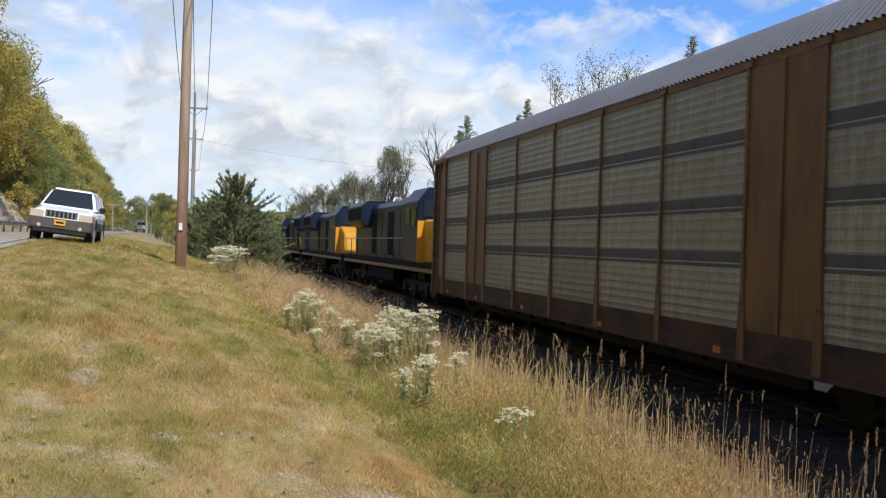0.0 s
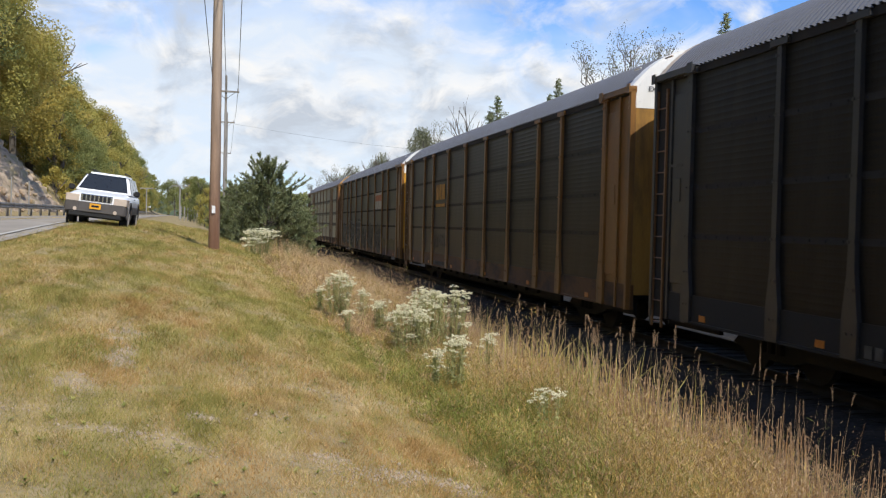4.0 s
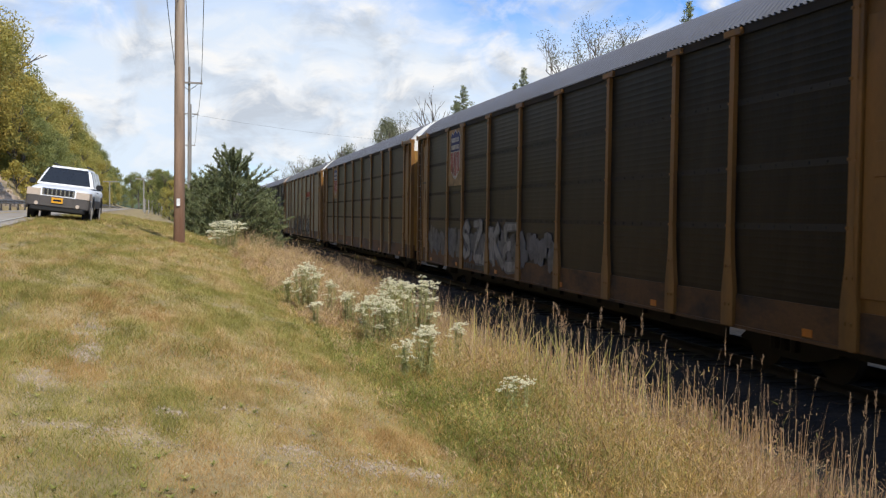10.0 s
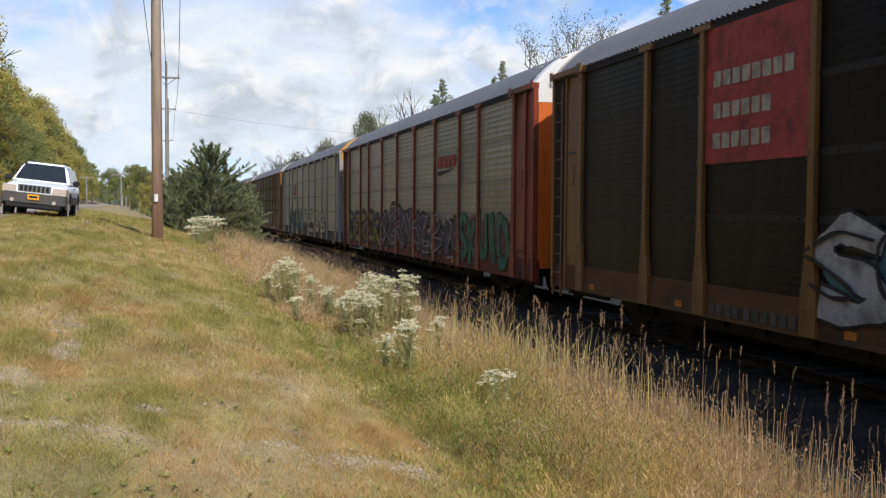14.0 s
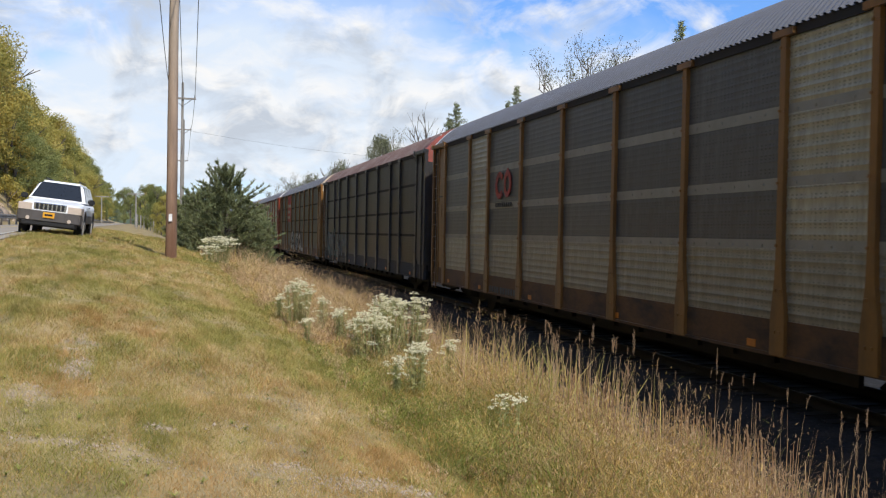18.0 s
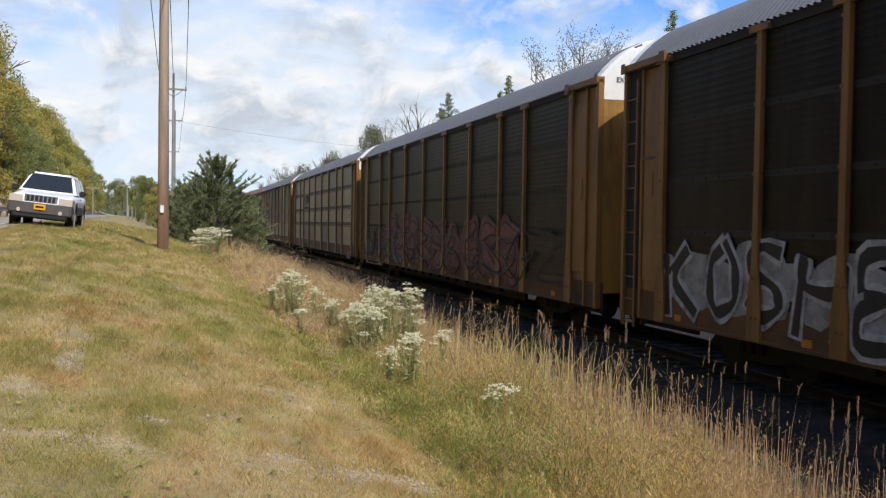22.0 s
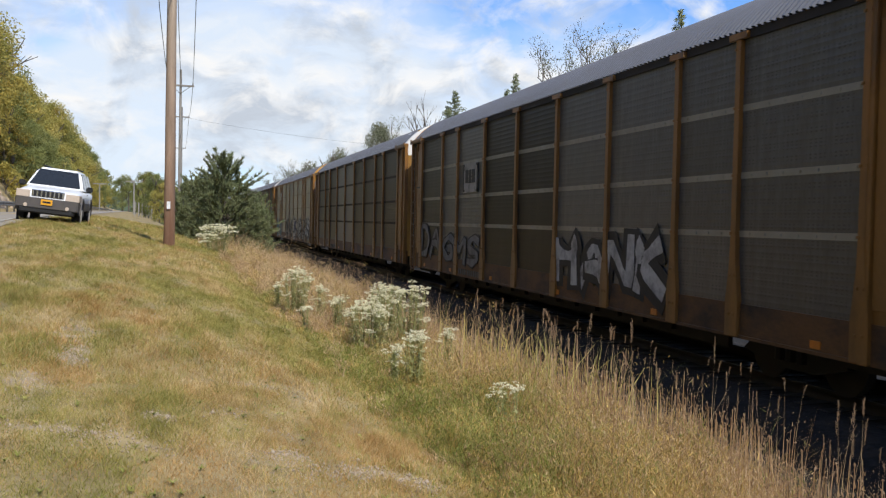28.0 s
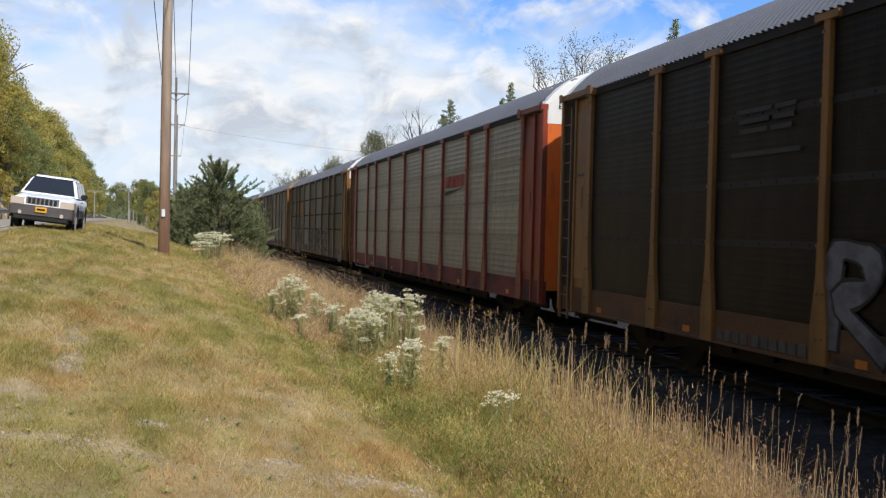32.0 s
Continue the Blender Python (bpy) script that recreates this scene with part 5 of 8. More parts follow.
def off_roader(label):
    """A white sport-utility car, its nose towards -y, standing on z = 0."""
    car = thing("parked_car", label, "car")

    # body shell: rounded cross sections from nose to tail
    V, F, k = [], [], 20
    stations = ((-2.30, 0.74, 0.62, 0.86), (-2.27, 0.80, 0.58, 0.94), (-2.18, 0.855, 0.54, 1.00), (-1.95, 0.885, 0.50, 1.045), (-1.5, 0.90, 0.48, 1.09), (-1.02, 0.90, 0.48, 1.135),
                (0.0, 0.90, 0.48, 1.15), (1.2, 0.90, 0.48, 1.16), (1.95, 0.89, 0.50, 1.16), (2.20, 0.86, 0.54, 1.14), (2.28, 0.80, 0.60, 1.06))
    for y, w, z0, z1 in stations:
        zc, hz = (z0 + z1) / 2, (z1 - z0) / 2
        for i in range(k):
            a = 2 * math.pi * i / k
            c, q = math.cos(a), math.sin(a)
            V.append((w * math.copysign(abs(c) ** 0.36, c), y, zc + hz * math.copysign(abs(q) ** 0.42, q)))
    for j in range(len(stations) - 1):
        for i in range(k):
            F.append((j * k + i, j * k + (i + 1) % k, (j + 1) * k + (i + 1) % k, (j + 1) * k + i))
    bm = bmesh.new()
    bv = [bm.verts.new(v) for v in V]
    for f in F:
        bm.faces.new([bv[i] for i in f])
    bm.faces.new(bv[:k])
    bm.faces.new(bv[-k:])
    part("body", bm, M["carwhite"], car, "white painted body", smooth=True)
    for x in (-0.3, 0.3):
        bm = bmesh.new(); prism(bm, [(x - 0.02, -2.16), (x * 1.7 - 0.02, -1.05), (x * 1.7 + 0.02, -1.05), (x + 0.02, -2.16)], 2, 1.0, 1.02)
        for v in bm.verts:
            v.co.z += 0.115 * (v.co.y + 2.16) / 1.11
        part("hood_crease", bm, M["carwhite"], car)
    for sx in (-1, 1):
        for y in (-1.36, 1.33):
            bm = bmesh.new()
            outline = [(y + 0.47 * math.cos(a), 0.40 + 0.46 * math.sin(a)) for a in np.linspace(0, math.pi, 13)]
            prism(bm, outline, 0, min(sx * 0.70, sx * 0.906), max(sx * 0.70, sx * 0.906))
            part("wheel_arch", bm, M["rubber"], car, "dark wheel arch")
            bm = bmesh.new()
            rim_out = [(y + 0.52 * math.cos(a), 0.40 + 0.51 * math.sin(a)) for a in np.linspace(0, math.pi, 13)]
            prism(bm, rim_out + outline[::-1], 0, min(sx * 0.86, sx * 0.925), max(sx * 0.86, sx * 0.925))
            part("arch_flare", bm, M["cargrey"], car, "grey plastic wheel-arch flare")
    bm = bmesh.new()
    base = [(-0.84, -1.05), (0.84, -1.05), (0.84, 2.22), (-0.84, 2.22)]
    top = [(-0.62, -0.22), (0.62, -0.22), (0.64, 1.95), (-0.64, 1.95)]
    vb = [bm.verts.new((x, y, 1.12)) for x, y in base]
    vt = [bm.verts.new((x, y, 1.70)) for x, y in top]
    for i in range(4):
        j = (i + 1) % 4
        bm.faces.new((vb[i], vb[j], vt[j], vt[i]))
    bm.faces.new(vt); bm.faces.new(vb[::-1])
    bmesh.ops.bevel(bm, geom=[e for e in bm.edges if e.verts[0].co.z + e.verts[1].co.z > 2.6], offset=0.09, segments=4, affect='EDGES')
    part("cabin", bm, M["carwhite"], car)

    def pane(name, corners, out):
        bm = bmesh.new()
        o = Vector(out)
        q = [Vector(c) for c in corners]
        a = [bm.verts.new(c + o * 0.012) for c in q]
        b = [bm.verts.new(c - o * 0.03) for c in q]
        bm.faces.new(a); bm.faces.new(b[::-1])
        for i in range(4):
            bm.faces.new((a[i], a[(i + 1) % 4], b[(i + 1) % 4], b[i]))
        return part(name, bm, M["carglass"], car, "dark tinted glass")

    def on_front(fx, fz):
        w = 0.84 - (0.84 - 0.62) * fz
        return (fx * w, -1.05 + 0.83 * fz, 1.12 + 0.58 * fz)
    pane("windscreen", (on_front(-0.9, 0.08), on_front(0.9, 0.08), on_front(0.88, 0.88), on_front(-0.88, 0.88)), (0, -0.57, 0.82))
    for s in (-1, 1):
        def on_side(y0, y1, fz):
            y = y0 + (y1 - y0) * fz
            return (s * (0.84 - 0.21 * fz), y, 1.12 + 0.58 * fz)
        for a0, a1, b0, b1 in ((-0.75, -0.12, 0.28, 0.25), (0.36, 0.33, 1.15, 1.08), (1.25, 1.18, 2.02, 1.82)):
            pane("side_window", (on_side(a0, a1, 0.1), on_side(b0, b1, 0.1), on_side(b0, b1, 0.86), on_side(a0, a1, 0.86)), (s * 0.94, 0, 0.34))
        bm = bmesh.new(); box(bm, s * 0.99 - 0.1, s * 0.99 + 0.1, -0.72, -0.60, 1.10, 1.26); bevelled(bm, 0.03, 2)
        part("wing_mirror", bm, M["rubber"], car, "black wing mirror")
        bm = bmesh.new(); rod(bm, (s * 0.5, -0.1, 1.76), (s * 0.5, 1.8, 1.76), 0.022, sides=6)
        part("roof_rail", bm, M["rubber"], car)
        bm = bmesh.new(); prism(bm, [(s * 0.50, -2.33), (s * 0.88, -2.30), (s * 0.93, -2.0), (s * 0.88, -1.98), (s * 0.5, -2.2)], 2, 0.77, 0.97); bevelled(bm, 0.012)
        part("headlamp", bm, M["lamp"], car, "yellowed headlamp")
        bm = bmesh.new(); box(bm, s * 0.905 - 0.02, s * 0.905 + 0.02, -0.88, 0.82, 0.55, 0.78); bevelled(bm, 0.01)
        part("side_cladding", bm, M["cargrey"], car)
        bm = bmesh.new(); box(bm, s * 0.905 - 0.01, s * 0.905 + 0.01, -0.2, 0.0, 1.0, 1.03)
        part("door_handle", bm, M["rubber"], car)
        for y in (-1.36, 1.33):
            bm = bmesh.new()
            for x0, x1, r in ((0.68, 0.88, 0.37), (0.66, 0.70, 0.33), (0.87, 0.90, 0.33)):
                rod(bm, (s * x0, y, 0.37), (s * x1, y, 0.37), r, sides=24)
            w = part("wheel", bm, M["rubber"], car, "black tyre")
            bm = bmesh.new(); rod(bm, (s * 0.89, y, 0.37), (s * 0.912, y, 0.37), 0.22, sides=16)
            part("rim", bm, M["greypaint"], w, "grey wheel rim")
    bm = bmesh.new()
    prism(bm, [(-0.93, -2.1), (-0.86, -2.32), (-0.5, -2.40), (0.5, -2.40), (0.86, -2.32), (0.93, -2.1)], 2, 0.48, 0.78); bevelled(bm, 0.03, 2)
    part("front_bumper", bm, M["cargrey"], car, "grey plastic bumper")
    bm = bmesh.new(); prism(bm, [(-0.80, -2.1), (-0.74, -2.37), (0.74, -2.37), (0.80, -2.1)], 2, 0.36, 0.50); bevelled(bm, 0.03)
    part("air_dam", bm, M["rubber"], car, "black lower air dam")
    for x in (-0.58, 0.58):
        bm = bmesh.new(); rod(bm, (x, -2.40, 0.56), (x, -2.34, 0.56), 0.055, sides=12)
        part("fog_lamp", bm, M["lamp"], car, "small round fog lamp")
    bm = bmesh.new(); prism(bm, [(-0.90, 2.1), (-0.86, 2.38), (0.86, 2.38), (0.90, 2.1)], 2, 0.48, 0.78); bevelled(bm, 0.03)
    part("rear_bumper", bm, M["cargrey"], car)
    bm = bmesh.new(); box(bm, -0.46, 0.46, -2.31, -2.26, 0.80, 1.0); bevelled(bm, 0.015)
    part("grille_surround", bm, M["chrome"], car, "chrome grille surround")
    for i in range(7):
        x = -0.36 + i * 0.12
        bm = bmesh.new(); box(bm, x - 0.038, x + 0.038, -2.325, -2.30, 0.82, 0.98); bevelled(bm, 0.008)
        part("grille_slot", bm, M["rubber"], car, "dark grille slot")
    bm = bmesh.new(); box(bm, -0.16, 0.16, -2.43, -2.405, 0.60, 0.75)
    part("number_plate", bm, M["numberplate"], car, "orange number plate")
    bm = bmesh.new(); box(bm, -0.11, 0.11, -2.434, -2.43, 0.65, 0.70)
    part("plate_bar", bm, M["locoblue"], car)
    bm = bmesh.new(); box(bm, -0.75, 0.75, -1.9, 2.0, 0.34, 0.62)
    part("underbody", bm, M["rubber"], car)
    return car


jeep = off_roader("white sport-utility car parked half on the grass verge")
JX, JY = -4.42, 32.4
jz = [gz(JX + sx * 0.78, JY + sy) for sx in (-1, 1) for sy in (-1.36, 1.33)]
lean = math.degrees(math.atan2((jz[0] + jz[1] - jz[2] - jz[3]) / 2, 1.56))
nose = math.degrees(math.atan2((jz[1] + jz[3] - jz[0] - jz[2]) / 2, 2.69))
jeep.matrix_world = pose(JX, JY, sum(jz) / 4 - 0.15, nose, lean + 1.5, 1.0) @ Matrix.Diagonal((1.0, 1.0, 1.08, 1.0))


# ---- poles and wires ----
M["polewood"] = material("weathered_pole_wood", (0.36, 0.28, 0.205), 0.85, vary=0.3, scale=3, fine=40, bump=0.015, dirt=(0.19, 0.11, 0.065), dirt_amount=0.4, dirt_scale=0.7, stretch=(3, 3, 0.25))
M["polegrey"] = material("grey_pole_wood", (0.25, 0.23, 0.20), 0.85, vary=0.2, scale=3, fine=40, stretch=(3, 3, 0.25))
M["wire"] = material("wire", (0.03, 0.03, 0.03), 0.6)
M["tag"] = material("white_tag", (0.7, 0.7, 0.68), 0.5)


def utility_pole(x, y, top, r0, r1, arm_z, label, wood="polewood", lean=0.0):
    z0 = gz(x, y) - 0.15
    pole = thing("utility_pole", label, "utility pole", "line of utility poles", pose(x, y, z0))
    n, k = 14, 14
    V, F = [], []
    for j in range(n + 1):
        f = j / n
        r = r0 + (r1 - r0) * f
        for i in range(k):
            a = 2 * math.pi * i / k
            rr = r * (1 + 0.03 * math.sin(5 * a + 9 * f) + 0.02 * math.sin(11 * f * 3 + a))
            V.append((rr * math.cos(a) + lean * f * (top - z0), rr * math.sin(a), f * (top - z0)))
    for j in range(n):
        for i in range(k):
            F.append((j * k + i, j * k + (i + 1) % k, (j + 1) * k + (i + 1) % k, (j + 1) * k + i))
    me = raw_mesh("shaft", V, F, None, smooth=True)
    part("shaft", me, M[wood], pole)
    if arm_z:
        a = arm_z - z0
        bm = bmesh.new(); box(bm, -0.75, 0.75, -0.16, -0.05, a - 0.05, a + 0.05); bevelled(bm, 0.01)
        part("cross_arm", bm, M["polegrey"], pole)
        for s in (-1, 1):
            bm = bmesh.new(); rod(bm, (s * 0.5, -0.1, a - 0.05), (0, -0.1, a - 0.45), 0.015, sides=5)
            part("arm_brace", bm, M["iron"], pole)
        for x2 in (-0.68, 0.68):
            bm = bmesh.new(); rod(bm, (x2, -0.1, a + 0.05), (x2, -0.1, a + 0.2), 0.05, 0.03, sides=8)
            part("insulator", bm, M["greypaint"], pole)
    return pole


P1 = (-0.70, 26.5)
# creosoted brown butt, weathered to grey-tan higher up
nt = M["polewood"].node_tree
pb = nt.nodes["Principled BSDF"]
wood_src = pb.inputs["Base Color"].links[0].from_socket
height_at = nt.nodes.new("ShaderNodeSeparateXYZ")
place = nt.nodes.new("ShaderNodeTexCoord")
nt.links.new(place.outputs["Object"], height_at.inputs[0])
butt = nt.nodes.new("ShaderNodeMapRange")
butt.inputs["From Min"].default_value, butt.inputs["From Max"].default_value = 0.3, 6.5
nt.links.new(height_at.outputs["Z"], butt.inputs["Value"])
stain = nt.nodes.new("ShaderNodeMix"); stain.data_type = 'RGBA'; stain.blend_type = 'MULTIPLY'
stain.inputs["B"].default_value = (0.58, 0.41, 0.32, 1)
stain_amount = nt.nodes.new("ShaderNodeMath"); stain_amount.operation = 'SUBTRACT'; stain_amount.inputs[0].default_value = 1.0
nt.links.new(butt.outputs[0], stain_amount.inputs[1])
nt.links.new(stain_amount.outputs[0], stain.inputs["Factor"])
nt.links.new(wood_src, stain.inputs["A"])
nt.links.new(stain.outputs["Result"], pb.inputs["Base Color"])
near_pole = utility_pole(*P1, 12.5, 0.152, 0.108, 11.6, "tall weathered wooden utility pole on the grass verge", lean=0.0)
bm = bmesh.new(); box(bm, -0.045, 0.045, -0.012, 0.012, -0.10, 0.10)
tag_ob = part("tag", bm, M["tag"], near_pole, "small white tag")
tag_ob.location = (-0.02, -0.175, 2.33 + 0.0112 * 26.5 - near_pole.location.z)
P2 = (-0.95, 56.0)
far_pole = utility_pole(*P2, 2.33 + 0.150 * 56, 0.085, 0.065, 2.33 + 0.1335 * 56, "wooden utility pole with a cross arm", "polegrey")
P3 = (-1.45, 92.0)
far_pole2 = utility_pole(*P3, 2.33 + 0.112 * 92, 0.16, 0.11, 2.33 + 0.1019 * 92, "distant wooden utility pole with a cross arm", "polegrey")
P4 = (-2.2, 135.0)
utility_pole(*P4, 2.33 + 0.075 * 135, 0.16, 0.11, 2.33 + 0.07 * 135, "distant wooden utility pole with a cross arm", "polegrey")


def cable(a, b, sag, r=0.018, n=20):
    V, F = [], []
    a, b = Vector(a), Vector(b)
    side = (b - a).cross(Vector((0, 0, 1))).normalized()
    for i in range(n + 1):
        f = i / n
        p = a.lerp(b, f) - Vector((0, 0, 4 * sag * f * (1 - f)))
        for c, s in ((1, 0), (-0.5, 0.87), (-0.5, -0.87)):
            V.append(p + side * r * c + Vector((0, 0, r * s)))
    for i in range(n):
        for j in range(3):
            k = (j + 1) % 3
            F.append((3 * i + j, 3 * i + k, 3 * i + 3 + k, 3 * i + 3 + j))
    return raw_mesh("wire", [tuple(v) for v in V], F, M["wire"])


arms = [(P1, 11.6), (P2, 2.33 + 0.1335 * 56 + 0.2), (P3, 2.33 + 0.1019 * 92 + 0.2), (P4, 2.33 + 0.07 * 135 + 0.2)]
for dx in (-0.68, 0.02, 0.68):
    for (pa, za), (pb, zb) in zip(arms[:-1], arms[1:]):
        w = tagged(new("overhead_wire", cable((pa[0] + dx, pa[1] - 0.1, za), (pb[0] + dx, pb[1] - 0.1, zb), 0.55)), "thin black overhead wire between the poles", "wire", "overhead wires")
    tagged(new("overhead_wire", cable((P1[0] + dx, P1[1] - 0.1, 11.6), (P1[0] + dx * 1.0 + 0.6, -25, 11.2), 0.6)), "thin black overhead wire between the poles", "wire", "overhead wires")
tagged(new("overhead_wire", cable((P3[0], P3[1], 2.33 + 0.1019 * 92), (40.0, 130.0, 2.33 + 10.8), 0.9, 0.009, 30)), "thin black wire crossing over the track", "wire", "overhead wires")

# small roadside poles with a short top arm
M["concrete"] = material("pale_post", (0.28, 0.265, 0.235), 0.8, vary=0.15, scale=4)
for i, (d, ytop, dist) in enumerate(((-0.0940, 0.0315, 150.0), (-0.0612, 0.0350, 120.0))):
    x, y = d * dist, dist
    post = thing("roadside_pole", "pale roadside pole with a short cross bar", "pole", "roadside poles", pose(x, y, gz(x, y) - 0.1))
    h = 2.33 + ytop * dist - gz(x, y) + 0.1
    bm = bmesh.new(); rod(bm, (0, 0, 0), (0, 0, h), 0.10, 0.08, sides=8)
    part("shaft", bm, M["concrete"], post)
    bm = bmesh.new(); box(bm, -1.0, 1.0, -0.06, 0.06, h - 0.14, h)
    part("cross_bar", bm, M["concrete"], post)
# pale fence panels by the road
for i in range(9):
    y = 95.0 + i * 2.0
    x = -0.0600 * 95 + i * 0.22
    pn = tagged(new("fence_panel"), "pale weathered fence panel beside the road", "fence", "roadside fence")
    pn.matrix_world = pose(x, y, gz(x, y) - 0.05, 0, 0, 0)
    bm = bmesh.new(); box(bm, -0.04, 0.04, -0.04, 0.04, 0, 1.5)
    part("post", bm, M["concrete"], pn)
    for j in range(4):
        bm = bmesh.new(); box(bm, -0.02, 0.02, 0, 2.0, 0.25 + j * 0.32, 0.47 + j * 0.32)
        part("rail", bm, M["concrete"], pn)

# guard rail along the far side of the road
M["guard"] = material("weathered_guard_rail", (0.20, 0.185, 0.16), 0.6, metal=0.3, vary=0.2, scale=2, dirt=(0.10, 0.075, 0.05), dirt_amount=0.3)
prof = [(0.0, 0.46), (0.06, 0.50), (0.06, 0.56), (0.0, 0.60), (0.0, 0.63), (0.06, 0.67), (0.06, 0.74), (0.0, 0.78), (-0.02, 0.78), (-0.02, 0.46)]
bm = bmesh.new()
prism(bm, [(x, z) for x, z in prof], 1, 0.0, 4.0)
beam_mesh = finish("beam", bm)
bm = bmesh.new(); box(bm, -0.17, -0.03, -0.08, 0.08, -0.2, 0.76)
gpost_mesh = finish("post", bm)
for i in range(72):
    y = 20 + i * 4.0
    x = -9.75 - 0.05 * y
    seg = tagged(new("guard_rail"), "weathered steel guard rail on posts along the road", "guard rail", "guard rail sections")
    seg.matrix_world = pose(x, y, gz(x, y), 0, 0, 2.86)
    part("beam", beam_mesh, M["guard"], seg)
    part("post", gpost_mesh, M["guard"], seg)
# marker posts before the rock
for (x, y) in ((-13.6, 66.0), (-12.9, 58.0)):
    mk = thing("marker_post", "thin pale marker post beside the road", "marker post", "marker posts", pose(x, y, gz(x, y) - 0.05))
    bm = bmesh.new(); rod(bm, (0, 0, 0), (0, 0, 2.3), 0.05, 0.04, sides=6)
    part("shaft", bm, M["concrete"], mk)


# ---- a white van on the road ----
def road_van():
    van = thing("white_van", "small white van driving away along the highway", "van")
    bm = bmesh.new()
    prism(bm, [(-2.4, 0.45), (-2.4, 2.0), (-2.2, 2.2), (1.2, 2.2), (1.7, 1.45), (2.5, 1.2), (2.55, 0.45)], 0, -0.95, 0.95); bevelled(bm, 0.05)
    part("body", bm, M["carwhite"], van)
    bm = bmesh.new(); box(bm, -0.75, 0.75, -2.43, -2.40, 1.35, 1.95)
    part("rear_window", bm, M["carglass"], van)
    bm = bmesh.new(); box(bm, -0.95, 0.95, -2.5, -2.38, 0.42, 0.62)
    part("bumper", bm, M["cargrey"], van)
    for s in (-1, 1):
        for y in (-1.5, 1.6):
            bm = bmesh.new(); rod(bm, (s * 0.75, y, 0.34), (s * 0.96, y, 0.34), 0.34, sides=14)
            part("wheel", bm, M["rubber"], van)
    return van


van = road_van()


# ---- grass, weeds and flowers ----
RNG = np.random.default_rng(7)


def blades(base, height, width, lean, turn, bow=0.35, segs=1, twist=None):
    """Many thin blades: base n x 3; height, width, lean (share of height), turn (direction of the lean). Returns verts and faces (triangles)."""
    n = len(base)
    dx, dy = np.cos(turn), np.sin(turn)
    face = RNG.uniform(0, np.pi, n) if twist is None else twist
    wx, wy = np.cos(face) * width / 2, np.sin(face) * width / 2
    zero = np.zeros(n)
    if segs == 1:
        a = base + np.stack([wx, wy, zero], -1)
        b = base - np.stack([wx, wy, zero], -1)
        c = base + np.stack([dx * lean * height, dy * lean * height, height], -1)
        V = np.stack([a, b, c], 1).reshape(-1, 3)
        F = np.arange(3 * n).reshape(-1, 3)
        return V, F
    lev = []
    for j in range(segs):
        f = j / segs
        off = lean * height * f ** 2 * (1 + bow)
        c = base + np.stack([dx * off, dy * off, height * f], -1)
        k = 1 - 0.55 * f
        lev += [c + np.stack([wx * k, wy * k, zero], -1), c - np.stack([wx * k, wy * k, zero], -1)]
    tip = base + np.stack([dx * lean * height * (1 + bow), dy * lean * height * (1 + bow), height * (1 - 0.25 * np.minimum(lean, 1))], -1)
    lev.append(tip)
    V = np.stack(lev, 1)
    m = 2 * segs + 1
    F = []
    o = np.arange(n) * m
    for j in range(segs - 1):
        p = 2 * j
        F += [np.stack([o + p, o + p + 1, o + p + 3], -1), np.stack([o + p, o + p + 3, o + p + 2], -1)]
    p = 2 * (segs - 1)
    F.append(np.stack([o + p, o + p + 1, o + p + 2], -1))
    return V.reshape(-1, 3), np.concatenate(F)


def stuff(name, chunks, mats, label, category):
    V, F, I, o = [], [], [], 0
    for k, (v, f) in chunks:
        V.append(v); F.append(f + o); I.append(np.full(len(f), k)); o += len(v)
    me = raw_mesh(name, np.concatenate(V), np.concatenate(F), mats, np.concatenate(I))
    return tagged(new(name, me), label, category, kind="stuff")


PATCHES = ((1.05, 5.30, 0.42, 0.26), (0.55, 5.55, 0.16, 0.12), (-0.30, 5.40, 0.26, 0.20), (-1.05, 9.3, 0.20, 0.60), (-1.1, 6.75, 0.20, 0.30), (0.45, 7.7, 0.25, 0.14),
           (-0.8, 5.5, 0.22, 0.14), (0.15, 6.4, 0.20, 0.14), (-0.9, 8.0, 0.12, 0.5), (-0.2, 6.0, 0.12, 0.12), (-1.35, 5.9, 0.16, 0.16), (0.5, 6.1, 0.13, 0.09))


def bareness(x, y):
    b = np.zeros_like(x)
    for px, py, rx, ry in PATCHES:
        d = ((x - px) / rx) ** 2 + ((y - py) / ry) ** 2
        b = np.maximum(b, np.exp(-d * 0.9))
    return b


def field(x, y, s, seed):
    """Soft patchiness in 0..1: two layers of smoothed lattice noise."""
    out = np.zeros_like(x)
    for o, (k, amp) in enumerate(((0.45 * s, 0.62), (1.1 * s, 0.38))):
        table = np.random.default_rng(seed * 10 + o).random((64, 64))
        ang = 0.6 + seed
        u = (x * np.cos(ang) - y * np.sin(ang)) * k + 900
        v = (x * np.sin(ang) + y * np.cos(ang)) * k + 900
        iu, iv = np.floor(u).astype(int), np.floor(v).astype(int)
        fu, fv = u - iu, v - iv
        fu, fv = fu * fu * (3 - 2 * fu), fv * fv * (3 - 2 * fv)
        t = lambda p, q: table[p % 64, q % 64]
        out += amp * ((t(iu, iv) * (1 - fu) + t(iu + 1, iv) * fu) * (1 - fv) + (t(iu, iv + 1) * (1 - fu) + t(iu + 1, iv + 1) * fu) * fv)
    return np.clip(0.5 + 1.5 * (out - 0.5), 0, 1)


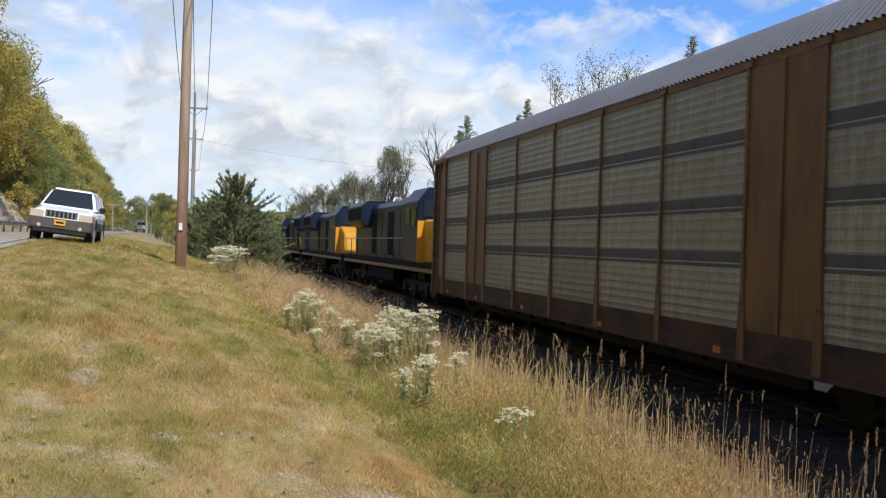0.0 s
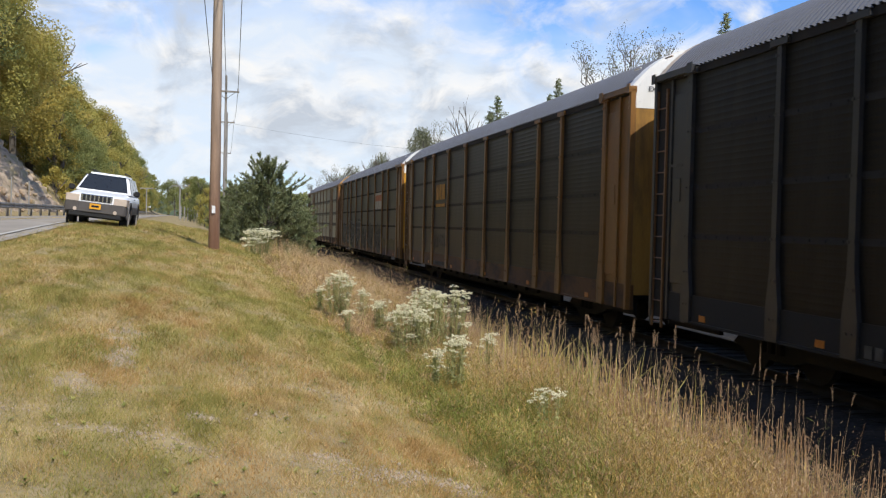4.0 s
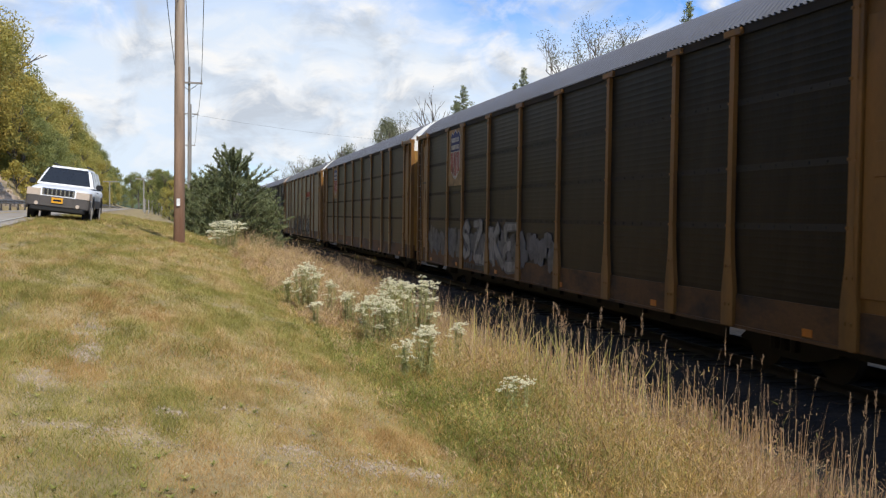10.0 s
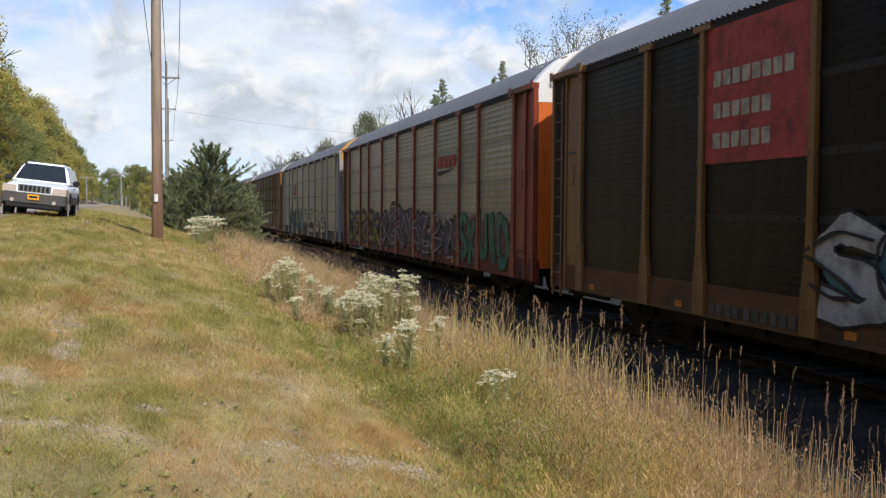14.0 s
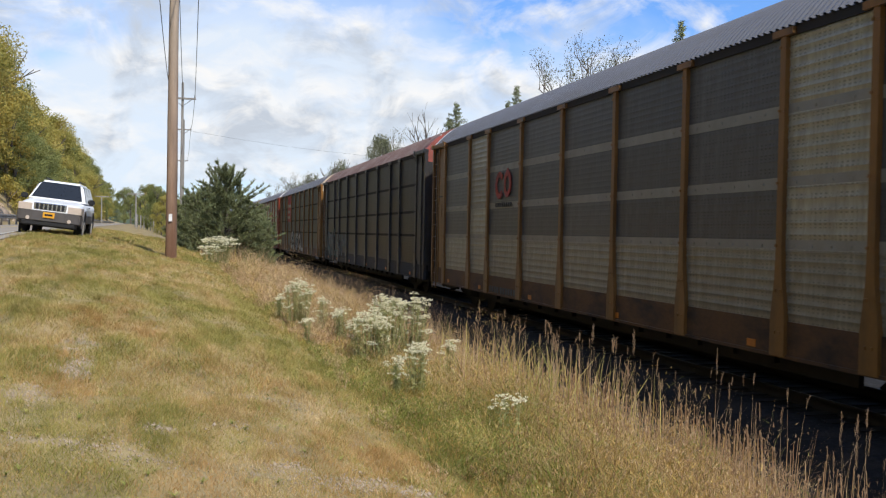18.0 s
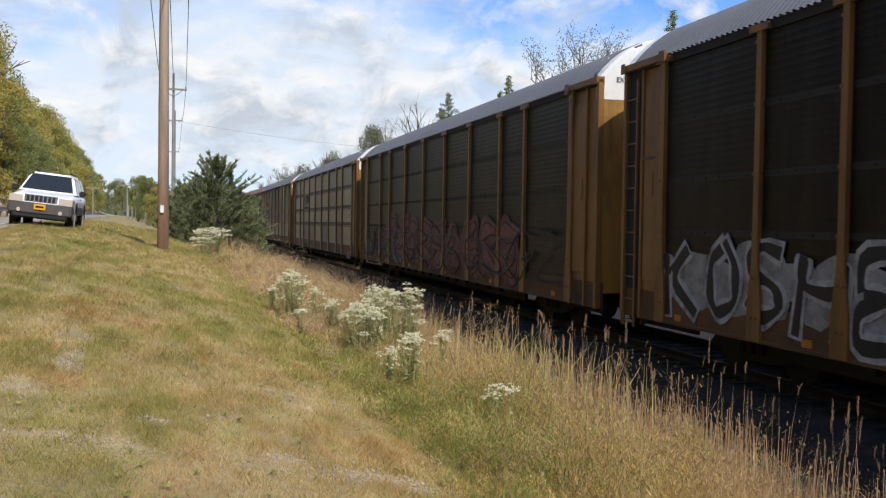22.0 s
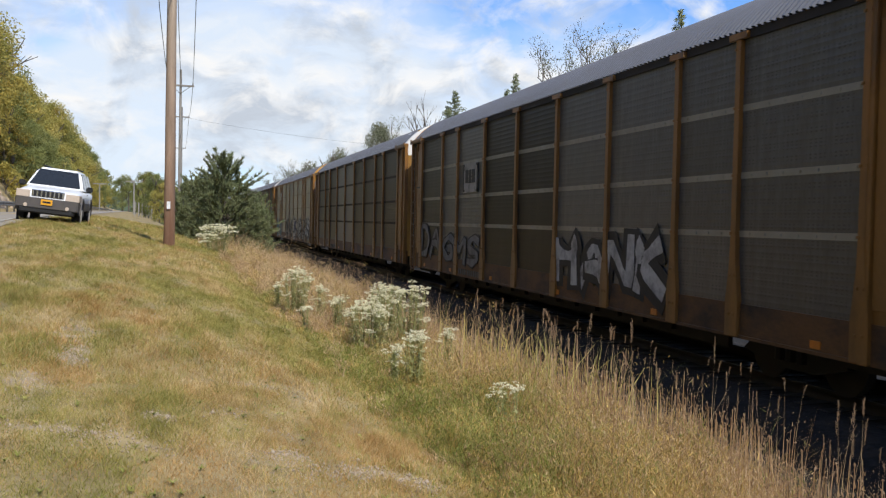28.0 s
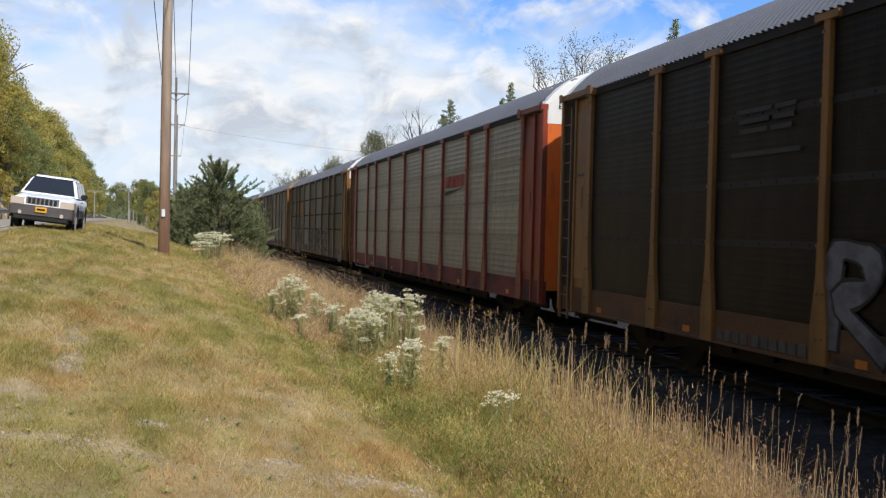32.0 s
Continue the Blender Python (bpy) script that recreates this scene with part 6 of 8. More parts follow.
M["grassgreen"] = leafy("green_grass", ((0.155, 0.155, 0.034), (0.30, 0.275, 0.070), (0.46, 0.405, 0.125)), single=0.42, patch=3.5, along=0.25)
M["grassstraw"] = leafy("straw_grass", ((0.34, 0.225, 0.085), (0.56, 0.405, 0.185), (0.77, 0.615, 0.375)), single=0.42, patch=3.5, along=0.25)
M["grassolive"] = leafy("olive_grass", ((0.27, 0.21, 0.054), (0.47, 0.36, 0.11), (0.63, 0.49, 0.195)), single=0.42, patch=3.5, along=0.25)
M["grassrust"] = leafy("rusty_brown_grass", ((0.29, 0.155, 0.048), (0.48, 0.285, 0.10), (0.63, 0.42, 0.185)), single=0.42, patch=3.5, along=0.25)
M["weedbrown"] = leafy("grey_brown_weeds", ((0.17, 0.088, 0.04), (0.41, 0.25, 0.13), (0.64, 0.46, 0.28)), single=0.45, patch=1.3)
M["weedtan"] = leafy("golden_dry_weeds", ((0.24, 0.135, 0.035), (0.54, 0.355, 0.105), (0.88, 0.66, 0.27)), single=0.45, patch=1.3)
M["weedpink"] = leafy("pinkish_dry_weeds", ((0.30, 0.18, 0.09), (0.60, 0.42, 0.235), (0.86, 0.67, 0.43)), single=0.45, patch=1.3)
M["weedgreen"] = leafy("olive_green_weeds", ((0.085, 0.105, 0.020), (0.255, 0.265, 0.058), (0.54, 0.50, 0.155)), single=0.45, patch=1.3)
M["reed"] = leafy("yellow_green_reeds", ((0.40, 0.37, 0.08), (0.66, 0.54, 0.19), (0.22, 0.25, 0.05)))
M["seedhead"] = leafy("brown_seed_heads", ((0.21, 0.125, 0.075), (0.42, 0.28, 0.17), (0.66, 0.49, 0.32)), through_light=0.35)
M["petal"] = leafy("cream_flower_heads", ((0.80, 0.74, 0.50), (0.90, 0.85, 0.62), (0.62, 0.59, 0.34)), through_light=0.2)
M["stem"] = leafy("grey_green_stems", ((0.20, 0.22, 0.085), (0.33, 0.335, 0.135), (0.48, 0.44, 0.20)))


def weed_edge(y):
    """x at which the tall growth begins, against the mown verge."""
    return np.interp(y, (-10, 4, 5.4, 6.7, 7.7, 10.4, 14.8, 23.7, 32.7, 45, 70), (1.9, 1.85, 1.68, 1.75, 1.55, 1.45, 1.2, 0.95, 0.55, -0.2, -1.5))


# mown verge: colours in patches drawn out along the road by the mower
chunks = []
for y0, y1, dens, w, h in ((-9.0, 2.6, 900, 0.012, 0.040), (2.6, 7.5, 12500, 0.0034, 0.024), (7.5, 12, 6200, 0.0052, 0.030), (12, 19, 3600, 0.0062, 0.030), (19, 30, 1500, 0.010, 0.040), (30, 55, 330, 0.022, 0.055)):
    x0, x1 = -3.2 - 0.20 * y1, 2.4
    n = int((x1 - x0) * (y1 - y0) * dens)
    x, y = RNG.uniform(x0, x1, n), RNG.uniform(y0, y1, n)
    keep = (x < weed_edge(y) + 0.35 * RNG.random(n)) & (x + 0.05 * y > -3.3 + 0.15 * RNG.standard_normal(n))
    thin = np.maximum(bareness(x, y) * (0.45 + 1.1 * field(x, y, 8.0, 5)), 0.50 * smooth(0.66, 0.90, field(x, 0.3 * y, 6.0, 11)))
    keep &= RNG.random(n) > 0.82 * smooth(0.25, 0.80, thin)
    x, y = x[keep], y[keep]
    n = len(x)
    green = 0.49 + 0.55 * (field(x, 0.22 * y, 2.4, 3) - 0.5) + 0.55 * (field(x, 0.30 * y, 9.0, 4) - 0.5) + 0.24 * RNG.standard_normal(n)
    green += 0.34 * smooth(-0.8, 0.3, x - weed_edge(y)) + 0.18 * smooth(8, 15, y)
    kind = np.where(green > 0.64, 0, np.where(green > 0.42, 2, 1))
    rust = 0.47 + 0.55 * (field(x, 0.22 * y, 2.8, 17) - 0.5) + 0.50 * (field(x, 0.30 * y, 9.0, 18) - 0.5) + 0.22 * RNG.standard_normal(n)
    kind = np.where((kind > 0) & (rust - 0.12 * smooth(8, 15, y) > 0.54), 3, kind)
    tuft = 0.55 + 1.5 * field(x, 0.6 * y, 11.0, 9) ** 2 + 0.9 * field(x, y, 3.0, 10) ** 3 + 0.3 * RNG.random(n)
    base = np.stack([x, y, ground_z(x, y) - 0.004], -1)
    V, F = blades(base, h * tuft * RNG.uniform(0.4, 1.5, n), w * RNG.uniform(0.6, 1.4, n), RNG.uniform(0.1, 1.5, n), RNG.uniform(0, 6.28, n))
    for k in range(4):
        sel = kind == k
        m = int(sel.sum())
        chunks.append((k, (V.reshape(-1, 3, 3)[sel].reshape(-1, 3), np.arange(3 * m).reshape(-1, 3))))
lawn = stuff("mown_grass", chunks, [M["grassgreen"], M["grassstraw"], M["grassolive"], M["grassrust"]], "patchy mown verge grass, part green and part dry straw", "grass")

# broad-leaved rosettes among the grass
n = 260
px, py = RNG.uniform(-3.5, 1.6, n), 4.4 + 10 * RNG.random(n) ** 1.6
sel = px < weed_edge(py) - 0.1
px, py = px[sel], py[sel]
V, F, o = [], [], 0
for x, y in zip(px, py):
    k = int(RNG.integers(6, 11))
    a = RNG.uniform(0, 6.28, k)
    b = np.tile([x, y, gz(x, y) + 0.014], (k, 1))
    v, f = blades(b, RNG.uniform(0.012, 0.030, k), np.full(k, 0.009), RNG.uniform(1.2, 2.2, k), a, 0.2, 3, twist=a + np.pi / 2)
    V.append(v); F.append(f + o); o += len(v)
tagged(new("verge_weeds", raw_mesh("verge_weeds", np.concatenate(V), np.concatenate(F), M["weedgreen"])), "low green broad-leaved weeds in the verge", "weeds", kind="stuff")

# gravel in the bare spots
V, F = [], []
cube = np.array([(1, 0, 0), (-1, 0, 0), (0, 1, 0), (0, -1, 0), (0, 0, 1), (0, 0, -1)], float)
octa = np.array([(0, 2, 4), (2, 1, 4), (1, 3, 4), (3, 0, 4), (2, 0, 5), (1, 2, 5), (3, 1, 5), (0, 3, 5)])
count = 0
for px_, py_, rx, ry in PATCHES:
    m = int(8500 * rx * ry) + 70
    gx, gy = px_ + RNG.normal(0, rx * 0.75, m), py_ + RNG.normal(0, ry * 0.75, m)
    stay = field(gx, gy, 8.0, 5) + 0.2 * RNG.standard_normal(m) > 0.35
    gx, gy = gx[stay], gy[stay]
    m = len(gx)
    gzs = ground_z(gx, gy)
    s = RNG.uniform(0.003, 0.010, m) * (1 + 0.9 * (RNG.random(m) > 0.97))
    p = np.stack([gx, gy, gzs + s * 0.2], -1)[:, None, :] + cube[None] * s[:, None, None] * RNG.uniform(0.6, 1.3, (m, 6, 1))
    V.append(p.reshape(-1, 3))
    F.append((octa[None] + (6 * (count + np.arange(m)))[:, None, None]).reshape(-1, 3))
    count += m
M["pebble"] = leafy("grey_pebbles", ((0.34, 0.265, 0.185), (0.46, 0.375, 0.285), (0.22, 0.165, 0.11)), 0.9, 0.0)
tagged(new("gravel", raw_mesh("gravel", np.concatenate(V), np.concatenate(F), M["pebble"])), "pale gravel in bare spots of the verge", "gravel", kind="stuff")

# tall growth on the slope towards the track
chunks = []


def scatter(y0, y1, dens, inner, outer):
    x0 = min(weed_edge(y0), weed_edge(y1)) + inner - 0.1
    n = int((outer - x0) * (y1 - y0) * dens)
    x, y = RNG.uniform(x0, outer, n), RNG.uniform(y0, y1, n)
    k = x > weed_edge(y) + inner + 0.18 * RNG.standard_normal(n)
    return x[k], y[k]


def outer_edge(y):
    return 4.75 - bend(y) * 0.9


BANDS = ((-9.0, 3.0, 0.22, 2.4), (3.0, 7.5, 1.4, 1.05), (7.5, 12, 1.1, 1.25), (12, 19, 0.65, 1.7), (19, 32, 0.28, 2.6), (32, 70, 0.10, 5.0))


def weed_kind(x, y, n):
    """0 golden, 1 pinkish, 2 olive green, 3 grey-brown, in patches."""
    d = x - weed_edge(y)
    green = 0.5 + 0.7 * (field(x, y, 1.5, 31) - 0.5) + 0.22 * RNG.standard_normal(n) + 0.34 * (1 - smooth(0.4, 1.5, d)) * smooth(14, 9, y) - 0.10 * smooth(12, 20, y)
    brown = 0.5 + 0.8 * (field(x, y, 1.4, 37) - 0.5) + 0.2 * RNG.standard_normal(n) + 0.34 * smooth(1.1, 2.4, d) * smooth(13, 7, y)
    pink = 0.5 + 0.6 * (field(x, y, 1.2, 33) - 0.5) + 0.2 * RNG.standard_normal(n) + 0.30 * smooth(12, 17, y)
    return np.where(green > 0.68, 2, np.where(brown > 0.74, 3, np.where(pink > 0.62, 1, 0)))


def add_blades(V, kind, per):
    """Sorts blades of `per` corners each into the four colours."""
    V = V.reshape(-1, per, 3)
    tris = ((0, 1, 2),) if per == 3 else ((0, 1, 3), (0, 3, 2), (2, 3, 4))
    for j in range(4):
        s = kind == j
        m = int(s.sum())
        f = np.concatenate([np.stack([per * np.arange(m) + a for a in t], -1) for t in tris])
        chunks.append((j, (V[s].reshape(-1, 3), f)))


# direction from the viewpoint (sideways, up), distance, spread and stems of each flowering plant
FLOWERS = ((0.105, -0.0510, 15.0, 0.23, 16), (0.1294, -0.0689, 15.0, 0.10, 5), (0.1500, -0.0790, 13.5, 0.14, 8), (0.1818, -0.0850, 11.8, 0.30, 26), (0.1980, -0.0670, 13.0, 0.30, 22), (0.2253, -0.0640, 13.2, 0.30, 24), (0.2346, -0.1190, 9.6, 0.12, 8), (0.2130, -0.1330, 9.4, 0.06, 3), (0.2700, -0.1130, 11.0, 0.10, 4), (0.3487, -0.1740, 7.9, 0.18, 3), (0.0215, -0.0065, 31.0, 0.50, 30), (0.0840, -0.0660, 15.5, 0.06, 3), (0.0110, -0.0160, 30.0, 0.25, 8), (0.1150, -0.0920, 12.6, 0.07, 2))


def weed_height(x, y):
    d = np.clip((x - weed_edge(y)) / 1.5, 0, 1)
    low = np.interp(y, (0, 6, 9, 20, 40), (0.52, 0.56, 0.62, 0.60, 0.58)) * (1 - 0.32 * smooth(2.6, 4.3, x + bend(y)))
    clear = np.ones_like(x)
    for dx, dz, py, sr, st in FLOWERS:
        clear = np.minimum(clear, 1 - 0.62 * np.exp(-((x - dx * py) ** 2 + (y - py + 0.35) ** 2) / (sr + 0.28) ** 2))
    return clear * (0.16 + low * d) * (0.62 + 0.45 * field(x, y, 1.7, 21) + 0.40 * field(x, y, 5.0, 22))


def tufts(y0, y1, dens, per, wk, inner=0.05):
    """Clumps of stems that fan out from their roots, with a haze of small seeds and dead leaves round the upper part."""
    x, y = scatter(y0, y1, dens, inner, 5.5)
    n = len(x)
    k = (x < outer_edge(y) + 0.22 * RNG.standard_normal(n)) & (RNG.random(n) > 0.80 * smooth(3.7, 4.9, x + bend(y)) * smooth(20, 12, y))
    x, y = x[k], y[k]
    n = len(x)
    kind = weed_kind(x, y, n)
    size = RNG.uniform(0.45, 1.20, n) * np.where(RNG.random(n) > 0.88, 1.4, 1.0) * np.where(kind == 2, 0.72, 1.0)
    top = weed_height(x, y) * size
    rad = RNG.uniform(0.03, 0.10, n) * (0.6 + 0.4 * wk)
    T = np.repeat(np.arange(n), per)
    m = len(T)
    a, r = RNG.uniform(0, 6.28, m), rad[T] * np.sqrt(RNG.random(m))
    bx, by = x[T] + r * np.cos(a), y[T] + r * np.sin(a)
    base = np.stack([bx, by, ground_z(bx, by) - 0.01], -1)
    bend_dir = np.where(RNG.random(m) > 0.25, a + RNG.normal(0, 0.6, m), RNG.uniform(0, 6.28, m))
    hs = top[T] * RNG.uniform(0.45, 1.12, m)
    lean = np.abs(RNG.normal(0.24, 0.36, m)) + 1.1 * r / np.maximum(hs, 0.1)
    ck = np.where(RNG.random(m) > 0.16, kind[T], RNG.integers(0, 4, m))
    V, F = blades(base, hs, 0.0030 * wk * RNG.uniform(0.4, 1.7, m), lean, bend_dir, 0.3, 2)
    add_blades(V, ck, 5)
    # seeds, husks and withered leaves
    T = np.repeat(np.flatnonzero(x + bend(y) < 4.15), int(per * (6.5 if wk < 1.5 else 3.2)))
    m = len(T)
    a = RNG.uniform(0, 6.28, m)
    up = RNG.random(m) ** 0.6
    r = (rad[T] + 0.15 * top[T] * up) * np.sqrt(RNG.random(m))
    bx, by = x[T] + r * np.cos(a), y[T] + r * np.sin(a)
    base = np.stack([bx, by, ground_z(bx, by) + top[T] * (0.12 + 0.86 * up)], -1)
    ck = np.where(RNG.random(m) > 0.22, kind[T], RNG.integers(0, 4, m))
    V, F = blades(base, RNG.uniform(-0.022, 0.046, m) * (0.7 + 0.3 * wk), 0.0048 * wk ** 0.7 * RNG.uniform(0.5, 1.7, m), RNG.normal(0, 1.1, m), RNG.uniform(0, 6.28, m))
    add_blades(V, ck, 3)


for y0, y1, dens, per, wk in ((-9.0, 3.0, 10, 14, 2.2), (3.0, 7.5, 120, 16, 1.0), (7.5, 12, 95, 16, 1.25), (12, 19, 60, 26, 1.6), (19, 32, 26, 30, 2.4), (32, 70, 6, 26, 4.5)):
    tufts(y0, y1, dens, per, wk)
for y0, y1, dk, wk in BANDS:
    # low olive blades near the edge of the mown verge
    x, y = scatter(y0, y1, 1700 * dk, -0.25, 3.6)
    n = len(x)
    d = x - weed_edge(y)
    k = RNG.random(n) < (1 - smooth(0.3, 1.3, d)) * np.where(y < 12, 1.0, 0.6) * (0.35 + 0.9 * field(x, y, 3.0, 41))
    x, y, d = x[k], y[k], d[k]
    n = len(x)
    h = (0.05 + 0.24 * smooth(-0.1, 0.9, d)) * RNG.uniform(0.5, 1.3, n) * (0.6 + 0.7 * field(x, y, 5.0, 42))
    base = np.stack([x, y, ground_z(x, y) - 0.01], -1)
    V, F = blades(base, h, 0.0040 * wk * RNG.uniform(0.7, 1.5, n), RNG.uniform(0.2, 1.5, n), RNG.uniform(0, 6.28, n), 0.3, 2)
    add_blades(V, np.where(RNG.random(n) + 0.9 * (field(x, y, 2.5, 39) - 0.5) > 0.48, 0, 2), 5)
# thin grey-brown stems with gaps along the outer edge
n = 4600
y = RNG.uniform(3.0, 24.0, n)
x = outer_edge(y) - 0.15 + 0.42 * RNG.standard_normal(n)
k = (field(x, y, 2.4, 61) + 0.15 * RNG.standard_normal(n) > 0.42) & (x < outer_edge(y) + 0.8)
x, y = x[k], y[k]
n = len(x)
base = np.stack([x, y, ground_z(x, y) - 0.01], -1)
V, F = blades(base, RNG.uniform(0.15, 0.85, n) * RNG.uniform(0.5, 1.15, n), 0.0028 * np.interp(y, (3, 24), (1, 2.4)) * RNG.uniform(0.6, 1.4, n), np.abs(RNG.normal(0, 0.22, n)), RNG.uniform(0, 6.28, n), 0.2, 2)
add_blades(V, np.where(RNG.random(n) > 0.45, 3, np.where(RNG.random(n) > 0.5, 1, 0)), 5)
# reddish-brown stand of stalks where the slope meets the track bed
n = 4200
y = 3.6 + 6.5 * RNG.random(n)
x = 4.45 + 0.34 * RNG.standard_normal(n) + 0.25 * field(y, y, 1.0, 63)
base = np.stack([x, y, ground_z(x, y) - 0.01], -1)
V, F = blades(base, RNG.uniform(0.12, 0.62, n) * (0.5 + 0.8 * field(x, y, 3.0, 64)), 0.0030 * RNG.uniform(0.6, 1.6, n), np.abs(RNG.normal(0, 0.25, n)), RNG.uniform(0, 6.28, n), 0.3, 2)
add_blades(V, np.where(RNG.random(n) > 0.35, 3, np.where(RNG.random(n) > 0.4, 0, 1)), 5)
weeds = stuff("tall_weeds", chunks, [M["weedtan"], M["weedpink"], M["weedgreen"], M["weedbrown"]], "tall dry weeds and grasses on the slope beside the track", "weeds")

# a leafy olive bush among the dry weeds
V, F, o = [], [], 0
for bx, by, bh, br in ((4.25, 7.3, 0.62, 0.20), (3.45, 6.3, 0.40, 0.22), (2.5, 6.0, 0.34, 0.25)):
    n = 900
    a, d = RNG.uniform(0, 6.28, n), br * np.sqrt(RNG.random(n))
    x, y = bx + d * np.cos(a), by + d * np.sin(a)
    f = RNG.random(n) ** 0.8
    base = np.stack([x, y, ground_z(x, y) + bh * f * (1.1 - 0.5 * (d / br) ** 2)], -1)
    v, t = blades(base, RNG.uniform(0.03, 0.10, n), RNG.uniform(0.006, 0.012, n), RNG.uniform(0.1, 1.1, n), a, 0.3)
    V.append(v); F.append(t + o); o += len(v)
tagged(new("leafy_weeds", raw_mesh("leafy_weeds", np.concatenate(V), np.concatenate(F), M["weedgreen"])), "bushy olive-green weeds among the dry stems", "weeds", kind="stuff")

# yellow-green reeds
n = 360
x, y = RNG.normal(3.95, 0.40, n), RNG.normal(10.6, 1.2, n)
x = np.clip(x, 2.9, 4.9)
base = np.stack([x, y, ground_z(x, y) - 0.02], -1)
V, F = blades(base, RNG.uniform(0.35, 1.25, n), RNG.uniform(0.008, 0.017, n), np.abs(RNG.normal(0.1, 0.28, n)), RNG.uniform(0, 6.28, n), 0.4, 3)
tagged(new("reeds", raw_mesh("reeds", V, F, M["reed"])), "clump of yellow-green reed grass among the weeds", "reeds", kind="stuff")


# stalks with seed heads along the outer edge
def stalks(name, n, xs, ys, hs, head_len, head_r, label, seed, mat_head="seedhead", mat_stem="weedtan"):
    r = np.random.default_rng(seed)
    V, F, I = [], [], []
    o = 0
    for i in range(n):
        x, y = r.normal(*xs), r.uniform(*ys)
        x = min(max(x, weed_edge(y) + 0.5), outer_edge(y) + 0.55)
        z0 = gz(x, y) - 0.02
        h = r.uniform(*hs)
        a, l = r.uniform(0, 6.28), r.uniform(0.02, 0.14)
        top = np.array((x + math.cos(a) * l * h, y + math.sin(a) * l * h, z0 + h))
        bot = np.array((x, y, z0))
        w = 0.0045
        V += [bot + (w, 0, 0), bot - (w, 0, 0), top + (w * 0.6, 0, 0), top - (w * 0.6, 0, 0), bot + (0, w, 0), bot - (0, w, 0), top + (0, w * 0.6, 0), top - (0, w * 0.6, 0)]
        F += [(o, o + 1, o + 3), (o, o + 3, o + 2), (o + 4, o + 5, o + 7), (o + 4, o + 7, o + 6)]
        I += [0] * 4
        o += 8
        hl, hr = head_len * r.uniform(0.6, 1.35), head_r * r.uniform(0.6, 1.3)
        d = np.array((math.cos(a) * r.uniform(0.1, 0.6), math.sin(a) * r.uniform(0.1, 0.6), 1.0))
        d /= np.linalg.norm(d)
        for j, (f, k) in enumerate(((0.0, 0.25), (0.3, 1.0), (0.7, 0.8), (1.0, 0.1))):
            c = top + d * hl * f
            for q in range(5):
                b = 2 * math.pi * q / 5 + j
                V.append(c + np.array((math.cos(b), math.sin(b), 0)) * hr * k * r.uniform(0.7, 1.2))
        for j in range(3):
            for q in range(5):
                q2 = (q + 1) % 5
                a0, a1, b0, b1 = o + 5 * j + q, o + 5 * j + q2, o + 5 * j + 5 + q, o + 5 * j + 5 + q2
                F += [(a0, a1, b1), (a0, b1, b0)]
                I += [1, 1]
        o += 20
    me = raw_mesh(name, np.array(V), np.array(F), [M[mat_stem], M[mat_head]], I)
    return tagged(new(name, me), label, "weeds", kind="stuff")


def plumed(name, n, xs, ys, hs, long, wide, bits, label, seed):
    """Tall stems that end in a loose feathery plume of small bracts, nodding to one side."""
    r = np.random.default_rng(seed)
    y = ys[0] + (ys[1] - ys[0]) * r.random(n)
    x = np.clip(r.normal(xs[0], xs[1], n) - bend(y), weed_edge(y) + 0.5, outer_edge(y) + 0.75)
    h = r.uniform(*hs, n)
    a, l = r.uniform(0, 6.28, n), np.abs(r.normal(0.0, 0.10, n))
    z = ground_z(x, y)
    base = np.stack([x, y, z - 0.02], -1)
    thick = np.interp(y, (4, 20), (0.0036, 0.0078))
    V1, F1 = blades(base, h, thick, l, a, 0.1, 3, twist=r.uniform(-0.5, 0.5, n))
    tip = base + np.stack([np.cos(a) * l * h * 1.1, np.sin(a) * l * h * 1.1, h * (1 - 0.25 * l)], -1)
    T = np.repeat(np.arange(n), bits)
    f = np.tile(np.linspace(0, 1, bits), n)
    ln = (long * r.uniform(0.6, 1.4, n))[T]
    nod = (0.6 * r.random(n) ** 2.5)[T]
    p = tip[T] + np.stack([np.cos(a[T]) * nod * ln * f ** 2, np.sin(a[T]) * nod * ln * f ** 2, ln * (f - 0.35) - 0.35 * nod * ln * f ** 2], -1)
    swell = np.sin(np.pi * np.clip(0.12 + 0.88 * f, 0, 1)) ** 0.7
    p += r.normal(0, 1, p.shape) * (wide * swell)[:, None] * 0.4
    m = len(T)
    V2, F2 = blades(p, r.uniform(0.010, 0.034, m) * (0.5 + swell), wide * 0.30 * r.uniform(0.6, 1.4, m), r.uniform(0.0, 0.6, m), r.uniform(0, 6.28, m))
    me = raw_mesh(name, np.concatenate([V1, V2]), np.concatenate([F1, F2 + len(V1)]), [M["weedpink"], M["seedhead"]], np.concatenate([np.zeros(len(F1)), np.ones(len(F2))]))
    return tagged(new(name, me), label, "weeds", kind="stuff")


plumed("seed_stalks", 190, (4.85, 0.45), (3.8, 24.0), (0.60, 1.25), 0.13, 0.0055, 40, "thin dry stalks with long brown seed heads", 51)
plumed("plume_stalks", 80, (4.85, 0.42), (4.5, 15.0), (0.55, 1.35), 0.17, 0.010, 64, "tall stalks with feathery brown plumes", 52)
plumed("reed_plumes", 36, (4.15, 0.38), (8.4, 13.2), (0.70, 1.42), 0.20, 0.018, 64, "tall reed stalks with feathery brown plumes", 54)
stalks("button_stalks", 620, (4.40, 0.5), (3.4, 13.0), (0.35, 0.90), 0.020, 0.009, "dry stalks with round seed buttons", 53, mat_stem="weedbrown")


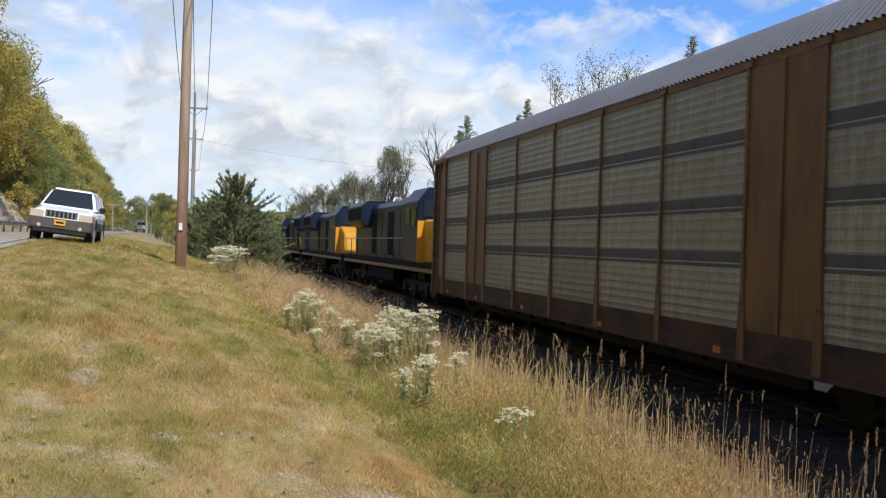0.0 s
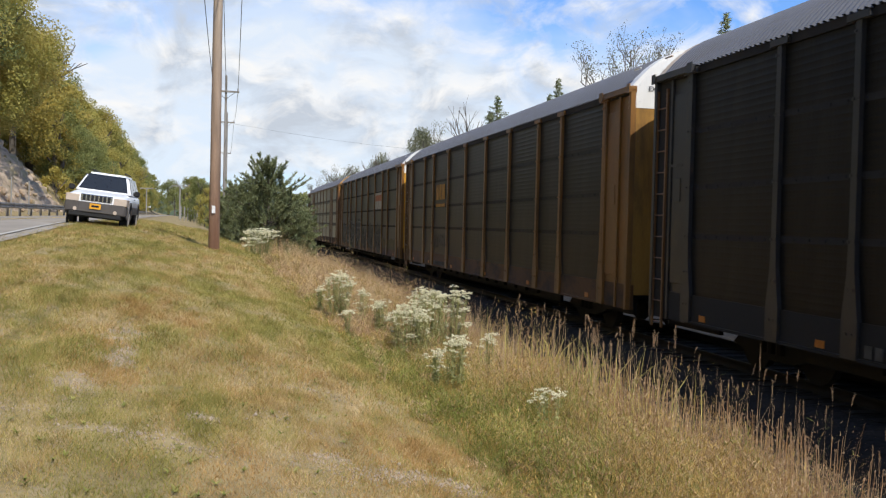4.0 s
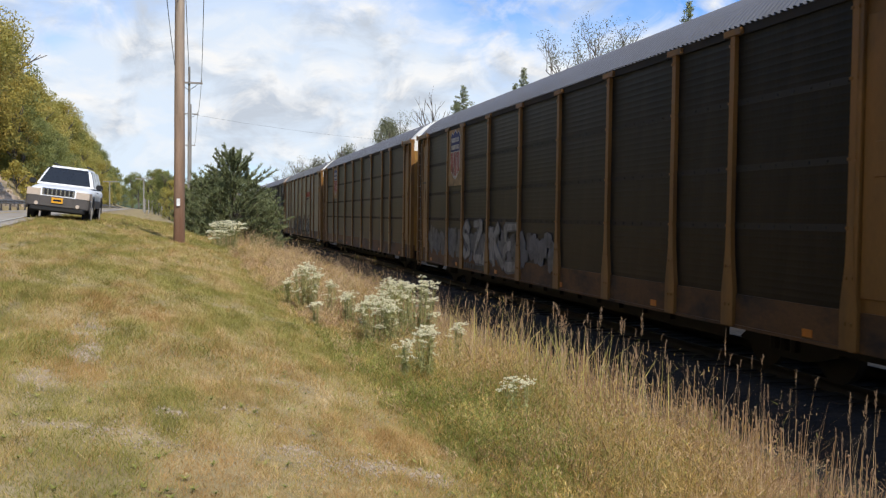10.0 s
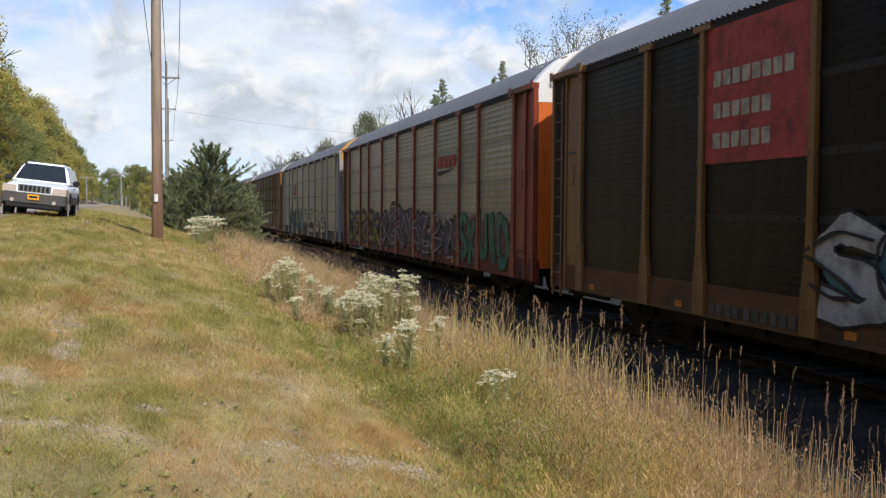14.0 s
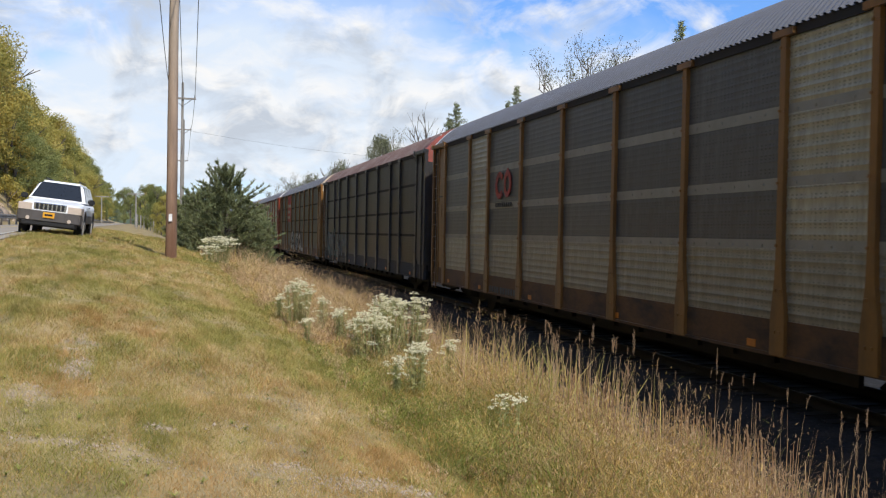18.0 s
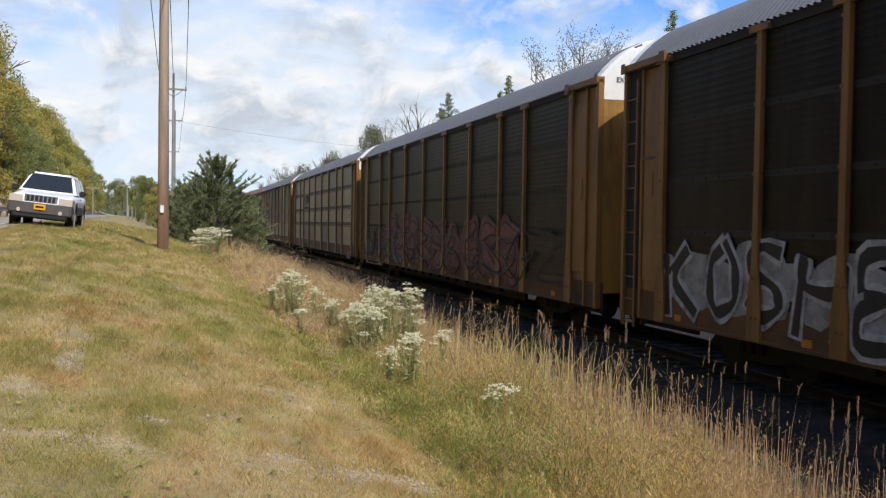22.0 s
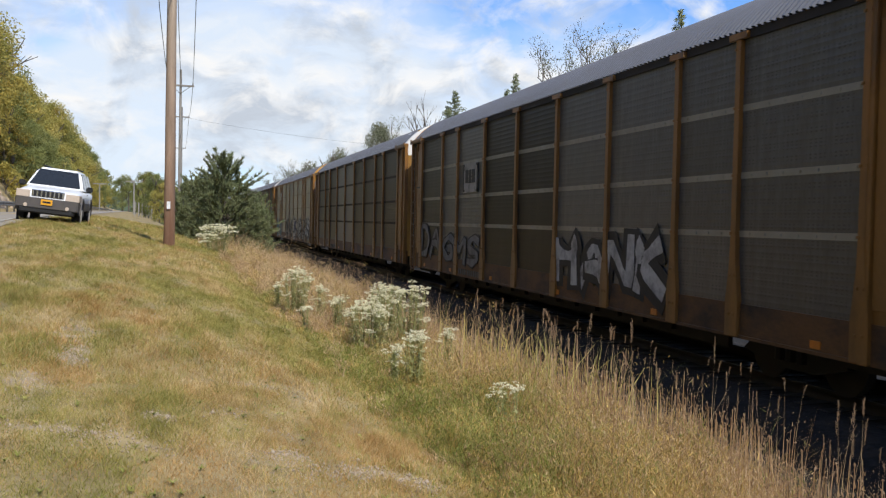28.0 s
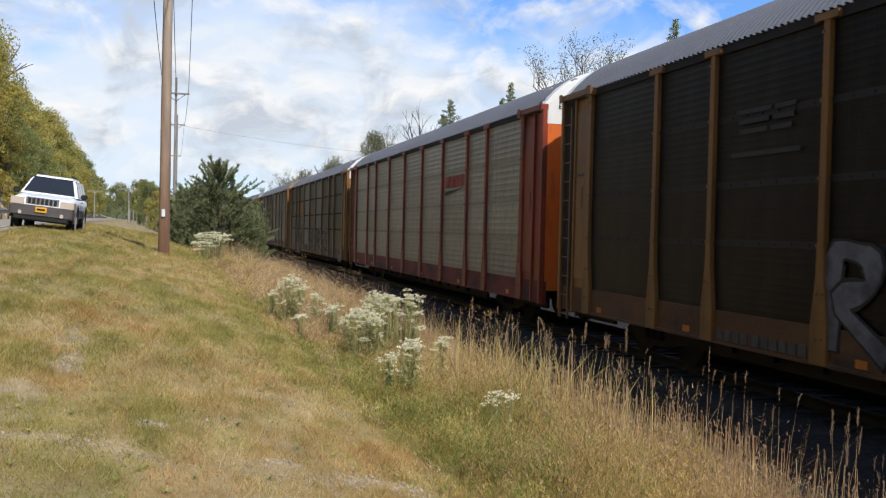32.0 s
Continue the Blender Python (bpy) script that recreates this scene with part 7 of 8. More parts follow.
# white-flowered plants
def boneset(x, y, top, spread_r, stems, seed):
    """A plant with upright leafy stems and flat white flower heads, top at the height given."""
    r = np.random.default_rng(seed)
    z0 = gz(x, y)
    h = top - z0
    big = 1.0 if y < 25 else 1.7
    plant = thing("white_wildflower", "leafy wildflower with flat-topped clusters of cream-white flowers", "wildflower", "white wildflowers", pose(x, y, z0))
    SV, SF, HV, HF = [], [], [], []
    so = ho = 0
    for i in range(int(stems * 2.1)):
        a, d = r.uniform(0, 6.28), spread_r * math.sqrt(r.random())
        tip = np.array((math.cos(a) * d, math.sin(a) * d, h * (r.uniform(0.80, 1.0) if r.random() < 0.8 else r.uniform(0.5, 0.8)) * (1 - 0.14 * (d / spread_r) ** 2)))
        root = np.array((math.cos(a) * d * 0.5, math.sin(a) * d * 0.5, -0.03))
        w = 0.004
        SV += [root + (w, 0, 0), root - (w, 0, 0), tip + (w, 0, 0), tip - (w, 0, 0)]
        SF += [(so, so + 1, so + 3), (so, so + 3, so + 2)]
        so += 4
        for f in np.arange(0.12, 0.97, 0.042):
            p = root + (tip - root) * f
            b = r.uniform(0, 6.28)
            for q in (b, b + math.pi):
                ln = r.uniform(0.035, 0.085) * (1.15 - 0.5 * f)
                e = p + np.array((math.cos(q) * ln, math.sin(q) * ln, ln * r.uniform(-0.5, 0.4)))
                sd = np.array((-math.sin(q), math.cos(q), 0)) * 0.009
                m = (p + e) / 2
                SV += [p, m + sd, e, m - sd]
                SF += [(so, so + 1, so + 2), (so, so + 2, so + 3)]
                so += 4
        # a flat-topped spray: side stalks, each with a small dome of florets
        reach = r.uniform(0.045, 0.105) * big
        for g in range(int(r.integers(5, 10))):
            b, dd = r.uniform(0, 6.28), reach * math.sqrt(r.random())
            cap = tip + np.array((math.cos(b) * dd, math.sin(b) * dd, r.normal(0.01, 0.014)))
            SV += [tip - (0, 0, 0.07), tip - (0.003, 0, 0.07), cap]
            SF += [(so, so + 1, so + 2)]
            so += 3
            hr = r.uniform(0.014, 0.029) * big
            for q in range(9):
                b, dd = r.uniform(0, 6.28), hr * math.sqrt(r.random())
                c = cap + np.array((math.cos(b) * dd, math.sin(b) * dd, 0.008 - 9.0 * dd * dd + r.normal(0, 0.004)))
                s = r.uniform(0.0045, 0.0085) * big
                for v in cube:
                    HV.append(c + v * s * r.uniform(0.6, 1.2))
                HF += [tuple(ho + k for k in t) for t in octa]
                ho += 6
    part("foliage", raw_mesh("foliage", np.array(SV), np.array(SF), None), M["stem"], plant, "grey-green leafy stems")
    part("blossom", raw_mesh("blossom", np.array(HV), np.array(HF), None), M["petal"], plant, "cream-white flower clusters")["kind"] = "stuff"
    return plant


def along(dx, dz, y):
    return dx * y, y, 2.33 + dz * y


for i, (dx, dz, y, sr, st) in enumerate(FLOWERS):
    boneset(*along(dx, dz, y), sr, st, 100 + i)


# ---- trees, bushes, rock ----
M["bark"] = material("grey_bark", (0.12, 0.10, 0.08), 0.95, vary=0.3, scale=6, fine=40, bump=0.02, stretch=(2, 2, 0.4))
M["leafhill"] = leafy("autumn_leaves", ((0.21, 0.215, 0.06), (0.37, 0.345, 0.09), (0.49, 0.41, 0.115), (0.58, 0.42, 0.135)), through_light=0.4, single=0.35, patch=0.35)
M["leafdark"] = leafy("dark_green_leaves", ((0.145, 0.175, 0.064), (0.255, 0.275, 0.092), (0.39, 0.365, 0.125)), through_light=0.4, single=0.35, patch=0.35)
M["leafyellow"] = leafy("yellowing_leaves", ((0.27, 0.245, 0.065), (0.44, 0.365, 0.09), (0.55, 0.39, 0.10)), through_light=0.4, single=0.35, patch=0.35)
M["leafgrey"] = leafy("thin_grey_green_leaves", ((0.13, 0.145, 0.085), (0.19, 0.20, 0.115), (0.25, 0.235, 0.15)))
M["needles"] = leafy("juniper_needles", ((0.11, 0.135, 0.065), (0.20, 0.225, 0.105), (0.29, 0.30, 0.15)), through_light=0.1)


def tube(V, F, a, b, r0, r1, k=6):
    o = len(V)
    a, b = Vector(a), Vector(b)
    q = (b - a).to_track_quat("Z", "Y")
    for p, r in ((a, r0), (b, r1)):
        for i in range(k):
            V.append(tuple(p + q @ Vector((r * math.cos(2 * math.pi * i / k), r * math.sin(2 * math.pi * i / k), 0))))
    for i in range(k):
        j = (i + 1) % k
        F.append((o + i, o + j, o + k + j, o + k + i))


def limbs(V, F, p, d, length, r, depth, rnd, ends, spread_a=0.75, up=0.25, shrink=0.68, twigs=(2, 4)):
    """Grows a limb and its branches; collects the ends."""
    q = p + d * length
    tube(V, F, p, q, r, r * 0.62, 6 if depth > 1 else 4)
    ends.append((q, depth))
    if depth == 0:
        return
    for i in range(rnd.randint(*twigs)):
        f = rnd.uniform(0.45, 1.0)
        s = p + d * length * f
        e = (d + Vector((rnd.uniform(-1, 1), rnd.uniform(-1, 1), rnd.uniform(-0.5, 0.8) + up)) * spread_a).normalized()
        limbs(V, F, s, e, length * shrink * rnd.uniform(0.75, 1.15), r * 0.55, depth - 1, rnd, ends, spread_a, up, shrink, twigs)


def leaf_cloud(centres, radii, per, size, rng, flat=0.5):
    """Small four-cornered leaves round given centres."""
    P, S = [], []
    for c, r in zip(centres, radii):
        m = max(3, int(per * r * r))
        d = rng.normal(0, 1, (m, 3))
        d /= np.linalg.norm(d, axis=1)[:, None]
        rad = r * rng.random(m) ** 0.45
        P.append(np.asarray(c) + d * rad[:, None] * (1, 1, 0.8))
    P = np.concatenate(P)
    n = len(P)
    a = rng.normal(0, 1, (n, 3)); a /= np.linalg.norm(a, axis=1)[:, None]
    b = np.cross(a, rng.normal(0, 1, (n, 3))); b /= np.linalg.norm(b, axis=1)[:, None]
    s = (size * rng.uniform(0.55, 1.3, n))[:, None]
    V = np.stack([P + a * s, P + b * s * flat, P - a * s, P - b * s * flat], 1).reshape(-1, 3)
    return V, np.arange(4 * n).reshape(-1, 4)


def tree_mesh(seed, height, crown_r, trunk_h, leaf, per, clumps, lean=0.0):
    """Trunk with limbs, and a crown of leaves in uneven clumps."""
    rnd, rng = random.Random(seed), np.random.default_rng(seed)
    V, F, ends = [], [], []
    p = Vector((0, 0, -0.3))
    limbs(V, F, p, Vector((lean, 0, 1)).normalized(), height * 0.55, height * 0.028, 3, rnd, ends, 0.8, 0.35, 0.6, (3, 4))
    C, R = [], []
    for i in range(clumps):
        f = rnd.random() ** 0.8
        z = trunk_h + (height - trunk_h) * f
        wide = crown_r * (math.sin(math.pi * min(1, 0.18 + 0.80 * f)) ** 0.7)
        a, d = rnd.uniform(0, 6.28), wide * math.sqrt(rnd.uniform(0.15, 1.0))
        C.append((math.cos(a) * d, math.sin(a) * d, z))
        R.append(crown_r * rnd.uniform(0.16, 0.36))
    LV, LF = leaf_cloud(C, R, per, leaf, rng)
    return raw_mesh("trunk", V, F, None, smooth=True), raw_mesh("crown", LV, LF, None)


def plant_tree(name, label, category, group, meshes, x, y, z, scale, turn, leaf_mat, bark="bark", sz=1.0):
    t = thing(name, label, category, group, None)
    t.matrix_world = Matrix.LocRotScale((x, y, z), Euler((0, 0, turn)), (scale, scale, scale * sz))
    part("trunk", meshes[0], M[bark], t)
    part("crown", meshes[1], M[leaf_mat], t)
    return t


FOREST = [tree_mesh(200 + i, 13.0, 4.6 + 0.5 * (i % 3), 1.5, 0.15, 130, 62) for i in range(5)]
NEAR_WOOD = [tree_mesh(240 + i, 13.0, 4.8, 1.5, 0.085, 430, 62) for i in range(3)]
FAR_WOOD = [tree_mesh(220 + i, 13.0, 4.8, 1.5, 0.46, 15, 62) for i in range(3)]
rnd = random.Random(5)
# wooded hillside beyond the road
y = 70.0
i = 0
while y < 330:
    for u, sc in ((-12.8, 0.62), (-17.5, 0.95), (-24.0, 1.05), (-33.0, 1.1)):
        yy = y + rnd.uniform(-3, 3)
        uu = u + rnd.uniform(-1.8, 1.0)
        x = uu - 0.05 * yy
        if uu > -15.8 and yy < 101:
            continue
        plant_tree("hillside_tree", "broad-leaved tree turning yellow-green on the hillside", "tree", "hillside trees", NEAR_WOOD[i % 3] if yy < 96 else FOREST[i % 5], x, yy, gz(x, yy) - 0.2, sc * rnd.uniform(0.9, 1.2) * (1.32 - 0.37 * min(1, (yy - 70) / 60)), rnd.uniform(0, 6.28),
                   rnd.choice(("leafhill", "leafhill", "leafdark", "leafyellow")))
        i += 1
    y += 5.0 + 0.022 * (y - 60)
# trees over the rock cut
for (x, y, sc, mt) in ((-18.6, 50, 1.0, "leafdark"), (-19.6, 57, 1.2, "leafhill"), (-20.0, 64, 1.2, "leafdark"), (-23, 60, 1.5, "leafhill"), (-20.5, 78, 0.9, "leafyellow"), (-25, 70, 1.5, "leafdark"), (-26, 50, 1.2, "leafdark"),
                       (-16.6, 43, 0.7, "leafhill"), (-24, 40, 1.1, "leafdark"), (-23, 77, 1.3, "leafhill")):
    plant_tree("hillside_tree", "broad-leaved tree turning yellow-green above the rock", "tree", "hillside trees", NEAR_WOOD[i % 3], x, y, gz(x, y) - 0.3, sc, i * 1.3, mt)
    i += 1
# unseen trees added beside and behind the viewpoint, to block sky light from the train
for j in range(44):
    yy = -62 + 2.4 * j + rnd.uniform(-1.5, 1.5)
    uu = (-15.5, -22.0, -30.0)[j % 3] + rnd.uniform(-1.5, 1.5)
    x = uu - 0.05 * max(0, yy)
    if yy < 40:
        plant_tree("hillside_tree", "broad-leaved tree turning yellow-green on the hillside", "tree", "hillside trees", FAR_WOOD[j % 3], x, yy, gz(x, yy) - 0.3, rnd.uniform(0.65, 0.95), j * 1.7, rnd.choice(("leafhill", "leafdark")))
# undergrowth at the foot of the wood
BUSH = [tree_mesh(230 + i, 2.6, 1.6, 0.1, 0.13, 230, 26) for i in range(3)]
for j in range(46):
    y = 97 + j * 3.2 + rnd.uniform(-1, 1)
    x = -11.6 - 0.05 * y + rnd.uniform(-1.2, 0.4)
    plant_tree("roadside_bush", "yellow-green bush at the foot of the wooded slope", "bush", "roadside bushes", BUSH[j % 3], x, y, gz(x, y) - 0.15, rnd.uniform(0.7, 1.5), rnd.uniform(0, 6.28), rnd.choice(("leafhill", "leafyellow", "leafyellow")))

# far tree line where road and track vanish
for j in range(64):
    d = -0.135 + 0.30 * j / 63 + rnd.uniform(-0.004, 0.004)
    y = rnd.uniform(225, 330)
    if abs(d * y - (TRACK_X - float(bend(y)))) < 9:
        continue
    if abs(d * y - (-6.4 - 0.05 * y)) < 6.5 and y < 300:
        continue
    x = d * y
    plant_tree("distant_tree", "dark green tree in the distant tree line", "tree", "distant tree line", FAR_WOOD[j % 3], x, y, gz(x, y) - 0.4, rnd.uniform(0.6, 0.92), rnd.uniform(0, 6.28), rnd.choice(("leafdark", "leafdark", "leafhill")))
# nearer bushes and trees between road and track
for (d, y, sc, mt) in ((-0.040, 100, 0.36, "leafdark"), (-0.030, 96, 0.32, "leafhill"), (-0.050, 128, 0.46, "leafdark"), (-0.022, 84, 0.26, "leafdark"), (-0.012, 110, 0.40, "leafdark"), (0.004, 100, 0.34, "leafdark"),
                       (-0.072, 215, 0.62, "leafdark"), (-0.066, 185, 0.45, "leafdark"), (0.015, 130, 0.42, "leafdark"), (-0.030, 150, 0.5, "leafdark"), (-0.036, 78, 0.2, "leafhill")):
    x = d * y
    plant_tree("bushy_tree", "dense dark green tree between road and track", "tree", "trees between road and track", FOREST[int(y) % 5], x, y, gz(x, y) - 0.3, sc, y, mt)

# distant ridge
V, F = [], []
for j in range(80):
    a = -0.9 + 1.8 * j / 79
    r = 1400.0
    h = 38 + 14 * math.sin(3.1 * a + 0.6) + 5 * math.sin(11 * a) + rnd.uniform(-1.5, 1.5)
    V += [(r * math.sin(a), r * math.cos(a), -5), (r * math.sin(a), r * math.cos(a), h * 0.8), ((r + 250) * math.sin(a), (r + 250) * math.cos(a), h)]
    if j:
        o = 3 * j
        F += [(o - 3, o, o + 1, o - 2), (o - 2, o + 1, o + 2, o - 1)]
M["ridge"] = material("wooded_ridge", (0.065, 0.085, 0.055), 1.0, vary=0.35, scale=0.02, fine=0.12, bump=3.0, space="World")
tagged(new("backdrop", raw_mesh("backdrop", V, F, M["ridge"], smooth=True)), "low wooded ridge on the horizon", "hill", kind="structure")


# ---- juniper beside the track ----
def juniper(x, y, height, width, seed):
    r, rng = random.Random(seed), np.random.default_rng(seed)
    z0 = gz(x, y) - 0.2
    t = thing("juniper", "dense dark green juniper with spiky upright shoots", "juniper", "", pose(x, y, z0))
    V, F, ends = [], [], []
    tube(V, F, (0, 0, -0.2), (0.05, 0, height * 0.9), 0.13, 0.02, 8)
    P, D, L = [], [], []
    for i in range(170):
        f = r.random() ** 1.25
        z = 0.15 + f * height * 0.86
        reach = width / 2 * (1.0 - 0.78 * f ** 2.2) * r.uniform(0.6, 1.08)
        a = r.uniform(0, 6.28)
        s = Vector((0, 0, z))
        e = Vector((math.cos(a) * reach, math.sin(a) * reach, z + reach * r.uniform(0.1, 0.7) + 0.12 * height * f))
        tube(V, F, s, e, 0.03 * (1.1 - f), 0.006, 4)
        for j in range(60):
            k = r.uniform(0.2, 1.03)
            c = s.lerp(e, k)
            d = ((e - s).normalized() + Vector((r.uniform(-1, 1), r.uniform(-1, 1), r.uniform(-0.2, 1.1))) * 0.75).normalized()
            P.append(tuple(c)); D.append(tuple(d)); L.append(r.uniform(0.10, 0.24))
    for i in range(44):           # spiky leaders above the mass
        a, d = r.uniform(0, 6.28), width * 0.46 * math.sqrt(r.random())
        b = Vector((math.cos(a) * d, math.sin(a) * d, height * (0.66 - 0.34 * (d / (0.46 * width)) ** 2 + 0.16 * r.random())))
        e = b + Vector((r.uniform(-0.15, 0.15), r.uniform(-0.15, 0.15), 1)) * height * 0.24 * (1 - 0.9 * d / width) * r.uniform(0.5, 1.15)
        tube(V, F, b, e, 0.02, 0.004, 4)
        for j in range(36):
            k = r.uniform(0, 1)
            d2 = Vector((r.uniform(-1, 1), r.uniform(-1, 1), r.uniform(0.5, 1.4))).normalized()
            P.append(tuple(b.lerp(e, k))); D.append(tuple(d2)); L.append((0.26 - 0.15 * k) * r.uniform(0.7, 1.2))
    for i in range(2600):         # short shoots that close the mass
        f = r.random() ** 1.1
        z = height * (0.04 + 0.74 * f)
        reach = width / 2 * (1.0 - 0.80 * f ** 1.8) * r.uniform(0.45, 0.95)
        a = r.uniform(0, 6.28)
        P.append((math.cos(a) * reach, math.sin(a) * reach, z))
        D.append(tuple(Vector((math.cos(a) * 0.6 + r.uniform(-0.5, 0.5), math.sin(a) * 0.6 + r.uniform(-0.5, 0.5), r.uniform(0.3, 1.2))).normalized()))
        L.append(r.uniform(0.12, 0.26))
    P, D, L = np.array(P), np.array(D), np.array(L)
    # each sprig: a bunch of short needle blades
    sv, sf, o = [], [], 0
    for q in range(7):
        dd = D + rng.normal(0, 0.38, D.shape)
        dd /= np.linalg.norm(dd, axis=1)[:, None]
        side = np.cross(dd, rng.normal(0, 1, D.shape)); side /= np.linalg.norm(side, axis=1)[:, None]
        st = P + D * (L * 0.12 * q)[:, None] * 0.6
        w = 0.013
        tri = np.stack([st + side * w, st - side * w, st + dd * (L * rng.uniform(0.5, 0.9, len(L)))[:, None]], 1).reshape(-1, 3)
        sv.append(tri); sf.append(np.arange(len(tri)).reshape(-1, 3) + o); o += len(tri)
    part("trunk", raw_mesh("trunk", V, F, None), M["bark"], t)
    part("foliage", raw_mesh("foliage", np.concatenate(sv), np.concatenate(sf), None), M["needles"], t)
    return t


juniper(1.15, 42.0, 2.33 + 0.064 * 42 - gz(1.15, 42.0), 4.6, 61)
juniper(-0.2, 45.5, 2.7, 2.8, 62)
juniper(2.3, 43.5, 2.7, 2.6, 63)


# ---- trees behind the train ----
def bare_tree(x, y, z0, top, seed, leaf_amount, spread_w, label, mat="leafgrey"):
    r, rng = random.Random(seed), np.random.default_rng(seed)
    h = top - z0
    V, F, ends = [], [], []
    limbs(V, F, Vector((0, 0, 0)), Vector((0.03, 0, 1)).normalized(), h * 0.42, 0.02 * h, 5, r, ends, spread_w, 0.42, 0.70, (2, 3))
    zmax = max(v[2] for v in V)
    k = h / zmax
    V = [(a * k, b * k, c * k) for a, b, c in V]
    t = thing("bare_tree", label, "tree", "trees behind the track", pose(x, y, z0))
    part("trunk", raw_mesh("trunk", V, F, None), M["bark"], t)
    C = [tuple(c * k for c in e) for e, d in ends if d <= 1]
    r.shuffle(C)
    C = C[:int(len(C) * leaf_amount)]
    if C:
        LV, LF = leaf_cloud(C, [h * 0.035 * r.uniform(0.6, 1.4) for c in C], 44 / (h * 0.035) ** 2 * 0.45, 0.06, rng)
        part("crown", raw_mesh("crown", LV, LF, None), M[mat], t)
    return t


def conifer(x, y, z0, top, seed, width, label="dark pointed conifer behind the track"):
    r, rng = random.Random(seed), np.random.default_rng(seed)
    h = top - z0
    V, F = [], []
    tube(V, F, (0, 0, 0), (0, 0, h), 0.014 * h, 0.01, 8)
    C, R = [], []
    n = int(h * 7)
    for i in range(n):
        f = 0.15 + 0.85 * i / n
        a = i * 2.4
        reach = width / 2 * (1 - f) ** 0.85 * r.uniform(0.4, 1.3) + 0.05
        e = (math.cos(a) * reach, math.sin(a) * reach, h * f + 0.25 * reach * r.uniform(-0.3, 1.2))
        tube(V, F, (0, 0, h * f), e, 0.03, 0.01, 4)
        for k in (0.3, 0.55, 0.8, 1.0):
            C.append((e[0] * k, e[1] * k, h * f + (e[2] - h * f) * k))
            R.append((0.17 + 0.20 * reach) * (1.25 - 0.6 * k))
    LV, LF = leaf_cloud(C, R, 330, 0.11, rng, 0.22)
    t = thing("conifer", label, "conifer", "conifers behind the track", pose(x, y, z0))
    part("trunk", raw_mesh("trunk", V, F, None), M["bark"], t)
    part("foliage", raw_mesh("foliage", LV, LF, None), M["needles"], t)
    return t


def behind(d, el, y):
    x = d * y
    return x, y, gz(x, y) - 0.2, 2.33 + el * y


for (d, el, y, sd, amount, wide, lab) in ((0.463, 0.243, 48.0, 301, 0.75, 0.95, "half-bare tree with thin branches and a few leaves"), (0.2499, 0.142, 75.0, 302, 0.0, 0.55, "slender leafless tree with thin branches"),
                                          (0.1907, 0.1135, 88.0, 303, 1.0, 0.9, "thinly leaved grey-green tree"), (0.1094, 0.064, 150.0, 304, 0.5, 0.8, "half-bare grey tree beside the track"), (0.095, 0.056, 165.0, 305, 0.4, 0.8, "half-bare grey tree beside the track"),
                                          (0.42, 0.205, 50.0, 306, 0.6, 0.9, "half-bare tree with thin branches and a few leaves"), (0.083, 0.048, 170.0, 307, 0.7, 0.8, "half-bare grey tree beside the track")):
    x, y_, z0, top = behind(d, el, y)
    bare_tree(x, y_, z0, top, sd, amount, wide, lab)
for (d, el, y, sd, w) in ((0.2742, 0.145, 75.0, 311, 8.5), (0.266, 0.128, 76.0, 312, 6.5), (0.3438, 0.168, 62.0, 313, 4.6), (0.334, 0.150, 60.0, 314, 4.4), (0.5457, 0.256, 46.0, 315, 5.6)):
    x, y_, z0, top = behind(d, el, y)
    conifer(x, y_, z0, top, sd, w)
# bushy grey-green trees beyond the bend
for (d, el, y, sc) in ((0.1907, 0.110, 88.0, 0.40), (0.150, 0.078, 130.0, 0.50), (0.138, 0.070, 140.0, 0.55), (0.120, 0.062, 150.0, 0.55), (0.104, 0.054, 165.0, 0.5), (0.170, 0.074, 105.0, 0.42)):
    x, y_, z0, top = behind(d, el, y)
    plant_tree("leafy_tree", "thinly leaved grey-green tree behind the track", "tree", "trees behind the track", FOREST[int(y) % 5], x, y_, z0, sc, y, "leafgrey", sz=(top - z0) / (13.6 * sc))
# low woods behind the track, to close the view under and past the train
for j in range(40):
    y = 6 + j * 5.5
    x = 26 + rnd.uniform(0, 10) - float(bend(y))
    plant_tree("thicket_bush", "dull green bush on the far side of the track", "bush", "bushes behind the track", BUSH[j % 3], x, y, gz(x, y) - 0.2, rnd.uniform(0.9, 1.5), rnd.uniform(0, 6.28), rnd.choice(("leafdark", "leafhill")))


# ---- rock cut beside the road ----
M["rock"] = material("brown_grey_rock", (0.36, 0.265, 0.175), 0.95, vary=0.45, scale=1.4, fine=9, bump=0.12, dirt=(0.30, 0.25, 0.12), dirt_amount=0.38, dirt_scale=1.1, alt=(0.42, 0.32, 0.225), space="World")
ys = np.linspace(38, 101, 126)
ts = np.linspace(0, 1, 34)
V, F = [], []
for a, y in enumerate(ys):
    rise = 5.6 * float(smooth(36, 44, y)) * float(1 - smooth(84, 99, y)) + 0.4
    for b, t in enumerate(ts):
        u = -11.2 - 4.6 * t ** 1.2
        x = u - 0.05 * y
        nz = noise.noise(Vector((x * 0.5, y * 0.35, t * 3))) + 0.6 * noise.noise(Vector((x * 1.6, y * 1.3, t * 8)))
        step = 0.5 * noise.cell(Vector((y * 0.45, t * 5, 0)))
        base = gz(-11.0 - 0.05 * y, y)
        V.append((x + (0.7 * nz + step) * (0.3 + t), y + 0.25 * nz, base - 0.1 + rise * t + 0.28 * nz * (t > 0)))
n = len(ts)
for a in range(len(ys) - 1):
    for b in range(n - 1):
        o = a * n + b
        F.append((o, o + n, o + n + 1, o + 1))
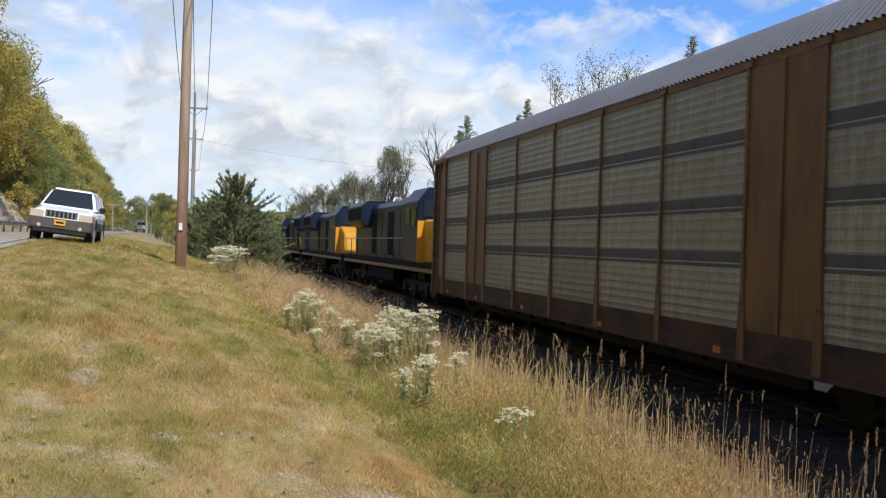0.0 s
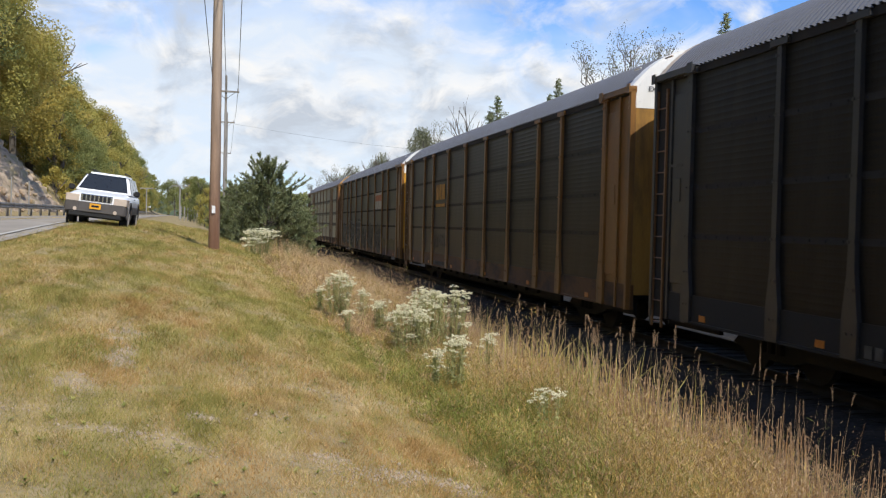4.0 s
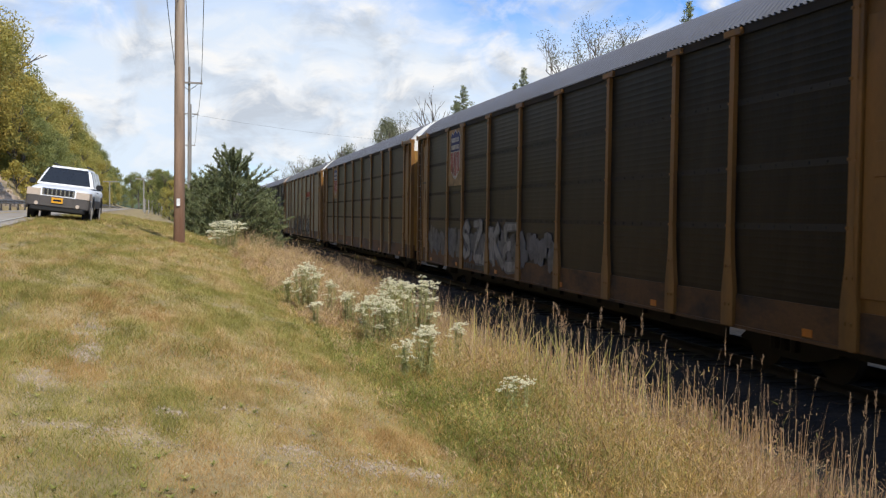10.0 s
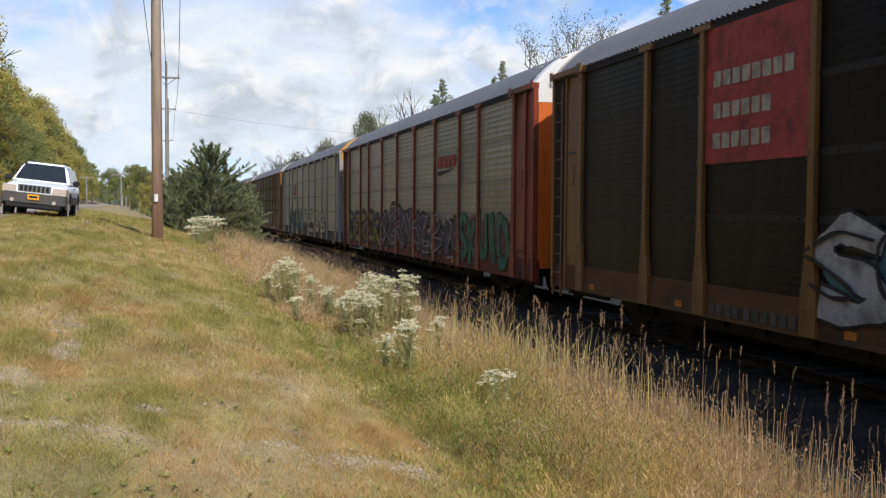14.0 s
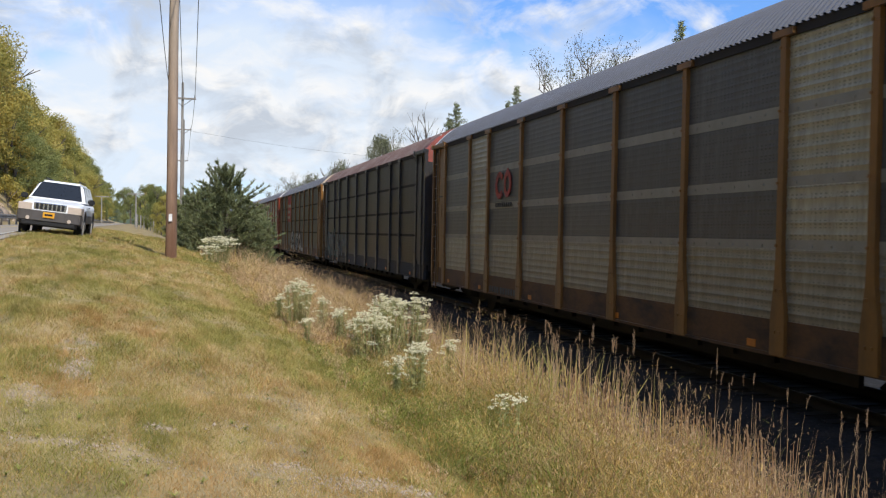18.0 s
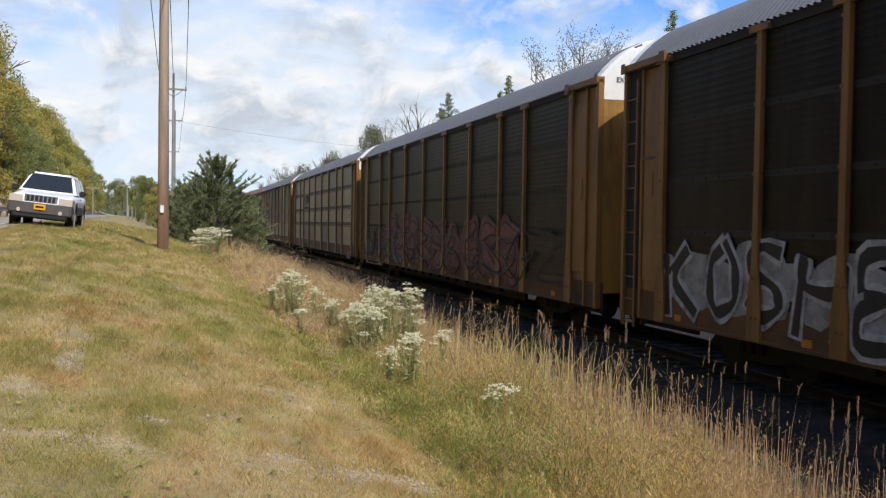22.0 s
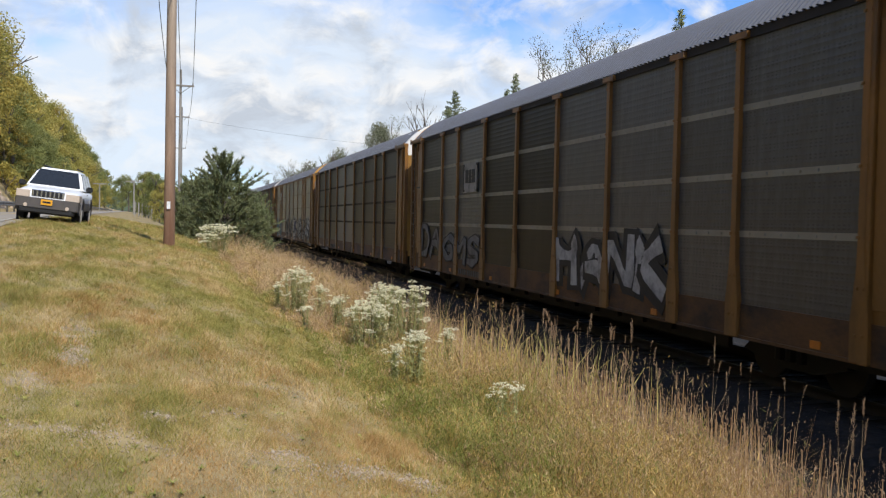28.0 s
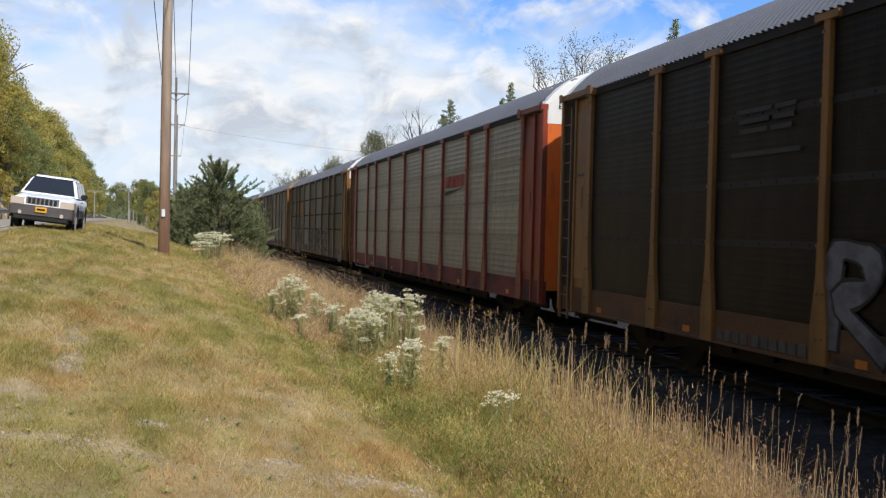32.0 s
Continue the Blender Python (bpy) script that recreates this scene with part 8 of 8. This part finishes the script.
tagged(new("rock_face", raw_mesh("rock_face", V, F, M["rock"])), "broken brown rock face of the road cutting", "rock", kind="structure")
bm = bmesh.new()
bmesh.ops.create_icosphere(bm, subdivisions=2, radius=1.0)
for v in bm.verts:
    v.co *= 1 + 0.35 * noise.noise(v.co * 1.7)
boulder = finish("boulder", bm)
boulder.materials.append(M["rock"])
for j in range(60):
    y = rnd.uniform(50, 94)
    u = rnd.uniform(-14.2, -10.9)
    x = u - 0.05 * y
    t = max(0.0, (-11.2 - u) / 4.6)
    rise = 5.6 * float(smooth(36, 44, y)) * float(1 - smooth(84, 99, y)) + 0.4
    ob = new("boulder", boulder)
    s = rnd.uniform(0.10, 0.32)
    ob.matrix_world = Matrix.LocRotScale((x + 0.15, y, gz(-11.0 - 0.05 * y, y) - 0.1 + rise * t ** 0.83 + 0.1), Euler((rnd.uniform(0, 3), rnd.uniform(0, 3), rnd.uniform(0, 3))), (s, s * rnd.uniform(0.6, 1.2), s * 0.7))
    tagged(ob, "pale broken boulder on the rock slope", "boulder", "boulders")


# ---- what moves ----
def on_track(s):
    """Place and heading of the track at s metres along it."""
    y = s
    b = float(bend(y))
    slope = min(max(y, 0.0), BEND_END) / CURVE
    return TRACK_X - b, y, math.degrees(math.atan(slope))


def gone(t):
    """Metres the train has run by t seconds."""
    return 16.878 * t + 0.0023 * t * t


def motions():
    for k, car in enumerate(CARS):
        middle = FRONT0 - CAR * k - BODY / 2
        rows = []
        for i in range(0, 33, 2):
            x, y, turn = on_track(middle + gone(i))
            rows.append((float(i), pose(x, y, 0, 0, 0, turn)))
        walk(car, rows)
    for k, (loco, flip) in enumerate(LOCOS):
        middle = FRONT0 + 0.48 + 10.9 + k * 22.9
        rows = []
        for i in range(0, 33, 2):
            x, y, turn = on_track(middle + gone(i))
            rows.append((float(i), pose(x, y, 0, 0, 0, turn + flip)))
        walk(loco, rows)
    rows = []
    for t, d, y in ((0, -0.0667, 190.0), (1, -0.0745, 215.0), (2, -0.0826, 240.0), (3, -0.0885, 265.0), (5, -0.098, 315.0), (8, -0.108, 390.0), (32, -0.16, 990.0)):
        x = d * y
        rows.append((float(t), pose(x, y, gz(x, y) + 0.03 if y < 300 else gz(-0.1 * 300, 300) + 0.03, 0, 0, 10)))
    walk(van, rows)


motions()
